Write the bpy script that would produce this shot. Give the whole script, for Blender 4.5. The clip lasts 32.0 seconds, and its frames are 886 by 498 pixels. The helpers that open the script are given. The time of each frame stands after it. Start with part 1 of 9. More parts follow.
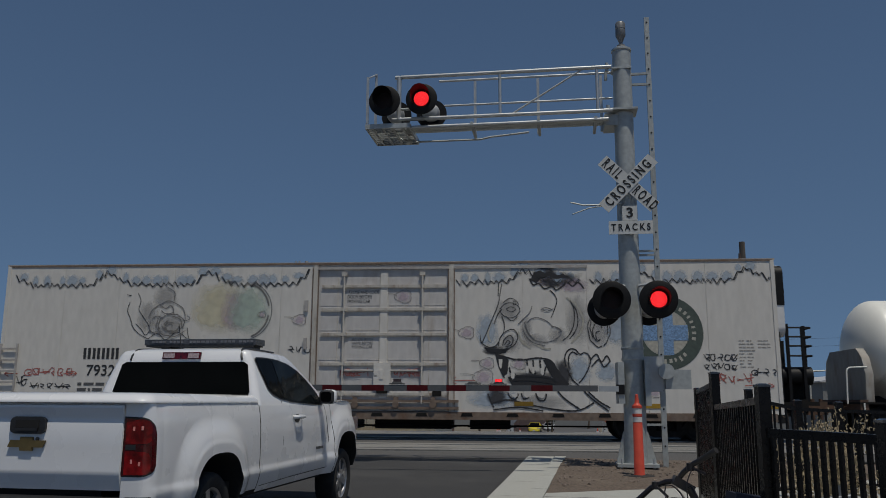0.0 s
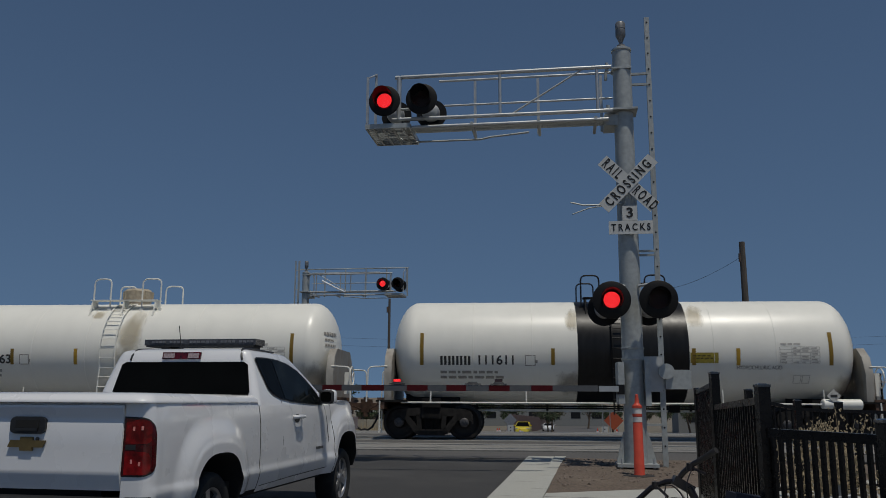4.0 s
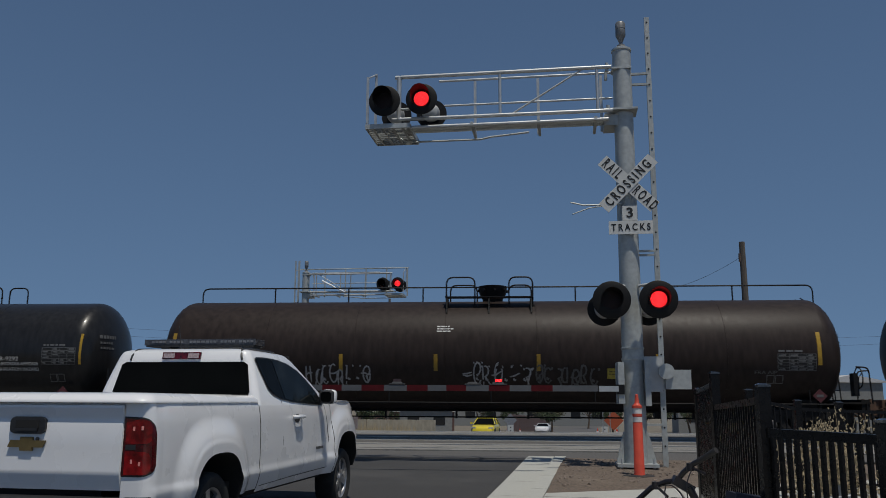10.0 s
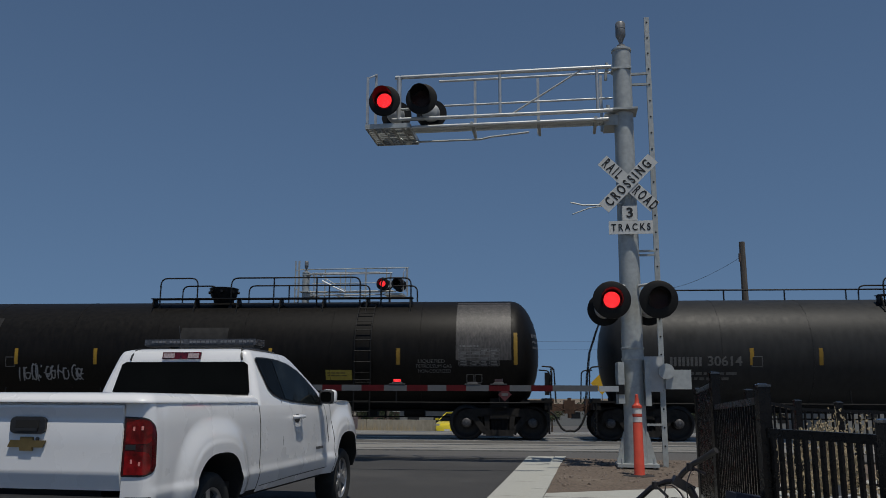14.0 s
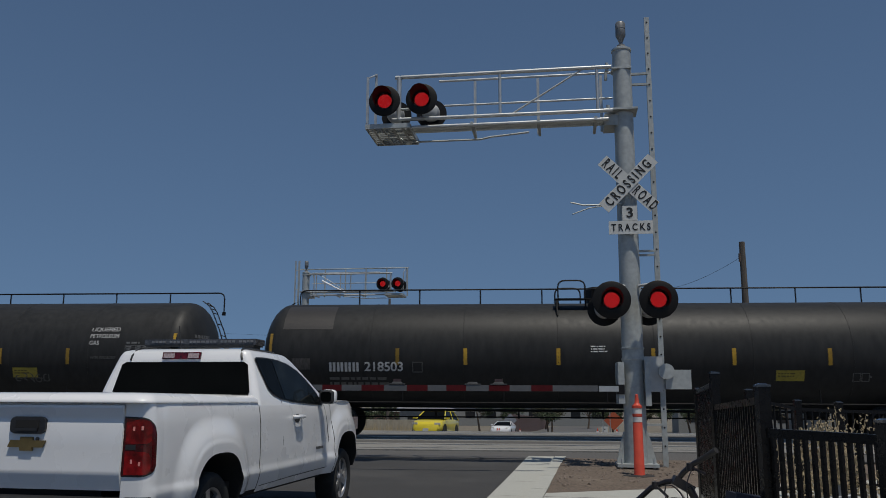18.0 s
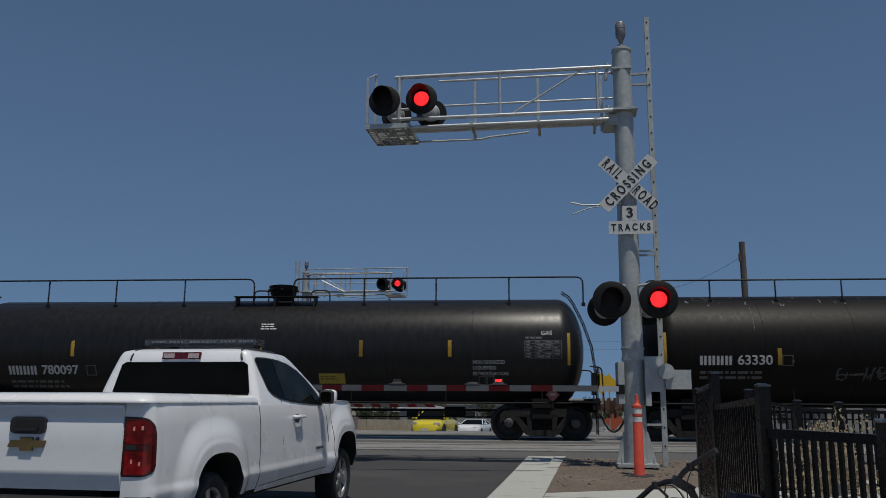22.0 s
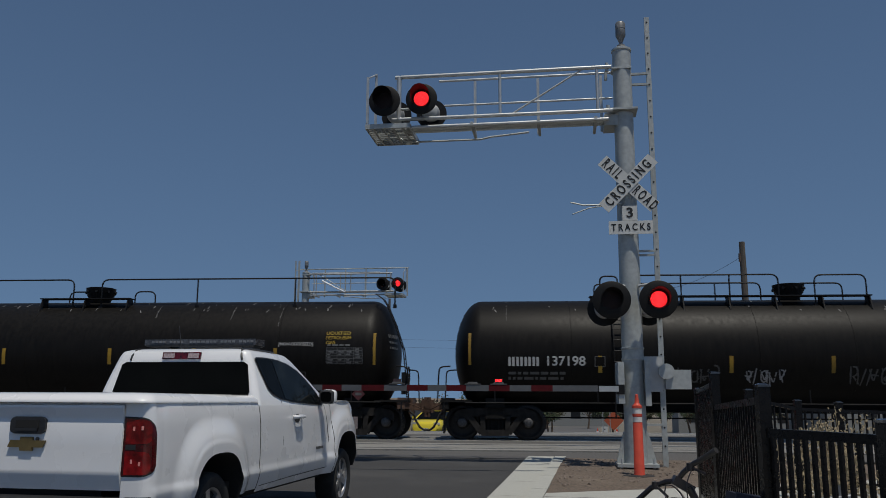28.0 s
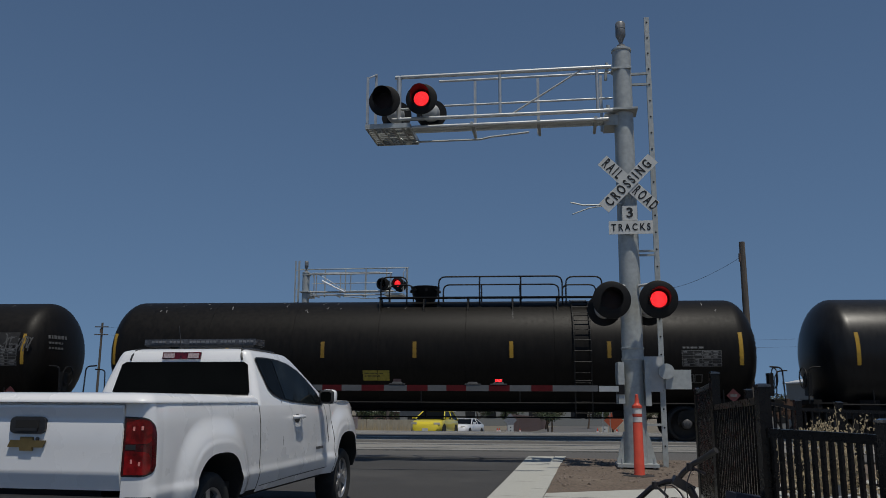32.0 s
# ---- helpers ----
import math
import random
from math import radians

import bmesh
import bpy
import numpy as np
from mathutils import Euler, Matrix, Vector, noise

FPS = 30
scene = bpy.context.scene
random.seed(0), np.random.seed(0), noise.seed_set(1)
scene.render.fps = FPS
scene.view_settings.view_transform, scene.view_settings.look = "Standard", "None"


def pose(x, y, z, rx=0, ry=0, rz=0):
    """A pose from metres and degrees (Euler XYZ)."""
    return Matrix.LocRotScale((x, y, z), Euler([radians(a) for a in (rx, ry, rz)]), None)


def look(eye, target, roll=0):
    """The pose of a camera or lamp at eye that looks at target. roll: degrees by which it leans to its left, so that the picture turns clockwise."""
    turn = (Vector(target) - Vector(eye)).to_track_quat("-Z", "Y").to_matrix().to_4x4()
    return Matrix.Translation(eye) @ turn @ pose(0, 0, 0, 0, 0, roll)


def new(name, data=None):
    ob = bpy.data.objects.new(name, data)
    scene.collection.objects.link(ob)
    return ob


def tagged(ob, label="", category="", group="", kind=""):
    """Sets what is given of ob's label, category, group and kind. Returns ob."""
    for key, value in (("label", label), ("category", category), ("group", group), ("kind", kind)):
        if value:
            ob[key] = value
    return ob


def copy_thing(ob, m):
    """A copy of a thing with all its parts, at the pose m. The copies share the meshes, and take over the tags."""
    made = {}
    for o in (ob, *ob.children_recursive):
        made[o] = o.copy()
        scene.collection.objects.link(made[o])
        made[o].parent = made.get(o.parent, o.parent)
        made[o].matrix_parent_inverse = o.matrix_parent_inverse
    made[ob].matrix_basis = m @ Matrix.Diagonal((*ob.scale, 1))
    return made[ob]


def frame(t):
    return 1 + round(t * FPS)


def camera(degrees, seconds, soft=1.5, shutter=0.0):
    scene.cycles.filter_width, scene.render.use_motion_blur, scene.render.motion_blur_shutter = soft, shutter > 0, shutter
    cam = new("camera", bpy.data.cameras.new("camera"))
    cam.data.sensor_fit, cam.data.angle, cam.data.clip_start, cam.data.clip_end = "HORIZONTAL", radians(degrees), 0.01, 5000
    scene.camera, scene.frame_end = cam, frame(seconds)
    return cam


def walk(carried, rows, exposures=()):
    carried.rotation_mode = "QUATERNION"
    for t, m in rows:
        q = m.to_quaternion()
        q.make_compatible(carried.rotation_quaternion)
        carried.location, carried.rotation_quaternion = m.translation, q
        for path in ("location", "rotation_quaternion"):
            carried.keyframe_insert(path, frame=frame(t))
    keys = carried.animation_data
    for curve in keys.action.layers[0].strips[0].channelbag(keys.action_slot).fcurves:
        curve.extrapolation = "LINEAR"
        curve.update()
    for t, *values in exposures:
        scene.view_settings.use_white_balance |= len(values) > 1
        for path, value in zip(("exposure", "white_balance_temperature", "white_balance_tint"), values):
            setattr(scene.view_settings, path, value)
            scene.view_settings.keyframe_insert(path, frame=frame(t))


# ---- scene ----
cam = camera(57.39, 32.0, soft=0.8, shutter=0.1)
EYE = (0.0, 0.0, 1.28)
VIEW = look(EYE, (0.0, 10.0, 1.28 + 10.0 * math.tan(radians(10.676))), 0.287)
walk(cam, [(0.0, VIEW), (32.0, VIEW)], [(0.0, -0.27, 6750, 8), (1.2, -0.25, 6750, 8), (3.0, -0.42, 6750, 8), (4.5, -0.36, 6750, 8), (6.0, -0.31, 6750, 8), (6.5, -0.3, 6750, 8), (8.0, 0.0, 6750, 8), (32.0, 0.0, 6750, 8)])

# ---- light ----
SUN_FROM = Vector((0.47, -0.88, 0.0)).normalized()
SUN_ELEVATION = 70.5
world = bpy.data.worlds.new("sky")
scene.world = world
world.use_nodes = True
sky = world.node_tree.nodes.new("ShaderNodeTexSky")
sky.sky_type, sky.sun_disc = "NISHITA", False
sky.sun_elevation, sky.sun_rotation = radians(SUN_ELEVATION), math.atan2(SUN_FROM.x, SUN_FROM.y)
sky.altitude, sky.air_density, sky.dust_density, sky.ozone_density = 2600, 0.95, 0.0, 5.0
background = world.node_tree.nodes["Background"]
background.inputs["Strength"].default_value = 0.07
haze = world.node_tree.nodes.new("ShaderNodeVectorMath")
haze.operation = "MULTIPLY"
haze.inputs[1].default_value = (0.99, 0.99, 0.945)
world.node_tree.links.new(sky.outputs["Color"], haze.inputs[0])
world.node_tree.links.new(haze.outputs[0], background.inputs["Color"])
# dry desert air: the sky pales little towards the horizon
whole = world.node_tree.nodes.new("ShaderNodeTexCoord")
flatten = world.node_tree.nodes.new("ShaderNodeMapping")
flatten.inputs["Scale"].default_value, flatten.inputs["Location"].default_value = (1, 1, 0.42), (0, 0, 0.155)
unit = world.node_tree.nodes.new("ShaderNodeVectorMath")
unit.operation = "NORMALIZE"
world.node_tree.links.new(whole.outputs["Generated"], flatten.inputs["Vector"])
world.node_tree.links.new(flatten.outputs[0], unit.inputs[0])
world.node_tree.links.new(unit.outputs[0], sky.inputs["Vector"])
sun = new("sun", bpy.data.lights.new("sun", "SUN"))
sun.data.energy, sun.data.angle, sun.data.color = 3.0, radians(0.55), (1.0, 0.96, 0.9)
sun.matrix_world = look((SUN_FROM * math.cos(radians(SUN_ELEVATION)) + Vector((0, 0, math.sin(radians(SUN_ELEVATION))))) * 60, (0, 0, 0))

# ---- materials ----
def surface(name, color, rough=0.5, metal=0.0, vary=0.2, grain=12.0, stain=None, stain_scale=1.5, stain_at=0.55,
            bump=0.0, bump_scale=60.0, stretch=(1, 1, 1), coat=0.0, each=0.0, spec=0.5, glow=None, power=0.0):
    """A weathered surface: grain and broad stains in colour, roughness variation and fine relief."""
    m = bpy.data.materials.new(name)
    m.use_nodes = True
    n, l = m.node_tree.nodes, m.node_tree.links
    p = n["Principled BSDF"]
    co = n.new("ShaderNodeTexCoord")
    mp = n.new("ShaderNodeMapping")
    mp.inputs["Scale"].default_value = stretch
    l.new(co.outputs["Object"], mp.inputs["Vector"])
    fine = n.new("ShaderNodeTexNoise")
    fine.inputs["Scale"].default_value, fine.inputs["Detail"].default_value = grain, 6
    l.new(mp.outputs[0], fine.inputs["Vector"])
    ramp = n.new("ShaderNodeValToRGB")
    ramp.color_ramp.elements[0].position, ramp.color_ramp.elements[1].position = 0.3, 0.7
    ramp.color_ramp.elements[0].color = [c * (1 - vary) for c in color] + [1]
    ramp.color_ramp.elements[1].color = [min(1, c * (1 + vary)) for c in color] + [1]
    l.new(fine.outputs["Fac"], ramp.inputs["Fac"])
    out = ramp.outputs["Color"]
    if each:
        info = n.new("ShaderNodeObjectInfo")
        hsv = n.new("ShaderNodeHueSaturation")
        rng = n.new("ShaderNodeMapRange")
        rng.inputs["To Min"].default_value, rng.inputs["To Max"].default_value = 1 - each, 1 + each
        l.new(info.outputs["Random"], rng.inputs["Value"])
        l.new(rng.outputs[0], hsv.inputs["Value"])
        l.new(out, hsv.inputs["Color"])
        out = hsv.outputs["Color"]
    if stain:
        broad = n.new("ShaderNodeTexNoise")
        broad.inputs["Scale"].default_value, broad.inputs["Detail"].default_value = stain_scale, 8
        broad.inputs["Roughness"].default_value = 0.65
        l.new(mp.outputs[0], broad.inputs["Vector"])
        cut = n.new("ShaderNodeMapRange")
        cut.inputs["From Min"].default_value, cut.inputs["From Max"].default_value = stain_at, stain_at + 0.22
        l.new(broad.outputs["Fac"], cut.inputs["Value"])
        mix = n.new("ShaderNodeMix")
        mix.data_type = "RGBA"
        l.new(cut.outputs[0], mix.inputs["Factor"])
        l.new(out, mix.inputs["A"])
        mix.inputs["B"].default_value = (*stain, 1)
        out = mix.outputs["Result"]
    l.new(out, p.inputs["Base Color"])
    rr = n.new("ShaderNodeMapRange")
    rr.inputs["To Min"].default_value, rr.inputs["To Max"].default_value = max(0.02, rough * 0.8), min(1, rough * 1.2)
    l.new(fine.outputs["Fac"], rr.inputs["Value"])
    l.new(rr.outputs[0], p.inputs["Roughness"])
    p.inputs["Metallic"].default_value = metal
    p.inputs["Coat Weight"].default_value = coat
    p.inputs["Coat Roughness"].default_value = 0.08
    p.inputs["Specular IOR Level"].default_value = spec
    if bump:
        rel = n.new("ShaderNodeTexNoise")
        rel.inputs["Scale"].default_value, rel.inputs["Detail"].default_value = bump_scale, 4
        l.new(co.outputs["Object"], rel.inputs["Vector"])
        bp = n.new("ShaderNodeBump")
        bp.inputs["Strength"].default_value, bp.inputs["Distance"].default_value = bump, 0.02
        l.new(rel.outputs["Fac"], bp.inputs["Height"])
        l.new(bp.outputs["Normal"], p.inputs["Normal"])
    if glow:
        p.inputs["Emission Color"].default_value = (*glow, 1)
        p.inputs["Emission Strength"].default_value = power
    return m


ASPHALT = surface("asphalt", (0.04, 0.039, 0.039), 0.85, grain=90, vary=0.3, stain=(0.062, 0.06, 0.058), stain_scale=0.5, stain_at=0.5, bump=0.35, bump_scale=220)
ASPHALT_WORN = surface("worn_asphalt", (0.09, 0.087, 0.085), 0.9, grain=60, vary=0.25, stain=(0.08, 0.078, 0.076), stain_scale=0.7, bump=0.35, bump_scale=200)
CONCRETE = surface("concrete", (0.37, 0.37, 0.34), 0.85, grain=30, vary=0.1, stain=(0.3, 0.3, 0.27), stain_scale=1.1, bump=0.2, bump_scale=150)
CONCRETE_PANEL = surface("concrete_panel", (0.2, 0.195, 0.183), 0.85, grain=22, vary=0.15, stain=(0.13, 0.127, 0.12), stain_scale=1.6, stain_at=0.5, bump=0.2, bump_scale=120, each=0.12)
DIRT = surface("dirt", (0.13, 0.1, 0.077), 0.95, grain=26, vary=0.45, stain=(0.21, 0.17, 0.13), stain_scale=1.2, bump=0.9, bump_scale=70)
GROUND = surface("dry_ground", (0.15, 0.13, 0.1), 0.95, grain=4, vary=0.3, stain=(0.1, 0.1, 0.06), stain_scale=0.15, bump=0.5, bump_scale=30)
BALLAST = surface("ballast", (0.2, 0.185, 0.17), 0.9, grain=40, vary=0.5, bump=1.0, bump_scale=60)
RAIL = surface("rail_steel", (0.16, 0.11, 0.085), 0.55, 0.6, grain=20, vary=0.3)
RAIL_HEAD = surface("polished_rail", (0.42, 0.41, 0.4), 0.3, 1.0, grain=20, vary=0.1)
BELL_GREY = surface("bell_grey", (0.17, 0.175, 0.18), 0.45, 0.2, grain=10, vary=0.2)
GALVANIZED = surface("galvanized_steel", (0.37, 0.39, 0.385), 0.45, 0.25, grain=14, vary=0.12, stain=(0.27, 0.29, 0.30), stain_scale=2.5, bump=0.06, bump_scale=90)
ALUMINIUM = surface("aluminium", (0.46, 0.47, 0.47), 0.45, 0.6, grain=10, vary=0.08)
BLACK_PAINT = surface("black_paint", (0.006, 0.006, 0.0065), 0.55, spec=0.25, grain=20, vary=0.3)
FENCE_CAP = surface("fence_cap_gloss", (0.02, 0.02, 0.022), 0.22, spec=0.8, grain=30, vary=0.3, coat=0.5)
FENCE_BLACK = surface("fence_black", (0.005, 0.0045, 0.0045), 0.28, spec=0.22, grain=30, vary=0.3, bump=0.05)
SIGN_WHITE = surface("sign_white", (0.5, 0.51, 0.5), 0.5, grain=6, vary=0.05)
SIGN_BLACK = surface("sign_black", (0.01, 0.01, 0.01), 0.5)
LENS_DARK = surface("dark_red_lens", (0.02, 0.003, 0.003), 0.4, grain=90, vary=0.5, spec=0.12)
LENS_DARK.node_tree.nodes["Principled BSDF"].inputs["Alpha"].default_value = 0.5
RED_LIT = surface("lit_red", (0.6, 0.01, 0.01), 0.4, glow=(1.0, 0.02, 0.03), power=1.6)
# rows of small bright diodes on the lit lamps
cells = RED_LIT.node_tree.nodes.new("ShaderNodeTexVoronoi")
cells.inputs["Scale"].default_value = 70
dots = RED_LIT.node_tree.nodes.new("ShaderNodeMapRange")
dots.inputs["From Min"].default_value, dots.inputs["From Max"].default_value = 0.1, 0.5
dots.inputs["To Min"].default_value, dots.inputs["To Max"].default_value = 1.6, 1.0
place = RED_LIT.node_tree.nodes.new("ShaderNodeTexCoord")
RED_LIT.node_tree.links.new(place.outputs["Object"], cells.inputs["Vector"])
RED_LIT.node_tree.links.new(cells.outputs["Distance"], dots.inputs["Value"])
tone = RED_LIT.node_tree.nodes.new("ShaderNodeValToRGB")
tone.color_ramp.elements[0].position, tone.color_ramp.elements[1].position = 0.12, 0.42
tone.color_ramp.elements[0].color, tone.color_ramp.elements[1].color = (1.0, 0.16, 0.17, 1), (1.0, 0.012, 0.02, 1)
RED_LIT.node_tree.links.new(cells.outputs["Distance"], tone.inputs["Fac"])
RED_LIT.node_tree.links.new(tone.outputs["Color"], RED_LIT.node_tree.nodes["Principled BSDF"].inputs["Emission Color"])
RED_LIT.node_tree.links.new(dots.outputs[0], RED_LIT.node_tree.nodes["Principled BSDF"].inputs["Emission Strength"])
ORANGE = surface("orange_plastic", (0.52, 0.06, 0.03), 0.5, grain=8, vary=0.12, stain=(0.4, 0.06, 0.035), stain_scale=3)
REFLECT = surface("reflective_band", (0.62, 0.6, 0.58), 0.35, grain=20, vary=0.12)
RUBBER = surface("rubber", (0.018, 0.018, 0.018), 0.8, grain=30, vary=0.4, stain=(0.06, 0.055, 0.05), stain_scale=4)
ARM_RED = surface("arm_red", (0.068, 0.006, 0.008), 0.5, spec=0.15, grain=14, vary=0.15)
ARM_WHITE = surface("arm_white", (0.085, 0.088, 0.093), 0.4, grain=14, vary=0.08)
BOX_GREY = surface("box_grey", (0.42, 0.43, 0.43), 0.5, 0.2, grain=8, vary=0.06)

# ---- mesh helpers ----
def box(bm, c, s, turn=None, taper=1.0):
    """An upright box with centre c and size s; taper narrows its top."""
    vs = []
    for k in (-0.5, 0.5):
        w = taper if k > 0 else 1.0
        for i, j in ((-0.5, -0.5), (0.5, -0.5), (0.5, 0.5), (-0.5, 0.5)):
            v = Vector((i * s[0] * w, j * s[1] * w, k * s[2]))
            if turn is not None:
                v = turn @ v
            vs.append(bm.verts.new(v + Vector(c)))
    for q in ((3, 2, 1, 0), (4, 5, 6, 7), (0, 1, 5, 4), (1, 2, 6, 5), (2, 3, 7, 6), (3, 0, 4, 7)):
        bm.faces.new([vs[a] for a in q])


def rod(bm, a, b, r, n=10, r2=None, caps=True):
    """A round bar from a to b."""
    a, b = Vector(a), Vector(b)
    d = (b - a)
    q = d.to_track_quat("Z", "Y").to_matrix()
    rings = []
    for p, rad in ((a, r), (b, r if r2 is None else r2)):
        rings.append([bm.verts.new(p + q @ Vector((math.cos(2 * math.pi * i / n) * rad, math.sin(2 * math.pi * i / n) * rad, 0))) for i in range(n)])
    for i in range(n):
        j = (i + 1) % n
        bm.faces.new((rings[0][i], rings[0][j], rings[1][j], rings[1][i]))
    if caps:
        bm.faces.new(list(reversed(rings[0])))
        bm.faces.new(rings[1])


def pipe(bm, pts, r, n=8):
    """A bent pipe through the points pts."""
    pts = [Vector(p) for p in pts]
    rings = []
    for i, p in enumerate(pts):
        d = (pts[min(i + 1, len(pts) - 1)] - pts[max(i - 1, 0)]).normalized()
        q = d.to_track_quat("Z", "Y").to_matrix()
        rings.append([bm.verts.new(p + q @ Vector((math.cos(2 * math.pi * k / n) * r, math.sin(2 * math.pi * k / n) * r, 0))) for k in range(n)])
    for a, b in zip(rings, rings[1:]):
        best = min(range(n), key=lambda s: sum((a[k].co - b[(k + s) % n].co).length for k in range(n)))
        for k in range(n):
            j = (k + 1) % n
            bm.faces.new((a[k], a[j], b[(j + best) % n], b[(k + best) % n]))
    bm.faces.new(list(reversed(rings[0])))
    bm.faces.new(rings[-1])


def bend(a, b, c, r, n=4):
    """Points that round the corner b of the path a, b, c with radius r."""
    a, b, c = Vector(a), Vector(b), Vector(c)
    p, q = b + (a - b).normalized() * r, b + (c - b).normalized() * r
    return [p.lerp(b, k / n).lerp(b.lerp(q, k / n), k / n) for k in range(n + 1)]


def lathe(bm, profile, n=32, m=None, close=True):
    """Turns (along, radius) pairs round the z axis, then moves by m."""
    m = m or Matrix()
    rings = []
    for h, r in profile:
        if r < 1e-6:
            rings.append([bm.verts.new(m @ Vector((0, 0, h)))])
        else:
            rings.append([bm.verts.new(m @ Vector((math.cos(2 * math.pi * k / n) * r, math.sin(2 * math.pi * k / n) * r, h))) for k in range(n)])
    for a, b in zip(rings, rings[1:]):
        for k in range(n):
            j = (k + 1) % n
            if len(a) == 1 and len(b) > 1:
                bm.faces.new((a[0], b[j], b[k]))
            elif len(b) == 1 and len(a) > 1:
                bm.faces.new((a[k], a[j], b[0]))
            elif len(a) > 1:
                bm.faces.new((a[k], a[j], b[j], b[k]))
    if close:
        if len(rings[0]) > 1:
            bm.faces.new(list(reversed(rings[0])))
        if len(rings[-1]) > 1:
            bm.faces.new(rings[-1])


def slab(bm, outline, depth, m=None):
    """A flat outline of (x, y) pairs, anticlockwise, given a thickness along z and moved by m."""
    m = m or Matrix()
    lo = [bm.verts.new(m @ Vector((x, y, 0))) for x, y in outline]
    hi = [bm.verts.new(m @ Vector((x, y, depth))) for x, y in outline]
    bm.faces.new(list(reversed(lo)))
    bm.faces.new(hi)
    k = len(lo)
    for i in range(k):
        j = (i + 1) % k
        bm.faces.new((lo[i], lo[j], hi[j], hi[i]))


def mesh_of(bm, name, material, bevel=0.0, smooth=40):
    if bevel:
        edges = [e for e in bm.edges if len(e.link_faces) == 2 and e.calc_face_angle(0) > 0.6]
        bmesh.ops.bevel(bm, geom=edges, offset=bevel, segments=2, affect="EDGES", profile=0.5)
    bmesh.ops.recalc_face_normals(bm, faces=bm.faces)
    me = bpy.data.meshes.new(name)
    bm.to_mesh(me)
    bm.free()
    for mt in material if isinstance(material, (list, tuple)) else [material]:
        me.materials.append(mt)
    if smooth:
        me.shade_smooth()
        me.set_sharp_from_angle(angle=radians(smooth))
    return me


def part(name, bm, material, parent=None, label="", m=None, bevel=0.0, smooth=40):
    """Links a bmesh as one mesh object, under parent if there is one."""
    ob = new(name, mesh_of(bm, name, material, bevel, smooth))
    ob.parent = parent
    if m is not None:
        ob.matrix_basis = m
    if label:
        ob["label"] = label
    return ob


def again(ob, m, parent=None):
    """One more object on the same mesh."""
    o = new(ob.name.split(".")[0], ob.data)
    o.parent = parent or ob.parent
    o.matrix_basis = m
    if "label" in ob.keys():
        o["label"] = ob["label"]
    return o


def thing(name, m, label, category, group="", kind=""):
    ob = new(name)
    ob.matrix_basis = m
    ob.empty_display_size = 0.2
    return tagged(ob, label, category, group, kind)


def solid(name, bm, material, label, category, group="", kind="", m=None, bevel=0.0, smooth=40):
    return tagged(part(name, bm, material, None, label, m, bevel, smooth), label, category, group, kind)


def lettering(name, words, size, material, parent, m, bow=None, squeeze=1.0, depth=0.002, label="", width=0.0, heavy=0.0):
    """Flat letters in the x-z plane, facing -y, centred at m. bow: (radius, axis height below m) wraps them on a lying drum."""
    cu = bpy.data.curves.new(name, "FONT")
    cu.body, cu.size, cu.align_x, cu.align_y = words, size, "CENTER", "CENTER"
    cu.extrude, cu.offset = depth, heavy
    tmp = new(name, cu)
    me = bpy.data.meshes.new_from_object(tmp.evaluated_get(bpy.context.evaluated_depsgraph_get()))
    bpy.data.objects.remove(tmp)
    if width:
        xs = [v.co.x for v in me.vertices]
        squeeze = width / (max(xs) - min(xs))
    me.transform(Matrix.Rotation(radians(90), 4, "X") @ Matrix.Diagonal((squeeze, 1, 1, 1)))
    if bow:
        r, dz = bow
        for v in me.vertices:
            v.co.y -= math.sqrt(max(0.0, r * r - (v.co.z - dz) ** 2))
    me.materials.clear()
    me.materials.append(material)
    ob = new(name, me)
    ob.parent = parent
    ob.matrix_basis = m
    if label:
        ob["label"] = label
    return ob

# ---- ground ----
TURN = 4.76                       # the tracks run to the right and nearer by this angle
ALONG = Vector((math.cos(radians(TURN)), -math.sin(radians(TURN)), 0))
AWAY = Vector((math.sin(radians(TURN)), math.cos(radians(TURN)), 0))
ROAD_TURN = 10.9
RAIL_TOP = 0.27
STEPS = ((-400, 0.0), (-8, 0.0), (3, 0.0), (10.5, 0.06), (13.5, 0.12), (16, 0.19), (19, 0.255), (28, 0.255), (33, 0.05), (38, -0.25), (43, -0.52), (60, -1.25), (78, -1.85), (97, -2.42), (112, -2.85), (150, -3.75), (230, -4.8), (400, -5.0), (4000, -5.0))


def level(x, y):
    """The height of the ground at a place of the plan."""
    w = x * AWAY.x + y * AWAY.y
    for (a, za), (b, zb) in zip(STEPS, STEPS[1:]):
        if w <= b:
            return za + (zb - za) * (w - a) / (b - a)
    return -5.0


def cross(u, w):
    """The plan's place u metres along the tracks and w metres across them from the camera."""
    p = ALONG * u + AWAY * w
    return p.x, p.y


def lay(bm, rows, lift):
    """A sheet over the ground through rows of places, lifted a little."""
    grid = [[bm.verts.new((x, y, level(x, y) + lift)) for x, y in row] for row in rows]
    for a, b in zip(grid, grid[1:]):
        for i in range(len(a) - 1):
            bm.faces.new((a[i], a[i + 1], b[i + 1], b[i]))


bm = bmesh.new()
lay(bm, [[cross(u, w) for u in (-3000, -400, -60, -20, 0, 20, 60, 400, 3000)] for w, z in STEPS], -0.03)
solid("ground", bm, GROUND, "dry brown ground with sparse weeds", "ground", kind="structure")


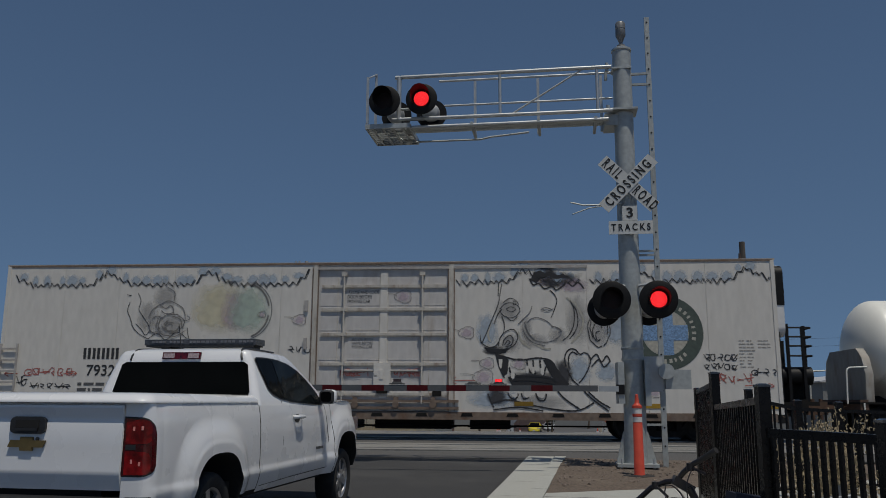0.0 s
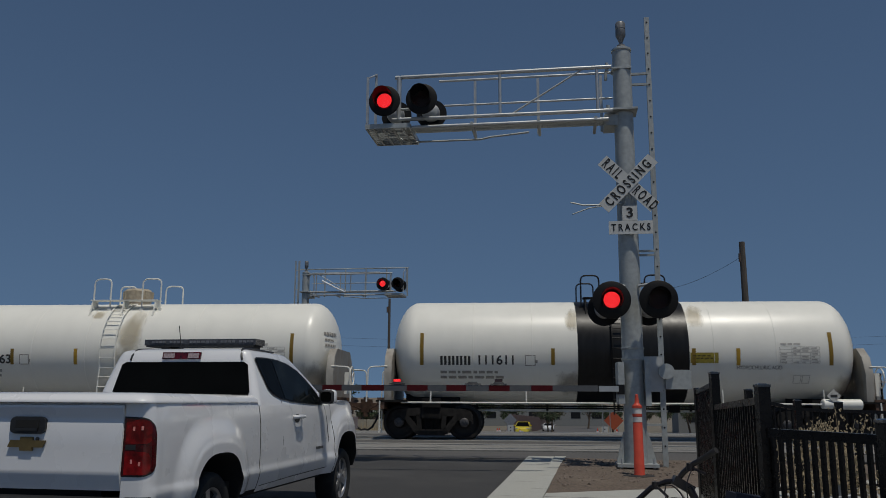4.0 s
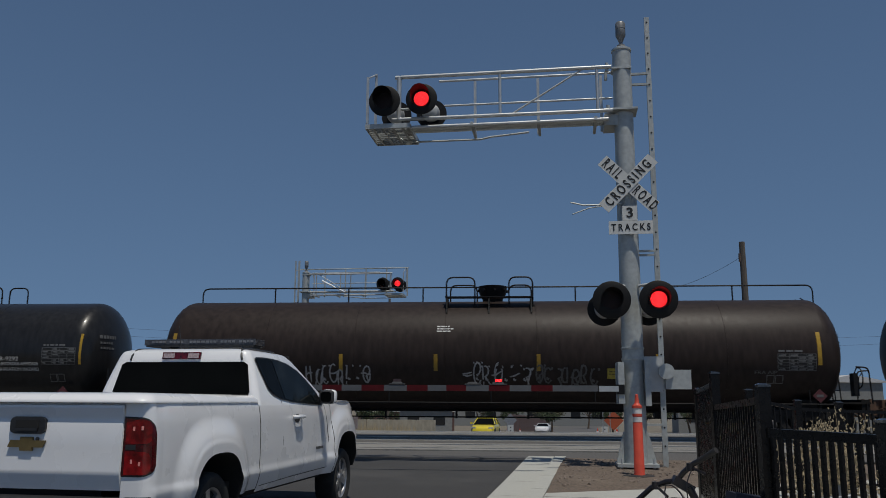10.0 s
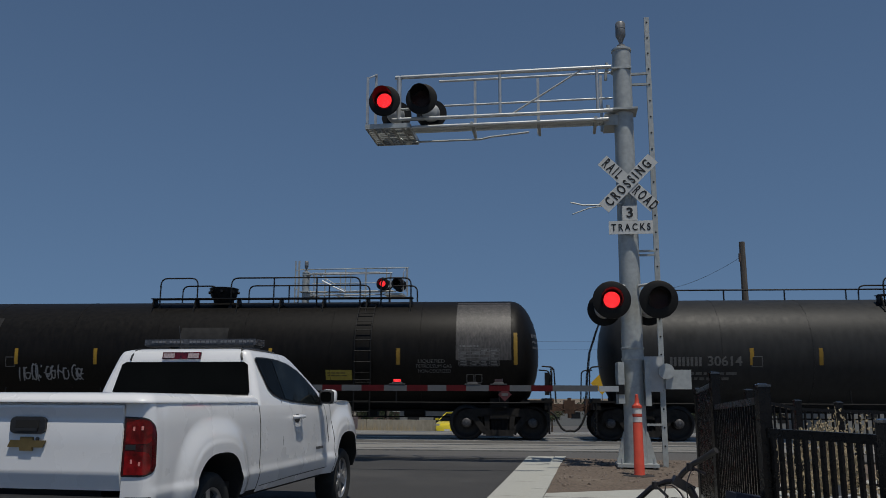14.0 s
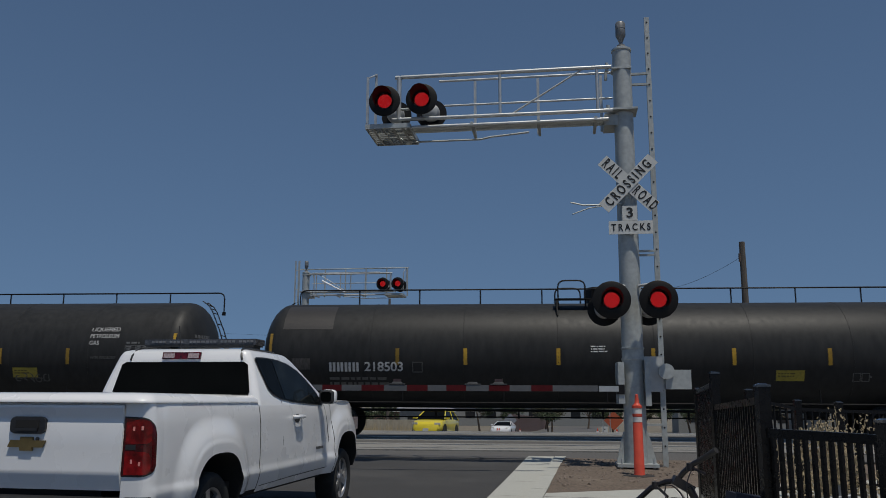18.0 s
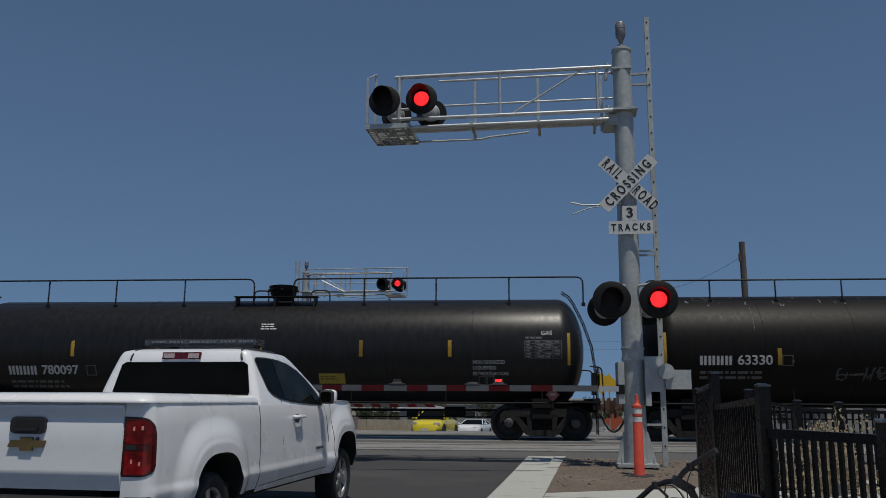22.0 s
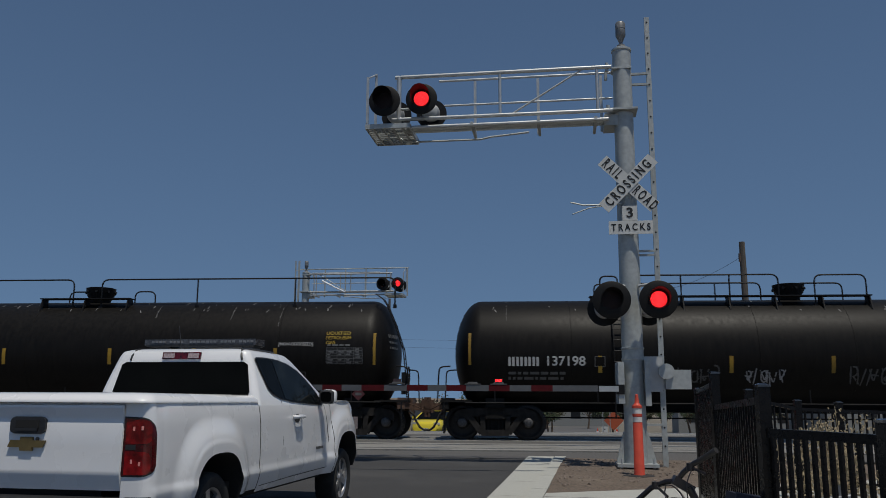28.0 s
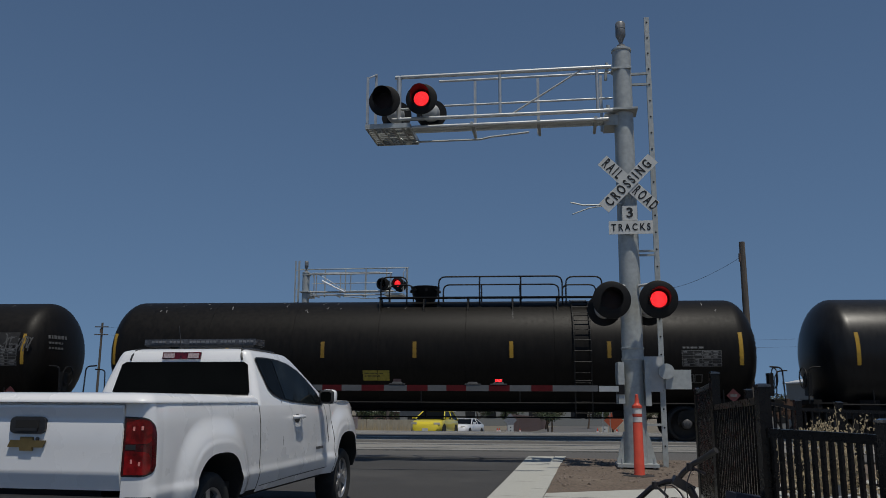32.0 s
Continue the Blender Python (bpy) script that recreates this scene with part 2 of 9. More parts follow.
def road_place(side, along):
    """side metres to the right of the road's kerb line, along metres up the road."""
    d = Vector((math.sin(radians(ROAD_TURN)), math.cos(radians(ROAD_TURN)), 0))
    r = Vector((d.y, -d.x, 0))
    p = Vector((-1.488, 0, 0)) + d * along + r * side
    return p.x, p.y


bm = bmesh.new()
lay(bm, [[road_place(s, a) for s in (-14, -9, -4.5, -2, 0)] for a in (-30, -6, 2, 6, 9, 10.6, 12, 13.5, 15, 16.2, 17.3, 18.4)], 0.0)
solid("road", bm, ASPHALT, "dark grey asphalt road up to the crossing", "road", kind="structure")

bm = bmesh.new()
lay(bm, [[cross(u, w) for u in (-16, -8, -4, 0, 4, 8, 14)] for w in (16.2, 17.8)], 0.008)
lay(bm, [[cross(u, w) for u in (-16, -8, -4, 0, 4, 8, 14)] for w in (20.72, 21.9)], 0.004)
lay(bm, [[cross(u, w) for u in (-16, -8, -4, 0, 4, 8, 14)] for w in (24.75, 26.2)], 0.004)
lay(bm, [[cross(u, w) for u in (-16, -8, -4, 0, 4, 8, 14)] for w in (29.0, 32.0)], 0.004)
solid("crossing_apron", bm, ASPHALT_WORN, "worn grey asphalt between the crossing panels", "road", kind="structure")
TRACKS = (19.25, 23.32, 27.6)

# the road beyond the tracks falls away and bends to the right
bm = bmesh.new()
bend_line = [(3.0, 31.6), (2.9, 38), (3.4, 43), (4.2, 48), (6.0, 58), (8.8, 72), (10.2, 79), (12.4, 90), (14.0, 98), (16.8, 112), (20.2, 131), (23.6, 150), (30, 185), (45, 230)]
rows = []
for i, (x, y) in enumerate(bend_line):
    a, b = bend_line[max(0, i - 1)], bend_line[min(len(bend_line) - 1, i + 1)]
    d = Vector((b[0] - a[0], b[1] - a[1])).normalized()
    rows.append([(x + d.y * s, y - d.x * s) for s in ((-8.2, -4.5, 0, 4.8) if i < 3 else (-6.0, -4, 0, 4.8))])
lay(bm, rows, -0.01)
solid("road_far", bm, ASPHALT_WORN, "grey asphalt road falling away beyond the tracks", "road", kind="structure")

# gutter and kerb of cast concrete along the road's edge
bm = bmesh.new()
stations = [-12, -6, 0, 4, 8, 9.6, 11.2, 12.8, 14.2, 15.6, 17.0]
for a, b in zip(stations, stations[1:]):
    lay(bm, [[road_place(s, k) for s in (0.0, 0.52)] for k in (a + 0.006, b - 0.006)], 0.012)
solid("gutter", bm, CONCRETE, "pale concrete gutter beside the road", "gutter", kind="structure")


def kerb_piece(a, b, h0, h1):
    bm = bmesh.new()
    ring = []
    for k, h in ((a, h0), (b, h1)):
        row = []
        for s, up in ((0.52, -0.1), (0.52, 0.012), (0.545, h), (0.75, h), (0.75, -0.1)):
            x, y = road_place(s, k)
            row.append(bm.verts.new((x, y, level(x, y) + up)))
        ring.append(row)
    for i in range(4):
        bm.faces.new((ring[0][i], ring[0][i + 1], ring[1][i + 1], ring[1][i]))
    bm.faces.new(ring[0])
    bm.faces.new(list(reversed(ring[1])))
    return bm


kerb = thing("kerb", Matrix(), "pale concrete kerb tapering down towards the tracks", "kerb", kind="structure")
for a, b in zip(stations, stations[1:]):
    part("kerb_stone", kerb_piece(a + 0.006, b - 0.006, 0.11 if a < 14 else 0.07, 0.11 if b < 14 else (0.07 if b < 16 else 0.02)), CONCRETE, kerb)

# dirt pad round the signal, and the pavement before it
bm = bmesh.new()
rows = []
for k in (10.2, 11.0, 11.6, 12.0, 12.4, 12.8, 13.2, 13.6, 14.0, 14.4, 14.8, 15.2, 15.6, 16.0, 16.4, 16.7):
    row = []
    for s in (0.75, 0.95, 1.15, 1.4, 1.7, 2.0, 2.4, 2.8, 3.2, 3.7, 4.4, 5.2, 6.5, 9, 14, 30):
        row.append(road_place(s, k))
    rows.append(row)
grid = [[bm.verts.new((x, y, level(x, y) + (0.1 if k > 11.7 else 0.085) * min(1, max(0.12, (16.8 - k) / 2.2)) + 0.018 * noise.noise((x * 2.1, y * 2.1, 0)))) for x, y in row] for row, k in zip(rows, (10.2, 11.0, 11.6, 12.0, 12.4, 12.8, 13.2, 13.6, 14.0, 14.4, 14.8, 15.2, 15.6, 16.0, 16.4, 16.7))]
for a, b in zip(grid, grid[1:]):
    for i in range(len(a) - 1):
        bm.faces.new((a[i], a[i + 1], b[i + 1], b[i]))
solid("dirt_verge", bm, DIRT, "brown gravelly dirt round the signal mast", "dirt", kind="structure")
bm = bmesh.new()
for a, b in ((-12, -4), (-4, 0), (0, 3), (3, 5), (5, 7), (7, 9), (9, 10.4)):
    lay(bm, [[road_place(s, k) for s in (0.758, 2.4)] for k in (a + 0.006, b - 0.006)], 0.112)
    lay(bm, [[road_place(s, k) for s in (2.41, 5.5)] for k in (a + 0.006, b - 0.006)], 0.112)
lay(bm, [[road_place(0.758, 10.412), road_place(2.4, 10.412)], [road_place(0.758, 10.75), road_place(2.4, 11.6)]], 0.113)
lay(bm, [[road_place(2.41, 10.412), road_place(5.5, 10.412)], [road_place(2.41, 11.6), road_place(5.5, 13.3)]], 0.113)
solid("pavement", bm, CONCRETE, "pale concrete pavement slabs beside the fence", "pavement", kind="structure")
bm = bmesh.new()
lay(bm, [[road_place(s, k) for s in (0.75, 3, 6, 30)] for k in (-12, 0, 6, 10, 12.05)], 0.06)
solid("verge", bm, DIRT, "brown dirt beside the pavement", "dirt", kind="structure")

FLANGEWAY = surface("flangeway_rubber", (0.05, 0.048, 0.046), 0.85, grain=20, vary=0.3)
# tracks: rails, ties, ballast, crossing panels
for n, w in enumerate(TRACKS):
    track = thing("railway_track", Matrix(), "railway track with worn rails set in concrete crossing panels", "track", "the three tracks", "structure")
    for s in (-0.755, 0.755):
        bm = bmesh.new()
        a, b = ALONG * -140 + AWAY * (w + s), ALONG * 140 + AWAY * (w + s)
        turn = Matrix.Rotation(radians(-TURN), 3, "Z")
        mid = (a + b) / 2
        box(bm, (mid.x, mid.y, RAIL_TOP - 0.02), (280, 0.072, 0.04), turn)
        part("rail_head", bm, RAIL_HEAD, track)
        bm = bmesh.new()
        box(bm, (mid.x, mid.y, RAIL_TOP - 0.1), (280, 0.02, 0.12), turn)
        box(bm, (mid.x, mid.y, RAIL_TOP - 0.165), (280, 0.14, 0.015), turn)
        part("rail_web", bm, RAIL, track)
    bm = bmesh.new()
    for sgn, u0, u1 in ((-1, -140, -16.2), (1, 14.2, 140)):
        ring = []
        for u in (u0, u1):
            row = []
            for off, z in ((-2.6, -0.2), (-1.7, 0.075), (1.7, 0.075), (2.6, -0.2)):
                p = ALONG * u + AWAY * (w + off)
                row.append(bm.verts.new((p.x, p.y, z)))
            ring.append(row)
        for i in range(3):
            bm.faces.new((ring[0][i], ring[1][i], ring[1][i + 1], ring[0][i + 1]))
    part("ballast", bm, BALLAST, track, "grey crushed-stone ballast")
    bm = bmesh.new()
    for k in range(-250, 250):
        u = k * 0.53
        if -16.2 < u < 14.2 or abs(u) > 60:
            continue
        p = ALONG * u + AWAY * w
        box(bm, (p.x, p.y, 0.055), (0.23, 2.6, 0.09), Matrix.Rotation(radians(-TURN), 3, "Z"))
    tagged(part("ties", bm, BLACK_PAINT, track, "dark creosoted wooden ties"), kind="stuff")
    for s in (-0.772, -0.718, 0.718, 0.772):
        bm = bmesh.new()
        p = ALONG * -1.28 + AWAY * (w + s)
        box(bm, (p.x, p.y, RAIL_TOP - 0.06), (29.2, 0.05, 0.07), Matrix.Rotation(radians(-TURN), 3, "Z"))
        part("flangeway_filler", bm, FLANGEWAY, track, "worn grey rubber beside the rail")
    panel = None
    for lo, hi in ((-1.42, -0.8), (-0.69, 0.69), (0.8, 1.42)):
        for k in range(12):
            if panel is None or panel[0] != (lo, hi):
                bm = bmesh.new()
                box(bm, (0, 0, -0.05), (2.438, hi - lo, 0.1))
                panel = ((lo, hi), part("crossing_panel", bm, CONCRETE_PANEL, track, bevel=0.002))
                ob = panel[1]
            else:
                ob = again(panel[1], Matrix())
            p = ALONG * (-14.7 + k * 2.44) + AWAY * (w + (lo + hi) / 2)
            ob.matrix_basis = pose(p.x, p.y, RAIL_TOP - 0.006, 0, 0, -TURN)
        panel = None

# ---- crossing signal with its cantilever ----
ARM_TURN = 5.5
SIGNAL_TURN = 8.2
PHASE, HALF = 0.295, 0.611
flashers = []


def lamp_head(root, m, odd, disc_r=0.287, far=False):
    """A round black backboard with hood, lamp housing and a red light that comes forward when lit; faces -y."""
    face = Matrix.Rotation(radians(90), 4, "X")
    bm = bmesh.new()
    lathe(bm, ((-0.012, disc_r - 0.012), (-0.018, disc_r), (0.006, disc_r), (0.012, disc_r - 0.01), (0.012, 0.162), (-0.012, 0.162), (-0.012, disc_r - 0.012)), 40, face, close=False)
    disc = part("backboard", bm, BLACK_PAINT, root, "round black backboard", m)
    bm = bmesh.new()
    n = 28
    rows = []
    for k in range(n + 1):
        a = radians(-38 + 256 * k / n)
        reach = 0.06 + 0.24 * max(0.0, math.sin(radians(180 * k / n))) ** 0.6
        rows.append([bm.verts.new((math.cos(a) * r, y, math.sin(a) * r)) for r, y in ((0.172, -0.012), (0.18, -reach), (0.176, -reach), (0.168, -0.012))])
    for a, b in zip(rows, rows[1:]):
        for i in range(4):
            bm.faces.new((a[i], a[(i + 1) % 4], b[(i + 1) % 4], b[i]))
    part("hood", bm, BLACK_PAINT, disc)
    bm = bmesh.new()
    lathe(bm, ((-0.02, 0.165), (-0.09, 0.17), (-0.2, 0.15), (-0.24, 0.1), (-0.25, 0.0)), 28, face)
    part("lamp_housing", bm, GALVANIZED if not far else BLACK_PAINT, disc, "grey metal lamp housing")
    bm = bmesh.new()
    lathe(bm, ((0.0, 0.162), (0.012, 0.15), (0.02, 0.1), (0.024, 0.0)), 28, face)
    part("lens", bm, LENS_DARK, disc, "dark red glass lens")
    # added black disc, no real lamp part: blocks the drawn-back red light
    bm = bmesh.new()
    lathe(bm, ((0.0, 0.16), (0.004, 0.16)), 28, face)
    part("shutter", bm, BLACK_PAINT, disc, m=pose(0, 0.062, 0))
    bm = bmesh.new()
    lathe(bm, ((0.0, 0.136), (0.012, 0.128), (0.02, 0.09), (0.024, 0.0)), 28, face)
    light = part("red_light", bm, RED_LIT, disc, "lit red flashing light", pose(0, 0.09, 0))
    flashers.append((light, odd, -0.014, 0.03, 0.09))
    return disc


def flash(light, odd, on, dim, off):
    """The light comes forward in its housing for every second beat; it glows faintly through the smoky lens as it changes."""
    rows = [(0.0, pose(0, on if odd else off, 0))]
    for k in range(0, 53):
        t = PHASE + HALF * k
        before, after = (on, off) if (k % 2 == 0) == odd else (off, on)
        if t + 0.05 < 32.0:
            beat = round(t * 30)
            rows += [(f / 30, pose(0, y, 0)) for f, y in ((beat - 2, before), (beat - 1, dim), (beat, dim), (beat + 1, after))]
    rows.append((32.0, pose(0, rows[-1][1].translation.y, 0)))
    walk(light, rows)


def signal(name, at, turn, label, mirror=1, facing=1, far=False):
    """Mast with cantilever arm, walkway, lamp heads and signs. Local x runs to the viewer's right, y away."""
    root = thing(name, pose(at[0], at[1], at[2], 0, 0, turn), label, "crossing signal")
    z0 = at[2] + (0.15 if far else 0.0)
    bm = bmesh.new()
    lathe(bm, ((0.02, 0.185), (3.0, 0.178), (7.3, 0.165), (7.302, 0.178), (7.34, 0.178), (7.345, 0.165), (7.375, 0.12), (7.38, 0.0)), 36)
    part("mast", bm, GALVANIZED, root, "thick grey galvanized steel mast")
    bm = bmesh.new()
    lathe(bm, ((7.375, 0.08), (7.43, 0.075), (7.44, 0.035), (7.48, 0.032), (7.5, 0.04), (7.6, 0.082), (7.615, 0.09), (7.72, 0.09), (7.725, 0.085), (7.74, 0.085), (7.745, 0.09), (7.85, 0.09), (7.875, 0.075), (7.88, 0.0)), 24)
    part("warning_bell", bm, BELL_GREY, root, "grey electronic bell on the mast top")
    bm = bmesh.new()
    box(bm, (0, 0, 0.05), (0.66, 0.66, 0.05))
    base = part("base_plate", bm, GALVANIZED, root, bevel=0.006)
    for a in range(4):
        bm = bmesh.new()
        slab(bm, ((0.17, 0.07), (0.32, 0.07), (0.32, 0.12), (0.2, 0.58), (0.17, 0.58)), 0.025, Matrix.Rotation(radians(8 + 90 * a), 4, "Z") @ Matrix.Rotation(radians(90), 4, "X"))
        part("gusset", bm, GALVANIZED, base)
        bm = bmesh.new()
        c, s = math.cos(radians(45 + 90 * a)) * 0.36, math.sin(radians(45 + 90 * a)) * 0.36
        rod(bm, (c, s, -0.12), (c, s, 0.16), 0.018)
        lathe(bm, ((0.03, 0.035), (0.07, 0.035), (0.075, 0.02)), 6, Matrix.Translation((c, s, 0)))
        part("anchor_bolt", bm, ALUMINIUM, base)
    bm = bmesh.new()
    lathe(bm, ((1.75, 0.187), (1.76, 0.192), (1.785, 0.192), (1.79, 0.187)), 32)
    lathe(bm, ((1.93, 0.187), (1.94, 0.192), (1.965, 0.192), (1.97, 0.187)), 32)
    part("mast_band", bm, GALVANIZED, root)
    s = -mirror
    fy, by = -0.22, 0.45
    tz, lz = 7.165 - z0, 6.35 - z0
    for nm, y, a, b, z, r in (("top_chord", fy, 0.2, 4.12, tz, 0.036), ("bottom_chord", fy, 0.2, 4.19, lz, 0.036), ("walkway_beam", by - 0.1, 0.25, 4.2, 6.39 - z0, 0.032), ("front_beam", fy - 0.01, 0.28, 3.86, 6.185 - z0, 0.034), ("hand_rail", by, 0.15, 3.4, 7.33 - z0, 0.022), ("mid_rail", by, 0.15, 4.7, 6.83 - z0, 0.02)):
        bm = bmesh.new()
        rod(bm, (s * a, y, z), (s * b, y, z), r, 12)
        part(nm, bm, ALUMINIUM, root)
    for x in (0.46, 2.19, 4.05):
        bm = bmesh.new()
        rod(bm, (s * x, fy, lz), (s * x, fy, tz), 0.027 if x < 4 else 0.045, 10)
        part("truss_post", bm, ALUMINIUM, root)
    bm = bmesh.new()
    rod(bm, (s * 2.0, fy, lz), (s * 0.68, fy, tz), 0.018, 8)
    part("truss_brace", bm, ALUMINIUM, root)
    for x in (0.36, 1.52, 2.71):
        bm = bmesh.new()
        box(bm, (s * x, by, 6.74 - z0), (0.05, 0.03, 1.1))
        part("rail_post", bm, ALUMINIUM, root)
    bm = bmesh.new()
    box(bm, (s * 4.64, by, 6.97 - z0), (0.045, 0.03, 1.14))
    box(bm, (s * 4.64, fy, 6.75 - z0), (0.045, 0.03, 0.9))
    rod(bm, (s * 4.64, by, 7.53 - z0), (s * 4.64, fy, 7.18 - z0), 0.016)
    part("end_rail", bm, ALUMINIUM, root, bevel=0.003)
    bm = bmesh.new()
    zf = 6.22 - z0
    y0, y1 = fy + 0.04, 0.16
    for k in range(8):
        box(bm, (s * 2.1, y0 + (y1 - y0) * k / 7, zf), (3.7, 0.01, 0.03))
    for k in range(124):
        box(bm, (s * (0.27 + k * 0.03), (y0 + y1) / 2, zf), (0.014, y1 - y0, 0.022))
    part("walkway_grating", bm, GALVANIZED, root, "open steel grating walkway")
    bm = bmesh.new()
    for y in (-0.49, 0.49):
        box(bm, (s * 4.22, (fy + by) / 2 + y, 6.18 - z0), (0.82, 0.03, 0.09))
    for x in (-0.395, 0.395):
        box(bm, (s * (4.22 + x), (fy + by) / 2, 6.18 - z0), (0.03, 0.95, 0.09))
    platform = part("end_platform", bm, GALVANIZED, root, "steel platform at the arm's end")
    for k in range(-4, 5):
        bm = bmesh.new()
        box(bm, (s * 4.22, (fy + by) / 2 + k * 0.108, 6.18 - z0), (0.76, 0.035, 0.06))
        part("platform_bar", bm, GALVANIZED, platform)
    for k in range(4):
        bm = bmesh.new()
        box(bm, (s * (3.95 + 0.18 * k), (fy + by) / 2, 6.155 - z0), (0.04, 0.95, 0.04))
        part("platform_brace", bm, GALVANIZED, platform)
    for x in (0.5, 1.5, 2.7, 3.95):
        bm = bmesh.new()
        box(bm, (s * x, (fy + by) / 2, 6.2 - z0), (0.05, by - fy + 0.1, 0.07))
        part("walkway_support", bm, GALVANIZED, root, bevel=0.006)
    bm = bmesh.new()
    pipe(bm, [(s * 4.2, 0.3, 6.2 - z0), (s * 4.0, 0.35, 6.12 - z0), (s * 3.85, 0.35, 6.1 - z0), (s * 2.6, 0.35, 6.1 - z0), (s * 2.4, 0.35, 6.14 - z0), (s * 1.7, 0.35, 6.2 - z0)], 0.019)
    part("conduit", bm, GALVANIZED, root)
    bm = bmesh.new()
    box(bm, (s * 0.14, 0.1, lz - 0.14), (0.42, 0.45, 0.2))
    part("arm_bracket", bm, GALVANIZED, root, bevel=0.008)
    for z in (lz + 0.02, tz):
        bm = bmesh.new()
        box(bm, (s * 0.02, -0.02, z), (0.5, 0.46, 0.035) if z < tz else (0.34, 0.3, 0.03))
        for y in (-0.2, 0.2):
            rod(bm, (s * 0.28, y, z - 0.08), (s * 0.28, y, z + 0.08), 0.03)
        part("arm_clamp", bm, GALVANIZED, root, bevel=0.008)
    for x, z, odd in ((4.27, 6.635, False), (3.59, 6.64, True)) if not far else ((4.42, 6.65, False), (3.73, 6.65, True)):
        lamp_head(root, pose(s * x, -0.45 * facing, z - z0, 0, 0, 0 if facing > 0 else 180), odd != far, far=far)
        bm = bmesh.new()
        rod(bm, (s * x, -0.2 * facing, z - z0 - 0.05), (s * 3.92, fy, z - z0 - 0.1), 0.025)
        part("lamp_bracket", bm, GALVANIZED, root)
        face = Matrix.Translation((s * (x - 0.05), 0.42, z - z0 + 0.02)) @ Matrix.Rotation(radians(180), 4, "Z")
        bm = bmesh.new()
        lathe(bm, ((-0.012, 0.29), (0.006, 0.29), (0.012, 0.28), (0.012, 0.0)), 36, Matrix.Rotation(radians(90), 4, "X"))
        back = part("rear_backboard", bm, BLACK_PAINT, root, "round black backboard facing the other way", face)
        bm = bmesh.new()
        lathe(bm, ((-0.02, 0.165), (-0.1, 0.17), (-0.22, 0.15), (-0.26, 0.1), (-0.27, 0.0)), 28, Matrix.Rotation(radians(90), 4, "X"))
        part("rear_housing", bm, BOX_GREY, back, "grey metal lamp housing")
    return root


near_signal = signal("crossing_signal", (3.215, 13.77, 0.225), -SIGNAL_TURN, "tall galvanized railroad crossing signal with cantilever walkway and red flashing lamps")
z0 = 0.225
for x, odd in ((-0.345, False), (0.415, True)):
    lamp_head(near_signal, pose(x, -0.45, 2.955 - z0, 0, 0, 0), odd, disc_r=0.315)
    bm = bmesh.new()
    pipe(bm, [(x * 0.3, -0.15, 3.22 - z0), (x * 0.7, -0.24, 3.24 - z0), (x * 0.9, -0.25, 3.16 - z0), (x * 0.95, -0.25, 3.0 - z0)], 0.028)
    part("lamp_bracket", bm, ALUMINIUM, near_signal)
    bm = bmesh.new()
    lathe(bm, ((-0.012, 0.29), (0.006, 0.29), (0.012, 0.28), (0.012, 0.0)), 36, Matrix.Rotation(radians(90), 4, "X"))
    back = part("rear_backboard", bm, BLACK_PAINT, near_signal, "round black backboard facing the other way", pose(x - 0.09, 0.3, 2.88 - z0, 0, 0, 180))
    bm = bmesh.new()
    lathe(bm, ((-0.02, 0.165), (-0.1, 0.17), (-0.22, 0.15), (-0.26, 0.1), (-0.27, 0.0)), 28, Matrix.Rotation(radians(90), 4, "X"))
    part("rear_housing", bm, BOX_GREY, back)
for turn, words, y in ((45, "RAIL     ROAD", -0.25), (-45, "CROSSING", -0.262)):
    m = Matrix.Translation((0.015, y, 5.0 - z0)) @ Matrix.Rotation(radians(turn), 4, "Y")
    bm = bmesh.new()
    box(bm, (0, 0, 0), (1.22, 0.006, 0.228))
    blade = part("crossbuck_blade", bm, SIGN_WHITE, near_signal, "white crossbuck blade with black letters", m, bevel=0.002)
    if turn == 45:
        for w, x in (("R A I L", -0.375), ("R O A D", 0.385)):
            lettering("letters", w, 0.25, SIGN_BLACK, blade, pose(x, -0.006, 0), squeeze=0.52, heavy=0.006)
    else:
        lettering("letters", "C R O S S I N G", 0.23, SIGN_BLACK, blade, pose(0, -0.006, 0), squeeze=0.66, heavy=0.006)
bm = bmesh.new()
box(bm, (0, 0, 0), (0.25, 0.006, 0.26))
plate = part("number_sign", bm, SIGN_WHITE, near_signal, "small white sign with the number three", pose(0.02, -0.25, 4.47 - z0), bevel=0.002)
lettering("letters", "3", 0.24, SIGN_BLACK, plate, pose(0, -0.006, 0), squeeze=1.1, heavy=0.006)
bm = bmesh.new()
box(bm, (0, 0, 0), (0.74, 0.006, 0.23))
plate = part("tracks_sign", bm, SIGN_WHITE, near_signal, "white sign that reads tracks", pose(0.03, -0.25, 4.22 - z0), bevel=0.002)
lettering("letters", "T R A C K S", 0.165, SIGN_BLACK, plate, pose(0, -0.006, 0), squeeze=0.78, heavy=0.004)
bm = bmesh.new()
pipe(bm, [(-0.1, -0.19, 4.66 - z0), (-0.44, -0.2, 4.64 - z0), (-0.75, -0.22, 4.64 - z0), (-0.98, -0.25, 4.69 - z0)], 0.014)
pipe(bm, [(-0.44, -0.2, 4.62 - z0), (-0.66, -0.21, 4.59 - z0), (-0.95, -0.24, 4.48 - z0)], 0.01)
part("loose_conduit", bm, GALVANIZED, near_signal, "bent pieces of loose conduit")
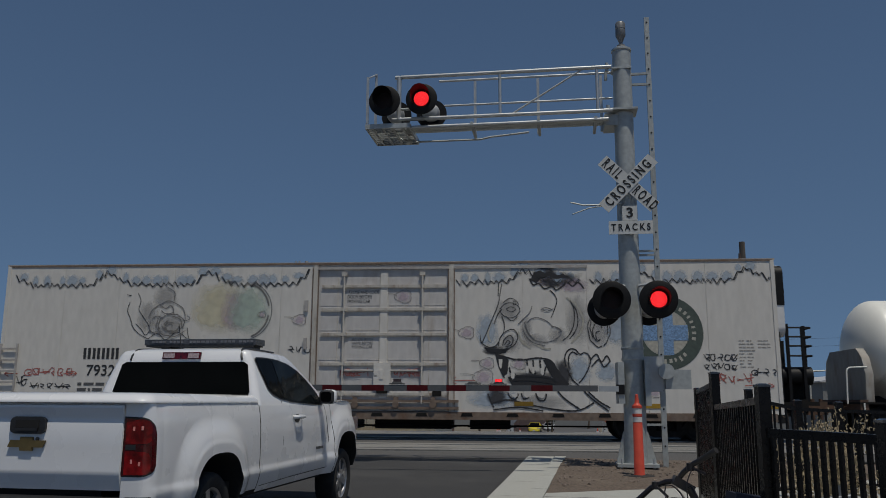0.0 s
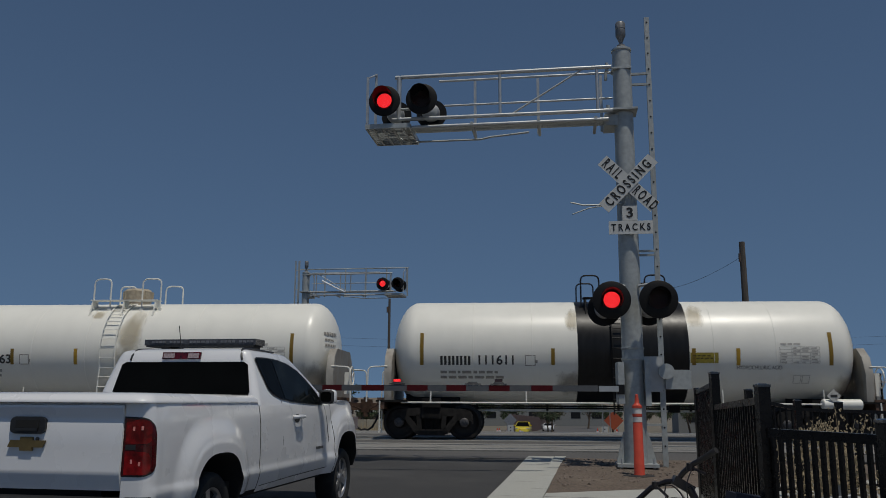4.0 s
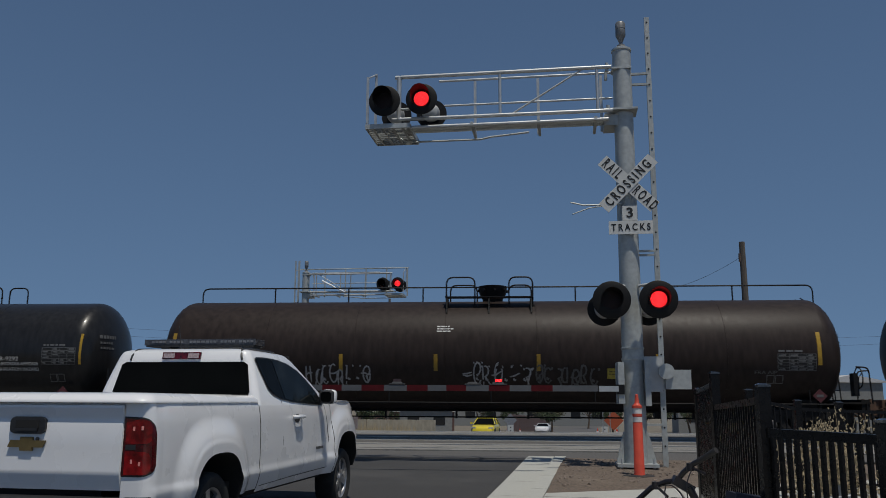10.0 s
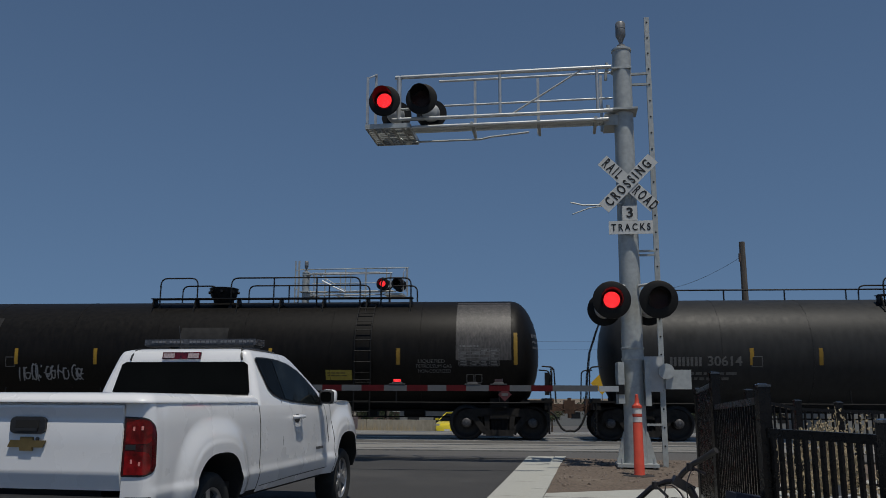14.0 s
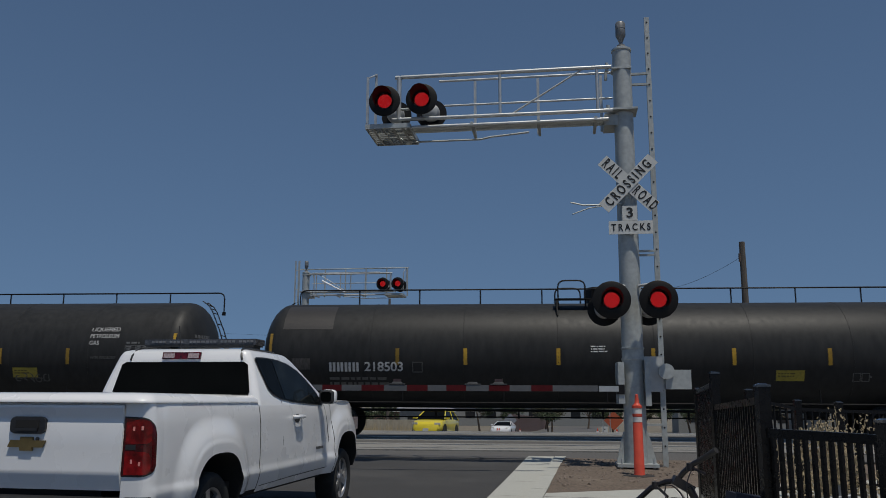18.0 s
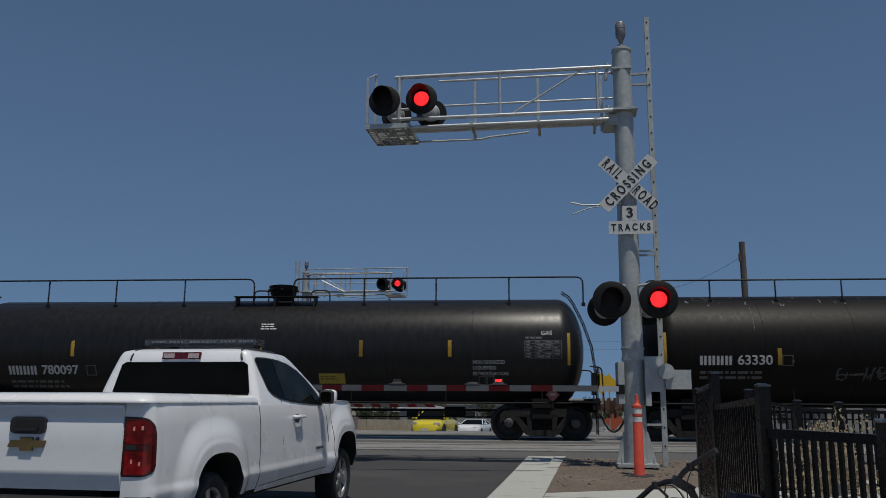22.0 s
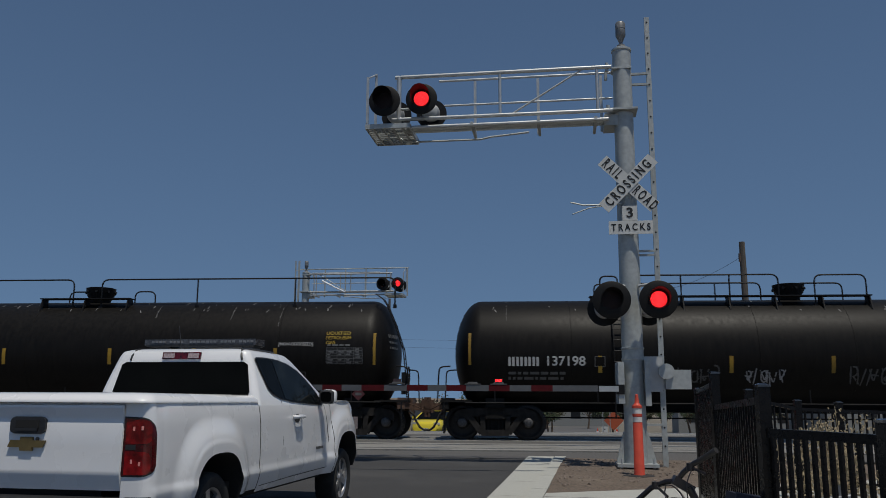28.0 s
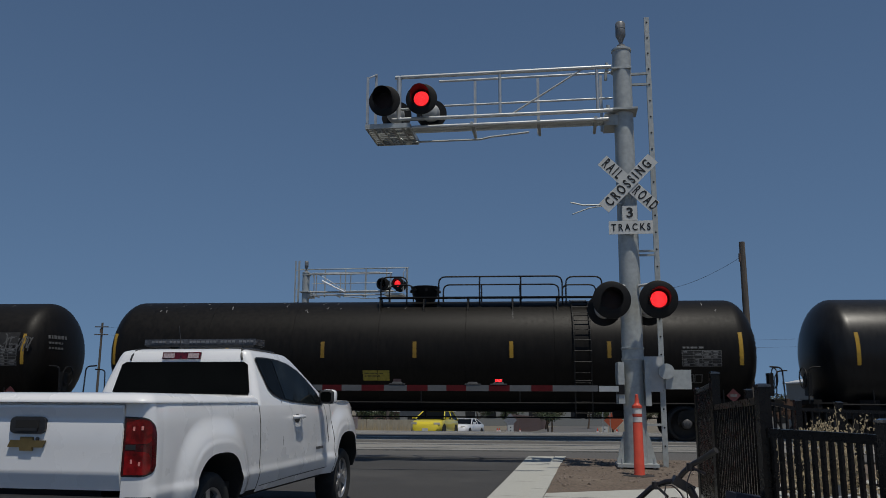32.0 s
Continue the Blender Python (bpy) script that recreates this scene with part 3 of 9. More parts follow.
# climbing rail of steel channel on stand-offs
bm = bmesh.new()
box(bm, (0.47, 0.0, 4.2 - z0), (0.085, 0.012, 7.95))
box(bm, (0.432, 0.03, 4.2 - z0), (0.01, 0.06, 7.95))
box(bm, (0.508, 0.03, 4.2 - z0), (0.01, 0.06, 7.95))
channel = part("climbing_rail", bm, GALVANIZED, near_signal, "tall galvanized steel channel with bolt holes")
dot = None
for k in range(26):
    bm = bmesh.new()
    m = pose(0.47, -0.009, 0.35 + k * 0.3)
    if dot is None:
        lathe(bm, ((0.0, 0.016), (0.004, 0.016)), 10, Matrix.Rotation(radians(90), 4, "X"))
        dot = part("bolt_hole", bm, BLACK_PAINT, channel, m=m)
    else:
        again(dot, m)
for z in (7.09, 6.89, 3.85, 3.78, 0.92):
    bm = bmesh.new()
    box(bm, (0.3, 0.0, z - z0), (0.3, 0.05, 0.035))
    part("stand_off", bm, GALVANIZED, near_signal, bevel=0.003)
# gate mechanism, arm and counterweight
gate = thing("crossing_gate", pose(3.215, 13.77, 0.225, 0, 0, -ARM_TURN), "lowered crossing gate with a red and white striped arm", "gate")
bm = bmesh.new()
box(bm, (-0.235, -0.08, 1.6 - z0), (0.1, 0.4, 0.68))
box(bm, (0.2, -0.05, 1.6 - z0), (0.09, 0.4, 0.75))
part("pivot_plate", bm, GALVANIZED, gate, bevel=0.01)
bm = bmesh.new()
box(bm, (0.3, 0.12, 1.75 - z0), (0.34, 0.42, 0.58))
part("motor_box", bm, BOX_GREY, gate, "pale grey gate motor box", bevel=0.02)
bm = bmesh.new()
box(bm, (0.72, -0.06, 1.66 - z0), (0.42, 0.06, 0.32))
lathe(bm, ((0.0, 0.13), (0.06, 0.13)), 24, pose(0.52, -0.1, 1.79 - z0, 90))
part("counterweight", bm, GALVANIZED, gate, "grey steel counterweight plates", bevel=0.006)
bm = bmesh.new()
box(bm, (-0.45, -0.3, 1.5 - z0), (0.32, 0.05, 0.09))
part("arm_socket", bm, ALUMINIUM, gate, "bare metal socket of the arm", bevel=0.005)
bm = bmesh.new()
box(bm, (-0.25, -0.2, 1.49 - z0), (0.12, 0.2, 0.16))
part("arm_link", bm, BLACK_PAINT, gate, "dark link between arm and pivot", bevel=0.01)
ARM_BASE = surface("dull_lamp_base", (0.06, 0.06, 0.06), 0.5, grain=20, vary=0.2)
ARM_LENS = surface("smoky_red_lens", (0.05, 0.03, 0.03), 0.3, grain=20, vary=0.2)
edges = [-0.626, -0.994, -1.365, -1.718, -2.074, -2.422, -2.8, -3.132, -3.447, -3.801, -4.187, -4.574, -4.914, -5.25, -5.6, -5.95, -6.3, -6.65, -7.0, -7.35, -7.7]
for i, (a, b) in enumerate(zip(edges, edges[1:])):
    bm = bmesh.new()
    box(bm, ((a + b) / 2, -0.3, 1.504 - z0), (a - b, 0.035, 0.098))
    part("arm_stripe", bm, ARM_RED if i > 0 and i % 2 == 0 else ARM_WHITE, gate, "red stripe of the arm" if i > 0 and i % 2 == 0 else "white stripe of the arm")
for x, odd in ((-2.257, True), (-3.967, False), (-2.69, None)):
    bm = bmesh.new()
    box(bm, (0, 0, 0.0), (0.27, 0.05, 0.018))
    box(bm, (0, 0, 0.022), (0.19, 0.05, 0.03), taper=0.7)
    holder = part("arm_lamp", bm, ARM_BASE, gate, "grey lamp base on the arm", pose(x, -0.3, 1.57 - z0), bevel=0.003)
    if odd is None:
        continue
    bm = bmesh.new()
    box(bm, (0, 0, 0.058), (0.13, 0.03, 0.05))
    part("arm_lens", bm, ARM_LENS, holder, "dull smoky red lens", bevel=0.008)
    bm = bmesh.new()
    box(bm, (0, 0, 0.058), (0.115, 0.014, 0.042))
    lit = part("red_light", bm, RED_LIT, holder, "lit red light on the gate arm", pose(0, 0.0, 0), bevel=0.004)
    flashers.append((lit, odd, -0.02, -0.003, 0.0))

far_signal = signal("crossing_signal", (-6.35, 37.2, -0.2), -SIGNAL_TURN, "galvanized railroad crossing signal with cantilever beyond the tracks", mirror=-1, far=True)
bm = bmesh.new()
box(bm, (-0.45, 0.3, 4.0), (0.09, 0.03, 7.9))
box(bm, (-0.62, 0.3, 4.0), (0.06, 0.03, 7.9))
part("climbing_rail", bm, GALVANIZED, far_signal)
bm = bmesh.new()
rod(bm, (-0.45, 0.45, 7.56), (4.75, 0.45, 7.56), 0.026)
part("upper_rail", bm, GALVANIZED, far_signal)
for k in range(6):
    bm = bmesh.new()
    box(bm, (-0.2 + k * 0.98, 0.45, 6.9), (0.05, 0.04, 1.32))
    part("rail_post", bm, GALVANIZED, far_signal)
# the brace's near-white colour and thickness stand in for the sun's glint
bm = bmesh.new()
rod(bm, (0.86, -0.3, 6.9), (1.3, -0.3, 6.67), 0.045, 8)
rod(bm, (1.32, -0.3, 6.66), (1.93, -0.3, 6.37), 0.034, 8)
part("bright_brace", bm, surface("bright_aluminium", (0.85, 0.86, 0.87), 0.35, grain=8, vary=0.06), far_signal, "aluminium brace with the sun's glint painted white")
for turn in (45, -45):
    bm = bmesh.new()
    box(bm, (0, 0, 0), (1.22, 0.006, 0.228))
    part("crossbuck_blade", bm, GALVANIZED, far_signal, "bare metal back of a crossbuck blade", Matrix.Translation((0.1, 0.26 + turn * 0.0002, 4.7)) @ Matrix.Rotation(radians(turn), 4, "Y"))
bm = bmesh.new()
box(bm, (0.1, 0.26, 3.85), (0.74, 0.006, 0.3))
part("sign_back", bm, GALVANIZED, far_signal, "bare metal back of a small sign")
for k in range(14):
    bm = bmesh.new()
    rod(bm, (-0.62, 0.29, 3.6 + k * 0.3), (-0.45, 0.29, 3.6 + k * 0.3), 0.012, 6)
    part("ladder_rung", bm, GALVANIZED, far_signal)

# ---- the train ----
TANK_BLACK = surface("black_tank_paint", (0.0125, 0.0125, 0.013), 0.36, spec=0.26, grain=3, vary=0.25, stain=(0.012, 0.011, 0.0105), stain_scale=1.2, stretch=(3, 3, 0.5), bump=0.03, bump_scale=6)
TANK_GLOSS = surface("glossy_black_tank_paint", (0.0155, 0.0155, 0.0165), 0.32, spec=0.24, grain=3, vary=0.25, stain=(0.012, 0.012, 0.012), stain_scale=0.9, stretch=(3, 3, 0.5), coat=0.1)
TANK_BROWN = surface("rusty_brown_tank_paint", (0.026, 0.019, 0.0168), 0.48, spec=0.16, grain=4, vary=0.25, stain=(0.028, 0.0195, 0.0165), stain_scale=0.8, stretch=(2, 2, 0.5), bump=0.04, bump_scale=9)
TANK_GREY = surface("faded_grey_tank_paint", (0.0235, 0.024, 0.0243), 0.5, spec=0.2, grain=4, vary=0.18, stain=(0.011, 0.0115, 0.0115), stain_scale=0.9, stretch=(2, 2, 0.5), bump=0.03, bump_scale=9)
TANK_WORN = surface("worn_black_tank_paint", (0.0062, 0.0054, 0.0047), 0.5, spec=0.16, grain=3, vary=0.35, stain=(0.009, 0.0074, 0.0062), stain_scale=1.4, stretch=(4, 4, 0.6), bump=0.02, bump_scale=3)
TANK_WHITE = surface("white_tank_paint", (0.8, 0.787, 0.72), 0.36, grain=2, vary=0.025, stain=(0.62, 0.57, 0.47), stain_scale=0.5, stain_at=0.62, stretch=(1.2, 1.2, 0.5))
GREY_PATCH = surface("grey_patch_paint", (0.045, 0.042, 0.041), 0.5, grain=9, vary=0.5, stain=(0.1, 0.09, 0.085), stain_scale=3.5, stain_at=0.52, stretch=(2.5, 2.5, 0.6))
# rubbed paint, paler than the tank: the highlight streak is in its colour
PAINTED_SHEEN = surface("rubbed_tank_paint", (0.04, 0.036, 0.032), 0.34, spec=0.6, grain=9, vary=0.4, stain=(0.02, 0.02, 0.02), stain_scale=3, stretch=(6, 6, 0.4))
UNDERFRAME = surface("underframe_black", (0.007, 0.0065, 0.006), 0.75, spec=0.25, grain=8, vary=0.4, stain=(0.018, 0.014, 0.011), stain_scale=3)
UNDER_RUST = surface("underframe_rust", (0.09, 0.05, 0.033), 0.75, grain=8, vary=0.4, stain=(0.035, 0.027, 0.02), stain_scale=3)
WHEEL = surface("wheel_steel", (0.014, 0.012, 0.011), 0.6, 0.2, grain=8, vary=0.4, stain=(0.04, 0.03, 0.022), stain_scale=5)
BOGIE_DUST = surface("dusty_bogie_steel", (0.02, 0.0185, 0.0175), 0.8, spec=0.2, grain=9, vary=0.5, stain=(0.034, 0.031, 0.028), stain_scale=4)
YELLOW = surface("reflective_yellow", (0.3, 0.18, 0.015), 0.45, grain=14, vary=0.15, stain=(0.2, 0.12, 0.03), stain_scale=5, each=0.4)
PLACARD = surface("yellow_stencil_plate", (0.3, 0.24, 0.03), 0.5, grain=14, vary=0.2, stain=(0.2, 0.16, 0.03), stain_scale=6)
STENCIL = surface("white_stencil", (0.5, 0.5, 0.49), 0.5, grain=20, vary=0.15)
STENCIL_DIM = surface("faded_stencil", (0.09, 0.09, 0.09), 0.5, grain=20, vary=0.25)
STENCIL_CHART = surface("grey_stencil", (0.11, 0.11, 0.11), 0.5, grain=20, vary=0.3)
CHART_PANEL = surface("faded_panel", (0.02, 0.02, 0.02), 0.5, spec=0.25, grain=20, vary=0.3)
STENCIL_FAINT = surface("grey_stencil_on_white", (0.17, 0.16, 0.15), 0.5, grain=20, vary=0.3)
CHART_PALE = surface("faint_stencil_on_white", (0.47, 0.45, 0.41), 0.5, grain=20, vary=0.2)
STENCIL_PALE = surface("worn_stencil_on_white", (0.3, 0.28, 0.25), 0.5, grain=20, vary=0.3)
STENCIL_DARK = surface("black_stencil", (0.03, 0.03, 0.03), 0.5, grain=20, vary=0.15)
STENCIL_YELLOW = surface("yellow_stencil", (0.45, 0.3, 0.03), 0.5, grain=20, vary=0.2)
TAG_GREY = surface("grey_spray_paint", (0.27, 0.27, 0.275), 0.6, grain=30, vary=0.3)
DROPPING = surface("grey_droppings", (0.14, 0.14, 0.14), 0.7, grain=30, vary=0.4)
TAG_DIM = surface("faded_spray_paint", (0.07, 0.07, 0.07), 0.6, grain=30, vary=0.4)
FADED_PATCH = surface("faded_patch_paint", (0.022, 0.021, 0.02), 0.5, spec=0.25, grain=5, vary=0.25)
TAG_BLUE = surface("blue_spray_paint", (0.06, 0.13, 0.24), 0.6, grain=30, vary=0.3)
TAG_BLACK = surface("black_spray_paint", (0.022, 0.022, 0.025), 0.6, grain=30, vary=0.3)
TAG_RED = surface("red_spray_paint", (0.36, 0.1, 0.08), 0.6, grain=30, vary=0.3)
PLACARD_RED = surface("red_placard", (0.07, 0.014, 0.016), 0.5, grain=20, vary=0.3)
PLACARD_WHITE = surface("white_placard", (0.5, 0.49, 0.46), 0.5, grain=20, vary=0.3)
PLACARD_INK = surface("dull_plate_lettering", (0.1, 0.075, 0.015), 0.5)


def train_way(t):
    """How far the train has run after t seconds."""
    k = t / 32.0
    return 32.0 * (6.5196 * k + 1.0192 * k * k - 0.5718 * k ** 3 + 0.1708 * k ** 4)


def wheelset():
    bm = bmesh.new()
    turn = Matrix.Rotation(radians(90), 4, "X")
    for s in (-1, 1):
        m = Matrix.Translation((0, s * 0.755, 0)) @ (turn if s < 0 else Matrix.Rotation(radians(-90), 4, "X"))
        lathe(bm, ((-0.1, 0.49), (-0.07, 0.483), (-0.06, 0.46), (0.06, 0.452), (0.065, 0.44), (0.065, 0.385), (0.045, 0.37), (0.02, 0.28), (0.03, 0.17), (0.07, 0.14), (0.075, 0.075)), 36, m)
        for k in range(5):
            a = radians(72 * k)
            box(bm, (math.cos(a) * 0.27, s * 0.79, math.sin(a) * 0.27), (0.05, 0.008, 0.05))
    rod(bm, (0, -1.0, 0), (0, 1.0, 0), 0.075, 14)
    return mesh_of(bm, "wheelset", WHEEL)


def side_frame():
    """The cast side frame of a bogie, in the x-z plane: a deep top member, two sloping struts and a spring seat."""
    bm = bmesh.new()
    m = Matrix.Translation((0, 0.075, 0)) @ Matrix.Rotation(radians(90), 4, "X")
    slab(bm, ((-1.12, 0.42), (-1.12, 0.66), (-1.05, 0.76), (-0.9, 0.81), (-0.3, 0.85), (0.3, 0.85), (0.9, 0.81), (1.05, 0.76), (1.12, 0.66), (1.12, 0.42), (1.0, 0.58), (0.78, 0.62), (-0.78, 0.62), (-1.0, 0.58)), 0.15, m)
    slab(bm, ((-0.44, 0.27), (0.44, 0.27), (0.36, 0.11), (-0.36, 0.11)), 0.17, m)
    for s in (-1, 1):
        slab(bm, [(s * x, z) for x, z in ((0.8, 0.64), (0.62, 0.64), (0.3, 0.25), (0.42, 0.13))][::s], 0.15, m)
        slab(bm, [(s * x, z) for x, z in ((0.42, 0.66), (0.28, 0.66), (0.26, 0.2), (0.37, 0.2))][::s], 0.15, m)
        box(bm, (s * 0.889, 0, 0.57), (0.32, 0.17, 0.13))
    box(bm, (0, -0.04, 0.66), (0.5, 0.14, 0.2))
    return mesh_of(bm, "side_frame", BOGIE_DUST, bevel=0.018)


def bearing():
    """The round end cap of an axle with its three bolts."""
    bm = bmesh.new()
    lathe(bm, ((-0.1, 0.125), (0.08, 0.125), (0.1, 0.105), (0.12, 0.1), (0.13, 0.08), (0.132, 0.0)), 20, Matrix.Rotation(radians(90), 4, "X"))
    for k in range(3):
        a = radians(120 * k + 30)
        rod(bm, (math.cos(a) * 0.055, -0.12, math.sin(a) * 0.055), (math.cos(a) * 0.055, -0.15, math.sin(a) * 0.055), 0.018, 6)
    return mesh_of(bm, "axle_cap", BEARING_STEEL, bevel=0.006)


def springs():
    bm = bmesh.new()
    for x in (-0.19, 0.0, 0.19):
        for k in range(6):
            lathe(bm, ((0.0, 0.075), (0.018, 0.08), (0.036, 0.075)), 12, Matrix.Translation((x, 0, 0.27 + k * 0.052)))
    box(bm, (0, 0, 0.66), (0.52, 0.2, 0.2))
    for y in (-0.1, 0.1):
        box(bm, (0, y * 0.2, 0.42), (0.56, 0.03, 0.4))
    return mesh_of(bm, "spring_nest", UNDERFRAME)


BEARING_STEEL = surface("worn_bearing_steel", (0.085, 0.083, 0.085), 0.5, 0.4, grain=14, vary=0.4, stain=(0.03, 0.026, 0.022), stain_scale=9)
WHEELSET, SIDE_FRAME, SPRINGS, AXLE_CAP = wheelset(), side_frame(), springs(), bearing()
turning = []


def bogie(root, x):
    """A two-axle bogie with its wheelsets, under the wagon at x."""
    bm = bmesh.new()
    box(bm, (0, 0, 0.7), (0.42, 2.2, 0.22))
    rod(bm, (0, 0, 0.8), (0, 0, 0.98), 0.2, 16)
    b = part("bogie", bm, UNDERFRAME, root, "dark steel two-axle bogie", pose(x, 0, 0), bevel=0.01)
    for s in (-1, 1):
        o = new("side_frame", SIDE_FRAME)
        o.parent, o.matrix_basis = b, pose(0, s * 0.98, 0, 0, 0, 0 if s < 0 else 180)
        o = new("spring_nest", SPRINGS)
        o.parent, o.matrix_basis = b, pose(0, s * 0.93, 0)
        for x in (-0.889, 0.889):
            o = new("axle_cap", AXLE_CAP)
            o.parent, o.matrix_basis = b, pose(x, s * 1.01, 0.457, 0, 0, 0 if s < 0 else 180)
    for s in (-1, 1):
        o = new("wheelset", WHEELSET)
        o.parent, o.matrix_basis = b, pose(s * 0.889, 0, 0.457)
        turning.append((o, s * 0.889))
    return b


def wrap(r, zc):
    """Places a point given along the tank and by height on its near side."""
    def on(x, z, lift=0.004):
        d = z - zc
        return Vector((x, -math.sqrt(max(0.01, r * r - d * d)) - lift, z))
    return on


def stripe(bm, on, pts, width, lift=0.005):
    """A painted ribbon through (x, z) pairs on a wall or tank."""
    prev = None
    for i, p in enumerate(pts):
        a, b = pts[max(0, i - 1)], pts[min(len(pts) - 1, i + 1)]
        d = Vector((b[0] - a[0], b[1] - a[1]))
        d = d.normalized() if d.length > 1e-6 else Vector((1, 0))
        w = width * (0.65 + 0.5 * abs(math.sin(i * 1.7)))
        q = [bm.verts.new(on(p[0] - d.y * w / 2 * k, p[1] + d.x * w / 2 * k, lift)) for k in (1, -1)]
        if prev:
            bm.faces.new((prev[0], prev[1], q[1], q[0]))
        prev = q


def scrawl(rng, x0, z0, w, h, n):
    """A row of n overlapping shapes, each of two to four slanted or looping strokes."""
    lines, step = [], w / n
    arc = lambda cx, cz, rx, rz, a0, a1: [(cx + rx * math.cos(radians(a0 + (a1 - a0) * k / 12)), cz + rz * math.sin(radians(a0 + (a1 - a0) * k / 12))) for k in range(13)]
    for k in range(n):
        x, lean = x0 + k * step + rng.uniform(-0.1, 0.1) * step, rng.uniform(-0.1, 0.25) * h
        wide, lo, hi = step * rng.uniform(0.8, 1.15), z0 + rng.uniform(-0.08, 0.1) * h, z0 + h * rng.uniform(0.75, 1.1)
        high = hi - lo
        for _ in range(rng.choice((2, 3, 3, 4))):
            kind = rng.randrange(6)
            if kind == 0:
                lines.append([(x + wide * 0.15, lo), (x + wide * 0.15 + lean * 0.5, lo + high * 0.5), (x + wide * 0.2 + lean, hi)])
            elif kind == 1:
                lines.append([(x + wide * 0.8, lo), (x + wide * 0.8 + lean * 0.4, lo + high * 0.5), (x + wide * 0.75 + lean, hi)])
            elif kind == 2:
                lines.append(arc(x + wide * 0.5 + lean * 0.5, lo + high * 0.5, wide * 0.42, high * 0.46, rng.uniform(40, 90), rng.uniform(300, 400)))
            elif kind == 3:
                lines.append(arc(x + wide * 0.45 + lean * 0.7, lo + high * 0.72, wide * 0.35, high * 0.26, 110, -100) + [(x + wide * 0.9, lo)])
            elif kind == 4:
                lines.append([(x, lo + high * rng.uniform(0.35, 0.6)), (x + wide * 0.5, lo + high * rng.uniform(0.4, 0.6)), (x + wide * 1.05, lo + high * rng.uniform(0.4, 0.65))])
            else:
                lines.append([(x + wide * 0.05 + lean, hi), (x + wide * 0.45, lo + high * 0.25), (x + wide * 0.55, lo + high * 0.2), (x + wide * 0.95 + lean, hi)])
    return lines


def graffiti(root, on, seed, x0, z0, w, h, n, material, width=0.03, label="spray-painted scrawl"):
    rng = random.Random(seed)
    bm = bmesh.new()
    for line in scrawl(rng, x0, z0, w, h, n):
        stripe(bm, on, line, width, 0.005 + 0.002 * rng.random())
    tagged(part("graffiti", bm, material, root, label, smooth=0), kind="stuff")


def patch(root, name, on, x0, x1, z0, z1, material, label="", lift=0.005):
    """A painted panel that follows the tank."""
    bm = bmesh.new()
    n = max(1, int(abs(z1 - z0) / 0.08))
    rows = [[bm.verts.new(on(x, z0 + (z1 - z0) * k / n, lift)) for x in (x0, x1)] for k in range(n + 1)]
    for a, b in zip(rows, rows[1:]):
        bm.faces.new((a[0], a[1], b[1], b[0]))
    return part(name, bm, material, root, label, smooth=60)


def bars(root, on, x, z, w, h, material, n=1, seed=0, name="small_stencil"):
    """Small lettering that is too far off to read: bars of uneven length."""
    rng = random.Random(seed)
    bm = bmesh.new()
    for k in range(n):
        zz = z - k * h * 1.9
        cx = x
        while cx < x + w * (0.75 + 0.25 * rng.random()):
            l = h * (0.8 + 3.2 * rng.random())
            ws = [bm.verts.new(on(a, b, 0.006)) for a, b in ((cx, zz), (cx + l, zz), (cx + l, zz + h), (cx, zz + h))]
            bm.faces.new(ws)
            cx += l + h * 0.7
    tagged(part(name, bm, material, root, "unreadable small stencilling", smooth=0), kind="stuff")


def mark_blocks(root, on, x, z, size, material, n=4):
    """The owner's letters stay plain upright bars."""
    bm = bmesh.new()
    for k in range(n):
        for d, w in ((0.0, 0.2), (0.34, 0.2)):
            a, lo, hi = x + k * size * 0.64 + d * size * 0.9, z, z + size * 0.72
            vs = [bm.verts.new(on(p, q, 0.006)) for p, q in ((a, lo), (a + size * w, lo), (a + size * w, hi), (a, hi))]
            bm.faces.new(vs)
    tagged(part("owner_mark", bm, material, root, "owner's letters as plain bars", smooth=0), kind="stuff")
    return x + 0.95


def coupler_end(root, x, s, z=0.86, rust=None):
    """Stub sill, coupler, air hose and end sill at one end; s is -1 or 1."""
    bm = bmesh.new()
    box(bm, (x - s * 0.85, 0, z + 0.04), (2.2, 0.36, 0.32))
    box(bm, (x + s * 0.1, 0, z + 0.1), (0.2, 2.7, 0.3))
    part("stub_sill", bm, rust or UNDERFRAME, root, bevel=0.012)
    bm = bmesh.new()
    box(bm, (x + s * 0.4, 0, z), (0.6, 0.18, 0.2))
    box(bm, (x + s * 0.72, 0.03, z + 0.02), (0.28, 0.36, 0.36))
    rod(bm, (x + s * 0.74, -0.1, z - 0.28), (x + s * 0.74, -0.1, z + 0.27), 0.05, 10)
    box(bm, (x + s * 0.24, 0, z + 0.02), (0.12, 0.5, 0.46))
    part("coupler", bm, UNDER_RUST, root, "rusty steel coupler", bevel=0.03)
    bm = bmesh.new()
    rod(bm, (x + s * 0.16, -0.75, z + 0.12), (x + s * 0.62, -0.12, z - 0.08), 0.014, 6)
    part("uncoupling_lever", bm, UNDER_RUST, root)
    bm = bmesh.new()
    pipe(bm, [(x + s * 0.2, -0.3, z - 0.12), (x + s * 0.32, -0.3, z - 0.2), (x + s * 0.4, -0.28, z - 0.4), (x + s * 0.5, -0.26, z - 0.56), (x + s * 0.62, -0.24, z - 0.64), (x + s * 0.74, -0.22, z - 0.62)], 0.03)
    part("air_hose", bm, RUBBER, root)


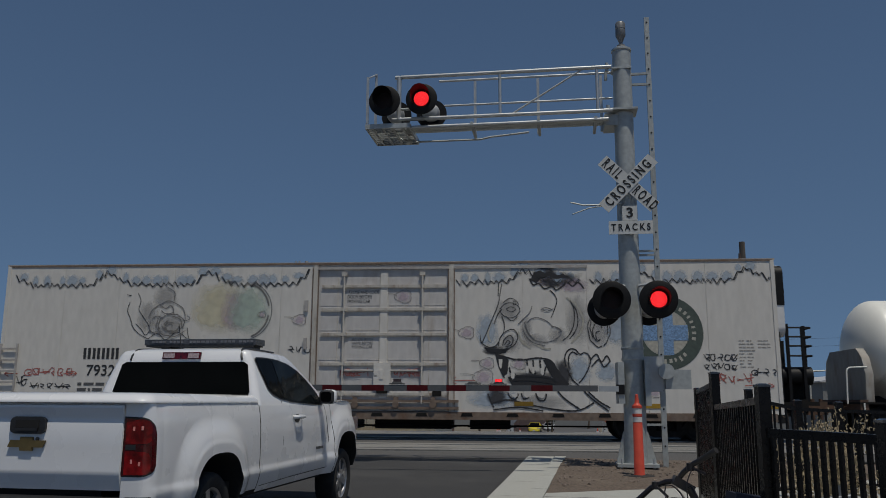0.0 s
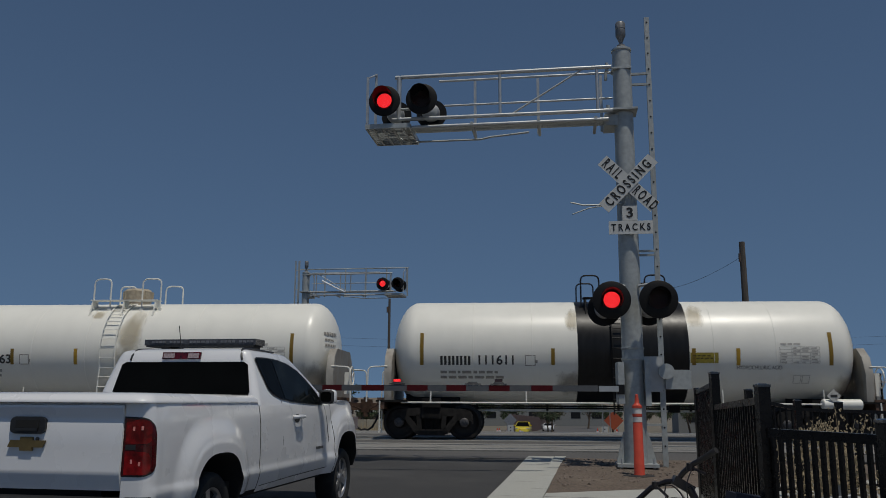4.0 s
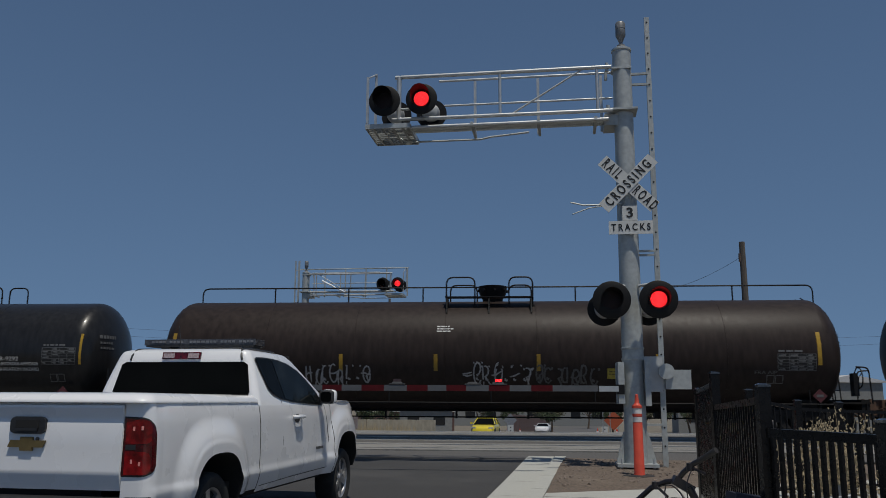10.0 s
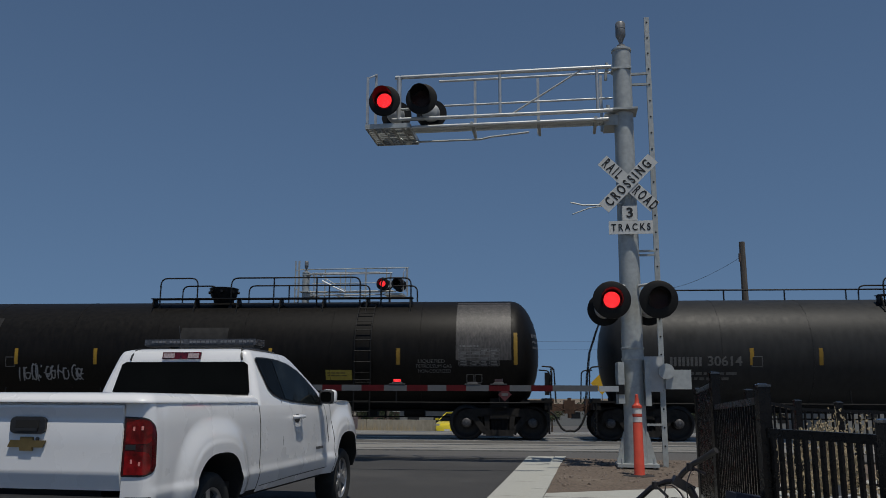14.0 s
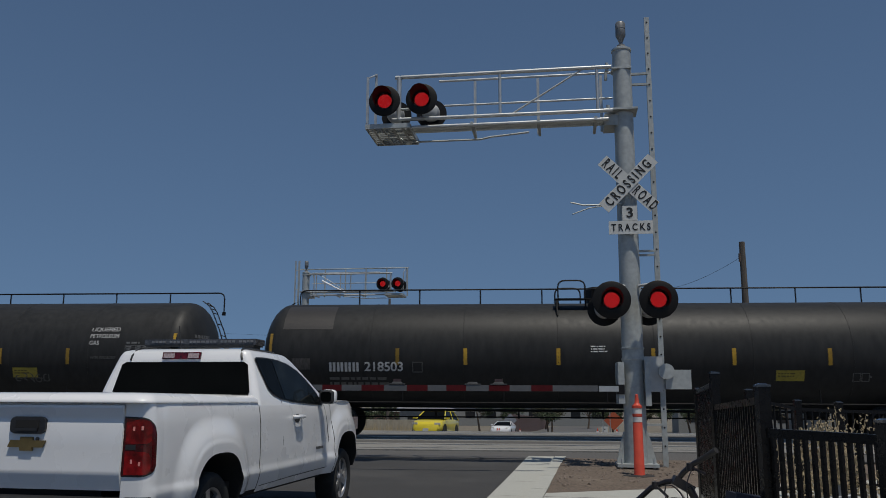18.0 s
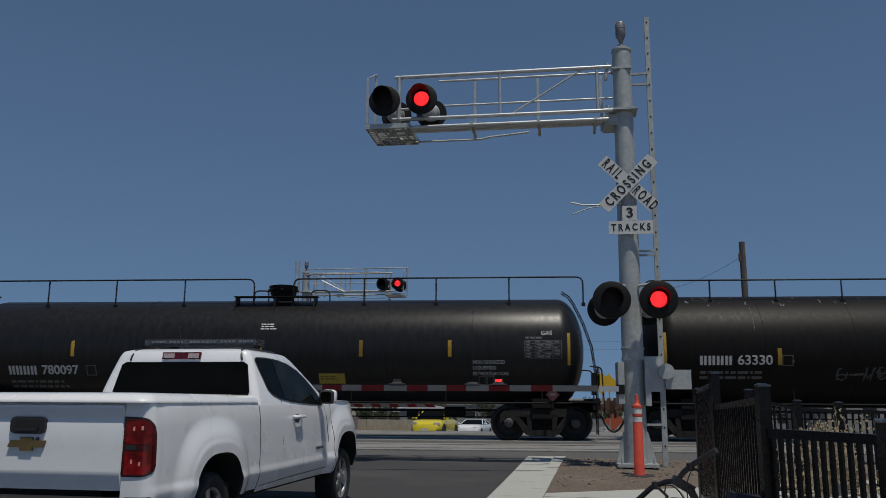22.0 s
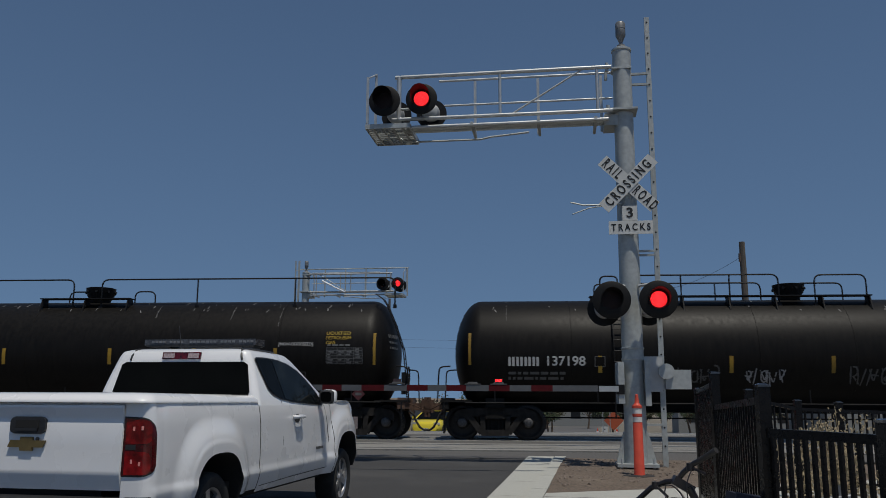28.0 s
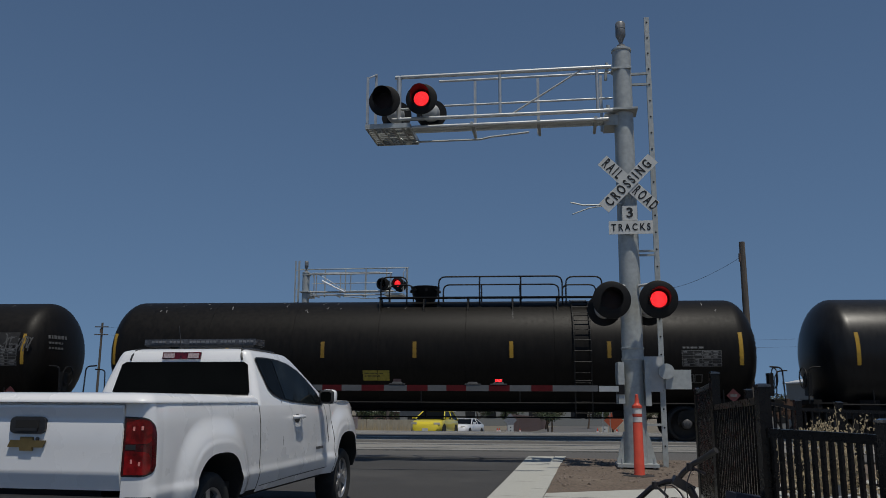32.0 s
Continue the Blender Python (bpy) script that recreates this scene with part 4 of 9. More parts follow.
def end_rails(root, x, s, z=1.0, brake=False, steel=None, reach=0.3, posts=False):
    """Handrails round the end platform, ladder and brake wheel."""
    steel = steel or BLACK_PAINT
    for y in (-1.3, 1.3):
        bm = bmesh.new()
        if posts:
            for d in (0.16, 0.34):
                box(bm, (x + s * d, y, z + 0.42), (0.045, 0.045, 0.9))
            for k in range(3):
                rod(bm, (x + s * 0.16, y, z + 0.1 + k * 0.27), (x + s * 0.34, y, z + 0.1 + k * 0.27), 0.012, 6)
            part("corner_ladder", bm, steel, root)
            continue
        a, b = (x - s * 0.05, y, z + 0.95), (x + s * (reach - 0.04), y, z + 0.93)
        pipe(bm, [a] + bend(a, b, (x + s * reach, y, z), 0.12) + [(x + s * reach, y, z)], 0.02)
        part("end_handrail", bm, steel, root)
    bm = bmesh.new()
    box(bm, (x - s * 0.2, 0, z + 0.02), (0.85, 2.75, 0.05))
    part("end_platform", bm, UNDERFRAME, root, bevel=0.006)
    bm = bmesh.new()
    for y in (-1.38, -0.98):
        box(bm, (x + s * 0.12, y, z - 0.4), (0.03, 0.03, 0.85))
    for k in range(3):
        rod(bm, (x + s * 0.12, -1.38, z - 0.75 + k * 0.27), (x + s * 0.12, -0.98, z - 0.75 + k * 0.27), 0.014, 8)
    part("sill_step", bm, steel, root)
    if brake:
        bm = bmesh.new()
        m = Matrix.Translation((x + s * (reach - 0.08), -0.75, z + 0.68)) @ Matrix.Rotation(radians(90), 4, "Y")
        n = 24
        pts = [m @ Vector((math.cos(2 * math.pi * k / n) * 0.27, math.sin(2 * math.pi * k / n) * 0.27, 0)) for k in range(n + 1)]
        pipe(bm, pts, 0.018, 6)
        for k in range(3):
            a = 2 * math.pi * k / 3
            rod(bm, m @ Vector((0, 0, 0)), m @ Vector((math.cos(a) * 0.27, math.sin(a) * 0.27, 0)), 0.012, 6)
        box(bm, (x + s * (reach - 0.2), -0.75, z + 0.5), (0.12, 0.26, 0.6))
        part("brake_wheel", bm, steel, root, "hand brake wheel on its stand")


def top_rail(root, x0, x1, zt, high, y, steel, gap=1.75):
    """A pipe railing along the tank's top, with rounded ends and posts a gap apart, footed on the tank's shoulder."""
    bm = bmesh.new()
    foot = -0.26
    a, b, c, d = (x0, y, zt + foot), (x0, y, zt + high), (x1, y, zt + high), (x1, y, zt + foot)
    turn_r = min(0.2, (x1 - x0) * 0.3, high * 0.6)
    pipe(bm, [a] + bend(a, b, c, turn_r) + bend(b, c, d, turn_r) + [d], 0.022)
    k = max(1, round((x1 - x0) / gap))
    for i in range(1, k):
        x = x0 + (x1 - x0) * i / k
        rod(bm, (x, y, zt + foot), (x, y, zt + high), 0.022, 8)
    for i in range(k + 1):
        box(bm, (x0 + (x1 - x0) * i / k, y, zt + foot + 0.03), (0.1, 0.06, 0.1))
    part("top_railing", bm, steel, root)


def tank_wagon(label, centre, length, paint, r=1.53, zc=2.32, steel=None, manway="drum", crest=None, rails=(), plats=(), ladders=(), marks=(), sign=None, brake=1,
               owner=None, number="", side_text=(), seed=0, band=None, end_ladder=(), ladder_side="near", mark_paint=None, chart=True, chips=0, under=None, note=None, strip=2.2, inset=1.17,
               hatch=0.0, sign_z=1.62, chart_at=None, box_at=None, head=True):
    """A whole tank wagon, its middle at centre on the track; lengths along it run to the viewer's right."""
    steel = steel or BLACK_PAINT
    rng = random.Random(seed)
    root = thing("tank_wagon", Matrix(), label, "tank wagon", "the wagons of the train")
    on = wrap(r, zc)
    h = length / 2
    cap = 0.5 * r
    lie = Matrix.Translation((0, 0, zc)) @ Matrix.Rotation(radians(90), 4, "Y")
    prof = [(-h, 0.0)] + [(-h + cap * (1 - math.cos(radians(a))), r * math.sin(radians(a))) for a in (12, 24, 36, 48, 58, 67, 75, 82, 90)]
    n = 6
    prof += [(-h + cap + (2 * h - 2 * cap) * k / n, r) for k in range(1, n)]
    prof += [(-p, q) for p, q in reversed(prof[:10])]
    bm = bmesh.new()
    lathe(bm, prof, 72, lie)
    part("tank", bm, paint, root, m=Matrix())
    for k in range(1, 7):
        bm = bmesh.new()
        x = -h + cap + (2 * h - 2 * cap) * k / 7
        lathe(bm, ((x - 0.012, r - 0.002), (x - 0.006, r + 0.006), (x + 0.006, r + 0.006), (x + 0.012, r - 0.002)), 72, lie, close=False)
        part("weld_seam", bm, paint, root)
    if band:
        bm = bmesh.new()
        lathe(bm, ((band[0], r + 0.002), (band[0] + 0.004, r + 0.008), (band[1] - 0.004, r + 0.008), (band[1], r + 0.002)), 72, lie, close=False)
        part("painted_band", bm, TANK_BLACK, root, "black painted band round the tank")
    bx = h - inset
    for s in (-1, 1):
        bogie(root, s * bx)
        coupler_end(root, s * (h + 0.1), s, rust=under)
        end_rails(root, s * (h + 0.1), s, brake=(s == brake), steel=steel if length > 14 else TANK_WHITE, reach=0.3 if length > 14 else 0.5, posts=seed == 4)
        bm = bmesh.new()
        for y in (-0.62, 0.62):
            box(bm, (s * bx, y, 1.0), (1.5, 0.05, 0.42))
        box(bm, (s * bx, 0, 0.98), (0.5, 2.3, 0.25))
        part("saddle", bm, UNDERFRAME, root, bevel=0.01)
    bm = bmesh.new()
    box(bm, (0, 0, 0.78), (2 * h - 4.4, 0.22, 0.06))
    for s in (-1, 1):
        y = s * (r - 0.1)
        rod(bm, (-bx - 0.8, y, 0.985), (bx + 0.8, y, 0.985), 0.022, 8)
        k = round(2 * bx / 2.7)
        for i in range(k + 1):
            x = -bx + 2 * bx * i / k
            rod(bm, (x, y, 0.985), (x, y - s * 0.02, 1.35), 0.018, 6)
    part("side_handrail", bm, steel if length > 14 else TANK_WHITE, root)
    bm = bmesh.new()
    for z in (0.76, 0.59) if length > 14 else (0.9, 0.84):
        rod(bm, (-bx + 1.1, -0.2, z), (bx - 1.1, -0.2, z), 0.02, 8)
    k = round(2 * (bx - 1.2) / 2.15)
    for i in range(k + 1):
        box(bm, (-bx + 1.2 + (2 * bx - 2.4) * i / k, -0.2, 0.68 if length > 14 else 0.9), (0.06, 0.05, 0.26))
    part("brake_rigging", bm, UNDERFRAME, root, "brake rods and pipes slung below the tank")
    bm = bmesh.new()
    lathe(bm, ((-0.3, 0.12), (-0.28, 0.15), (0.28, 0.15), (0.3, 0.12)), 18, Matrix.Translation((bx - 2.4, -0.1, 0.72 if length > 14 else 0.86)) @ Matrix.Rotation(radians(90), 4, "Y"))
    part("brake_cylinder", bm, UNDERFRAME, root, bevel=0.01)
    bm = bmesh.new()
    box(bm, (bx - 3.6, -0.1, 0.68 if length > 14 else 0.84), (0.3, 0.3, 0.2))
    part("control_valve", bm, UNDERFRAME, root, bevel=0.01)
    zt = zc + r
    bm = bmesh.new()
    if manway == "drum":
        lathe(bm, ((zt - 0.1, 0.38), (zt + 0.1, 0.38), (zt + 0.12, 0.41), (zt + 0.38, 0.41), (zt + 0.4, 0.38), (zt + 0.45, 0.34), (zt + 0.46, 0.0)), 28, pose(hatch, 0, 0))
    else:
        lathe(bm, ((zt - 0.1, 0.26), (zt + 0.08, 0.3), (zt + 0.2, 0.38), (zt + 0.4, 0.42), (zt + 0.43, 0.43), (zt + 0.45, 0.36), (zt + 0.47, 0.0)), 24, pose(hatch, 0, 0))
    housing = part("manway_housing", bm, crest or BLACK_PAINT, root, "round valve housing on the tank top")
    for k in range(8):
        a = radians(45 * k + 10)
        bm = bmesh.new()
        if manway == "drum":
            box(bm, (0, 0, 0), (0.04, 0.04, 0.26))
        else:
            rod(bm, (-0.03, 0, 0.06), (0.03, 0, 0.06), 0.04, 8)
        part("housing_lug", bm, crest or BLACK_PAINT, housing, "", Matrix.Translation((hatch + math.cos(a) * 0.425, math.sin(a) * 0.425, zt + 0.25)) @ Matrix.Rotation(a, 4, "Z"))
    for x0, x1, y0, y1 in plats:
        for y in (y0, y1):
            bm = bmesh.new()
            k = max(2, round((x1 - x0) / 1.2))
            box(bm, ((x0 + x1) / 2, y, zt + 0.03), (x1 - x0, 0.3, 0.03))
            for i in range(k + 1):
                x = x0 + 0.06 + (x1 - x0 - 0.12) * i / k
                box(bm, (x, y * 0.98, zt - 0.1), (0.06, 0.26, 0.22))
                pipe(bm, [(x, y * 1.15, zt), (x, y * 1.28, zt - 0.3), (x, y * 1.36, zt - 0.44)], 0.025, 6)
            part("top_walkway", bm, steel, root, bevel=0.004)
    for x0, x1, high, side, gap in rails:
        for y in {"near": (-0.8,), "far": (0.8,), "both": (-0.8, 0.8)}[side]:
            top_rail(root, x0, x1, zt, high, y, steel, gap)
    for x in ladders:
        bm = bmesh.new()
        for dx in (-0.22, 0.22):
            pipe(bm, [on(x + dx, zc + r * math.sin(radians(a)), 0.1) for a in (82, 70, 55, 40, 25, 10, -5, -20)] + [Vector((x + dx, -r - 0.05, zc - 1.1)), Vector((x + dx, -r - 0.05, zc - 1.7))], 0.02, 6)
        for k in range(11):
            a = radians(78 - k * 11)
            rod(bm, on(x - 0.22, zc + r * math.sin(a), 0.1), on(x + 0.22, zc + r * math.sin(a), 0.1), 0.014, 6)
        for k in range(4):
            rod(bm, (x - 0.22, -r - 0.06, zc - 0.75 - k * 0.28), (x + 0.22, -r - 0.06, zc - 0.75 - k * 0.28), 0.014, 6)
        part("side_ladder", bm, steel, root)
    if end_ladder:
        la, lb = (-0.85, -0.45) if ladder_side == "near" else (0.45, 0.85)
        for s in end_ladder:
            bm = bmesh.new()
            path = [(h - 0.62, zt + 0.12), (h - 0.42, zt - 0.02), (h - 0.3, zt - 0.2), (h - 0.05, zc + 0.75), (h + 0.17, zc + 0.1), (h + 0.26, zc - 0.6), (h + 0.3, 1.02)]
            for y in (la, lb):
                pipe(bm, [(s * x, y, z) for x, z in path], 0.018, 6)
            for k in range(10):
                f = 0.06 + k / 10.5
                q = f * (len(path) - 1)
                i = min(len(path) - 2, int(q))
                x, z = (path[i][n] + (path[i + 1][n] - path[i][n]) * (q - i) for n in (0, 1))
                rod(bm, (s * x, la, z), (s * x, lb, z), 0.014, 6)
            part("end_ladder", bm, steel, root)
    # yellow reflector strips
    for i, x in enumerate(marks):
        tall = abs(x) > h - 1.3
        z0, z1 = (1.98, 2.84) if tall else (strip - 0.22, strip + 0.22)
        d = max(0.0, abs(x) - (h - cap))
        lift = 0.006 if d == 0 else -(r - r * math.sqrt(max(0.0, 1 - (d / cap) ** 2))) * 0.98 + 0.01
        patch(root, "reflector_strip", on, x - 0.05, x + 0.05, z0, z1, YELLOW, lift=lift)
    paint2 = mark_paint or STENCIL
    if owner is not None:
        x = mark_blocks(root, on, owner[0], owner[1], owner[2], paint2)
        if number:
            lettering("number", number, owner[2] * 1.02, paint2, root, pose(x - 0.05 + owner[2] * 0.3 * len(number), 0, owner[1] + owner[2] * 0.36), bow=(r + 0.004, zc - owner[1] - owner[2] * 0.36), squeeze=1.05, heavy=0.006)
        bars(root, on, owner[0], owner[1] - 0.22, 1.75, 0.07, STENCIL_DIM if paint2 is not STENCIL_DARK else STENCIL_PALE, 2, seed)
    for words, x, z, size, wide, mt in side_text:
        lettering("stencil", words, size, mt, root, pose(x + wide / 2, 0, z), bow=(r + 0.004, zc - z), width=wide)
    if chart:
        dark = paint2 is STENCIL_DARK
        line = CHART_PALE if dark else STENCIL_CHART
        x0, x1, z0, z1 = chart_at or (h - 2.0, h - 1.0, 1.95, 2.42)
        patch(root, "stencil_panel", on, x0, x1, z0, z1, paint if dark else CHART_PANEL, "data panel of small stencilled figures", lift=0.004)
        grid = bmesh.new()
        for k in range(7):
            z = z0 + (z1 - z0) * k / 6
            stripe(grid, on, [(x0, z), ((x0 + x1) / 2, z), (x1, z)], 0.012, 0.006)
        for k in range(5):
            x = x0 + (x1 - x0) * (0, 0.3, 0.52, 0.76, 1)[k]
            stripe(grid, on, [(x, z0 + (z1 - z0) * q / 6) for q in range(7)], 0.012, 0.006)
        for k in range(6):
            for c in range(4):
                if rng.random() < 0.8:
                    xa = x0 + (x1 - x0) * (0.03, 0.33, 0.55, 0.79)[c]
                    zz = z0 + (z1 - z0) * (k + 0.5) / 6
                    stripe(grid, on, [(xa, zz), (xa + (x1 - x0) * rng.uniform(0.08, 0.19), zz)], 0.045, 0.007)
        tagged(part("stencil_chart", grid, line, root, "rows of unreadable stencilled figures", smooth=0), kind="stuff")
        bars(root, on, x0 + 0.02, z1 + 0.05, 0.55, 0.05, line, 1, seed * 7)
        bx0, bz0 = box_at or (x0 + 0.1, 1.52)
        for k in range(2):
            patch(root, "stencil_frame", on, bx0 + 0.22 * k, bx0 + 0.2 + 0.22 * k, bz0, bz0 + 0.22, line)
            patch(root, "stencil_frame", on, bx0 + 0.22 * k + 0.018, bx0 + 0.182 + 0.22 * k, bz0 + 0.018, bz0 + 0.202, paint, lift=0.008)
            bars(root, on, bx0 + 0.22 * k + 0.04, bz0 + 0.1, 0.1, 0.035, line, 1, seed * 5 + k)
        if owner is not None and number:
            e = owner[0] + 1.15 + owner[2] * 0.56 * len(number)
            mark = STENCIL_PALE if dark else STENCIL_DIM
            patch(root, "plate_mark", on, e, e + 0.28, owner[1] - 0.02, owner[1] + 0.26, mark)
            patch(root, "plate_mark", on, e + 0.022, e + 0.258, owner[1] + 0.002, owner[1] + 0.238, paint, lift=0.008)
            bars(root, on, e + 0.06, owner[1] + 0.05, 0.1, 0.08, mark, 1, seed + 3)
    if head:
        # small lettering on the tank's end
        bm = bmesh.new()
        for k in range(3):
            y = -1.0
            while y < -1.0 + (0.62, 0.45, 0.5)[k]:
                w = rng.uniform(0.04, 0.11)
                zz, hh = zc + 0.42 - 0.15 * k, (0.1, 0.06, 0.06)[k]
                bm.faces.new([bm.verts.new((h - cap * (1 - math.sqrt(max(0.0, 1 - (b * b + (c - zc) ** 2) / (r * r)))) + 0.012, b, c)) for b, c in ((y, zz), (y + w, zz), (y + w, zz + hh), (y, zz + hh))])
                y += w + 0.03
        tagged(part("head_stencil", bm, STENCIL_DIM if paint2 is not STENCIL_DARK else STENCIL_PALE, root, "unreadable small stencilling on the tank end", smooth=0), kind="stuff")
    if note is not None:
        bars(root, on, note[0] - 0.2, note[1], 0.4, 0.035, STENCIL if paint2 is not STENCIL_DARK else paint2, 3, seed + 90)
    if sign is not None:
        patch(root, "stencil_plate", on, sign - 0.36, sign + 0.36, sign_z, sign_z + 0.27, PLACARD, "yellow warning panel")
        bars(root, on, sign - 0.31, sign_z + 0.17, 0.5, 0.035, PLACARD_INK, 2, seed + 40)
    bm = bmesh.new()
    slab(bm, ((0, -0.18), (0.18, 0), (0, 0.18), (-0.18, 0)), 0.01, Matrix.Translation((h - 0.95, -1.43, 1.2)) @ Matrix.Rotation(radians(90), 4, "X"))
    placard = part("hazard_placard", bm, PLACARD_RED if length > 14 else PLACARD_WHITE, root, "dark red diamond-shaped hazard placard" if length > 14 else "white diamond-shaped hazard placard")
    bm = bmesh.new()
    box(bm, (h - 0.95, -1.442, 1.2), (0.17, 0.004, 0.07))
    part("placard_number", bm, STENCIL_DIM if length > 14 else STENCIL_DARK, placard, "number strip")
    bm = bmesh.new()
    box(bm, (h - 0.95, -1.4, 1.1), (0.05, 0.05, 0.5))
    part("placard_bracket", bm, UNDERFRAME, placard)
    if chips:
        bm = bmesh.new()
        for q in range(chips):
            x, a = rng.uniform(-h + 1, h - 1), rng.uniform(50, 76)
            z = zc + r * math.sin(radians(a))
            drop = rng.uniform(0.35, 0.9) if q % 24 == 0 else rng.uniform(0.02, 0.11)
            lean = rng.uniform(-0.05, 0.05)
            stripe(bm, on, [(x + lean * k / 5, z - drop * k / 5) for k in range(6)], rng.uniform(0.006, 0.011) if drop > 0.3 else rng.uniform(0.01, 0.03), 0.004)
        tagged(part("paint_wear", bm, DROPPING, root, "pale scratches and bird droppings"), kind="stuff")
    return root, on, centre


wagons = []
RUSTY_CREST = surface("stained_housing", (0.4, 0.34, 0.25), 0.6, stain=(0.2, 0.13, 0.08))
wagons.append(tank_wagon("white tank wagon with a rust-stained hatch and flanks", 17.38, 12.365, TANK_WHITE, inset=1.14, r=1.42, zc=2.395, steel=TANK_WHITE, crest=RUSTY_CREST,
    plats=((-1.0, 1.0, -0.75, 0.75),), rails=((-0.95, -0.45, 0.66, "both", 0.5), (0.5, 1.05, 0.66, "both", 0.5)), ladders=(-0.07,), marks=(-5.42, -2.89, -1.03, 1.85, 5.13), sign=2.29, sign_z=2.06, brake=1, owner=(-4.95, 2.0, 0.335), number="215263",
    side_text=(("HYDROCHLORIC ACID", 2.95, 1.92, 0.14, 1.15, STENCIL_FAINT),), chart_at=(3.95, 4.95, 2.02, 2.46), box_at=(4.35, 1.52), seed=2, mark_paint=STENCIL_DARK, under=UNDER_RUST))
wagons.append(tank_wagon("white tank wagon with a broad black band round its middle", 31.46, 12.52, TANK_WHITE, inset=1.15, r=1.42, zc=2.395, hatch=0.25, plats=((-0.95, 1.4, -0.75, 0.75),), rails=((-1.0, -0.5, 0.66, "both", 0.5), (0.75, 1.3, 0.66, "both", 0.5)),
    ladders=(-0.05,), marks=(-5.35, -1.83, 1.85, 2.99, 5.34), sign=2.12, sign_z=2.04, brake=1, owner=(-4.85, 1.98, 0.335), number="111611", side_text=(("HYDROCHLORIC ACID", 2.95, 1.92, 0.14, 1.15, STENCIL_FAINT),), chart_at=(4.05, 5.05, 2.02, 2.46), box_at=(4.4, 1.52), seed=3, band=(-1.17, 1.74), mark_paint=STENCIL_DARK, under=UNDER_RUST))
wagons.append(tank_wagon("long glossy black tank wagon with a railed top walkway", 48.875, 18.96, TANK_GLOSS, inset=1.11, plats=((-1.25, 5.85, -0.75, 0.75),), rails=((-1.16, -0.45, 0.64, "both", 0.8), (0.4, 5.0, 0.64, "both", 1.55), (5.25, 5.85, 0.6, "both", 0.6)), ladders=(5.36,),
    marks=(-8.93, -6.05, -3.55, -0.6, 2.66, 5.67, 8.94), owner=(-8.03, 1.98, 0.335), number="501155", side_text=(("SR-9292", 6.56, 2.13, 0.16, 0.63, STENCIL), ("ANHYDROUS AMMONIA", 6.56, 1.99, 0.13, 1.22, STENCIL), ("INHALATION HAZARD", 6.56, 1.84, 0.13, 1.24, STENCIL)),
    sign=6.14, sign_z=1.95, chart_at=(7.88, 8.85, 1.98, 2.44), box_at=(8.1, 1.5), seed=4, strip=2.32))
wagons.append(tank_wagon("long faded brown tank wagon with sprayed tags", 69.295, 18.81, TANK_BROWN, inset=1.2, manway="valve", hatch=0.03, plats=((-1.28, 1.17, -0.8, 0.8),), rails=((-8.9, 9.28, 0.54, "far", 2.34), (-1.25, -0.45, 0.6, "both", 0.8), (0.5, 1.16, 0.6, "both", 0.8)),
    marks=(-8.75, -5.88, -4.06, -1.48, 1.27, 4.38, 8.5), owner=(-7.85, 1.935, 0.335), number="62481", sign=3.43, side_text=(("FRA AIP", 6.85, 1.79, 0.13, 0.57, STENCIL_DIM),), note=(-1.25, 3.0), chart_at=(7.44, 8.4, 1.84, 2.27), box_at=(7.16, 1.51), seed=5, strip=2.04, end_ladder=(1,), ladder_side="far"))
wagons.append(tank_wagon("long worn black tank wagon with a grey patched end", 89.55, 18.74, TANK_WORN, inset=1.1, manway="valve", hatch=0.1, plats=((-1.72, 5.86, -0.75, 0.75),), rails=((-1.5, -0.4, 0.63, "both", 1.0), (0.6, 4.35, 0.63, "both", 1.3), (4.95, 5.8, 0.6, "both", 0.8)), ladders=(4.6,),
    marks=(-8.68, -5.23, -2.93, -0.68, 2.04, 5.56, 8.72), owner=(-7.82, 1.93, 0.335), number="137249", mark_paint=STENCIL_DIM, sign=3.93, sign_z=1.57, side_text=(("LIQUEFIED", 6.1, 2.07, 0.13, 0.72, STENCIL_DIM), ("PETROLEUM GAS", 6.05, 1.94, 0.13, 0.95, STENCIL_DIM), ("NON-ODORIZED", 6.1, 1.81, 0.13, 0.88, STENCIL_DIM)), chart_at=(7.2, 8.28, 1.95, 2.4), box_at=(7.4, 1.51), seed=6))
wagons.append(tank_wagon("long faded grey tank wagon with a low top railing", 109.415, 17.65, TANK_GREY, inset=1.07, manway="valve", hatch=0.15, plats=((-1.44, 1.2, -0.8, 0.8),), rails=((-8.5, 8.75, 0.41, "far", 1.68), (-1.25, -0.3, 0.52, "both", 0.9), (0.55, 1.1, 0.52, "both", 0.9)),
    marks=(-8.05, -5.02, -3.28, -1.36, 1.25, 3.2, 5.18, 8.2), owner=(-7.12, 1.95, 0.335), number="30614", mark_paint=STENCIL_DIM, sign=3.93, side_text=(("LIQUEFIED", 5.78, 2.95, 0.16, 0.82, STENCIL), ("PETROLEUM", 5.78, 2.76, 0.16, 0.82, STENCIL), ("GAS", 5.78, 2.57, 0.16, 0.27, STENCIL), ("NON ODORIZED", 5.86, 2.16, 0.12, 0.7, STENCIL_DIM)), chart_at=(6.83, 7.83, 2.1, 2.5), box_at=(6.86, 1.7), seed=7, end_ladder=(-1, 1), ladder_side="far"))
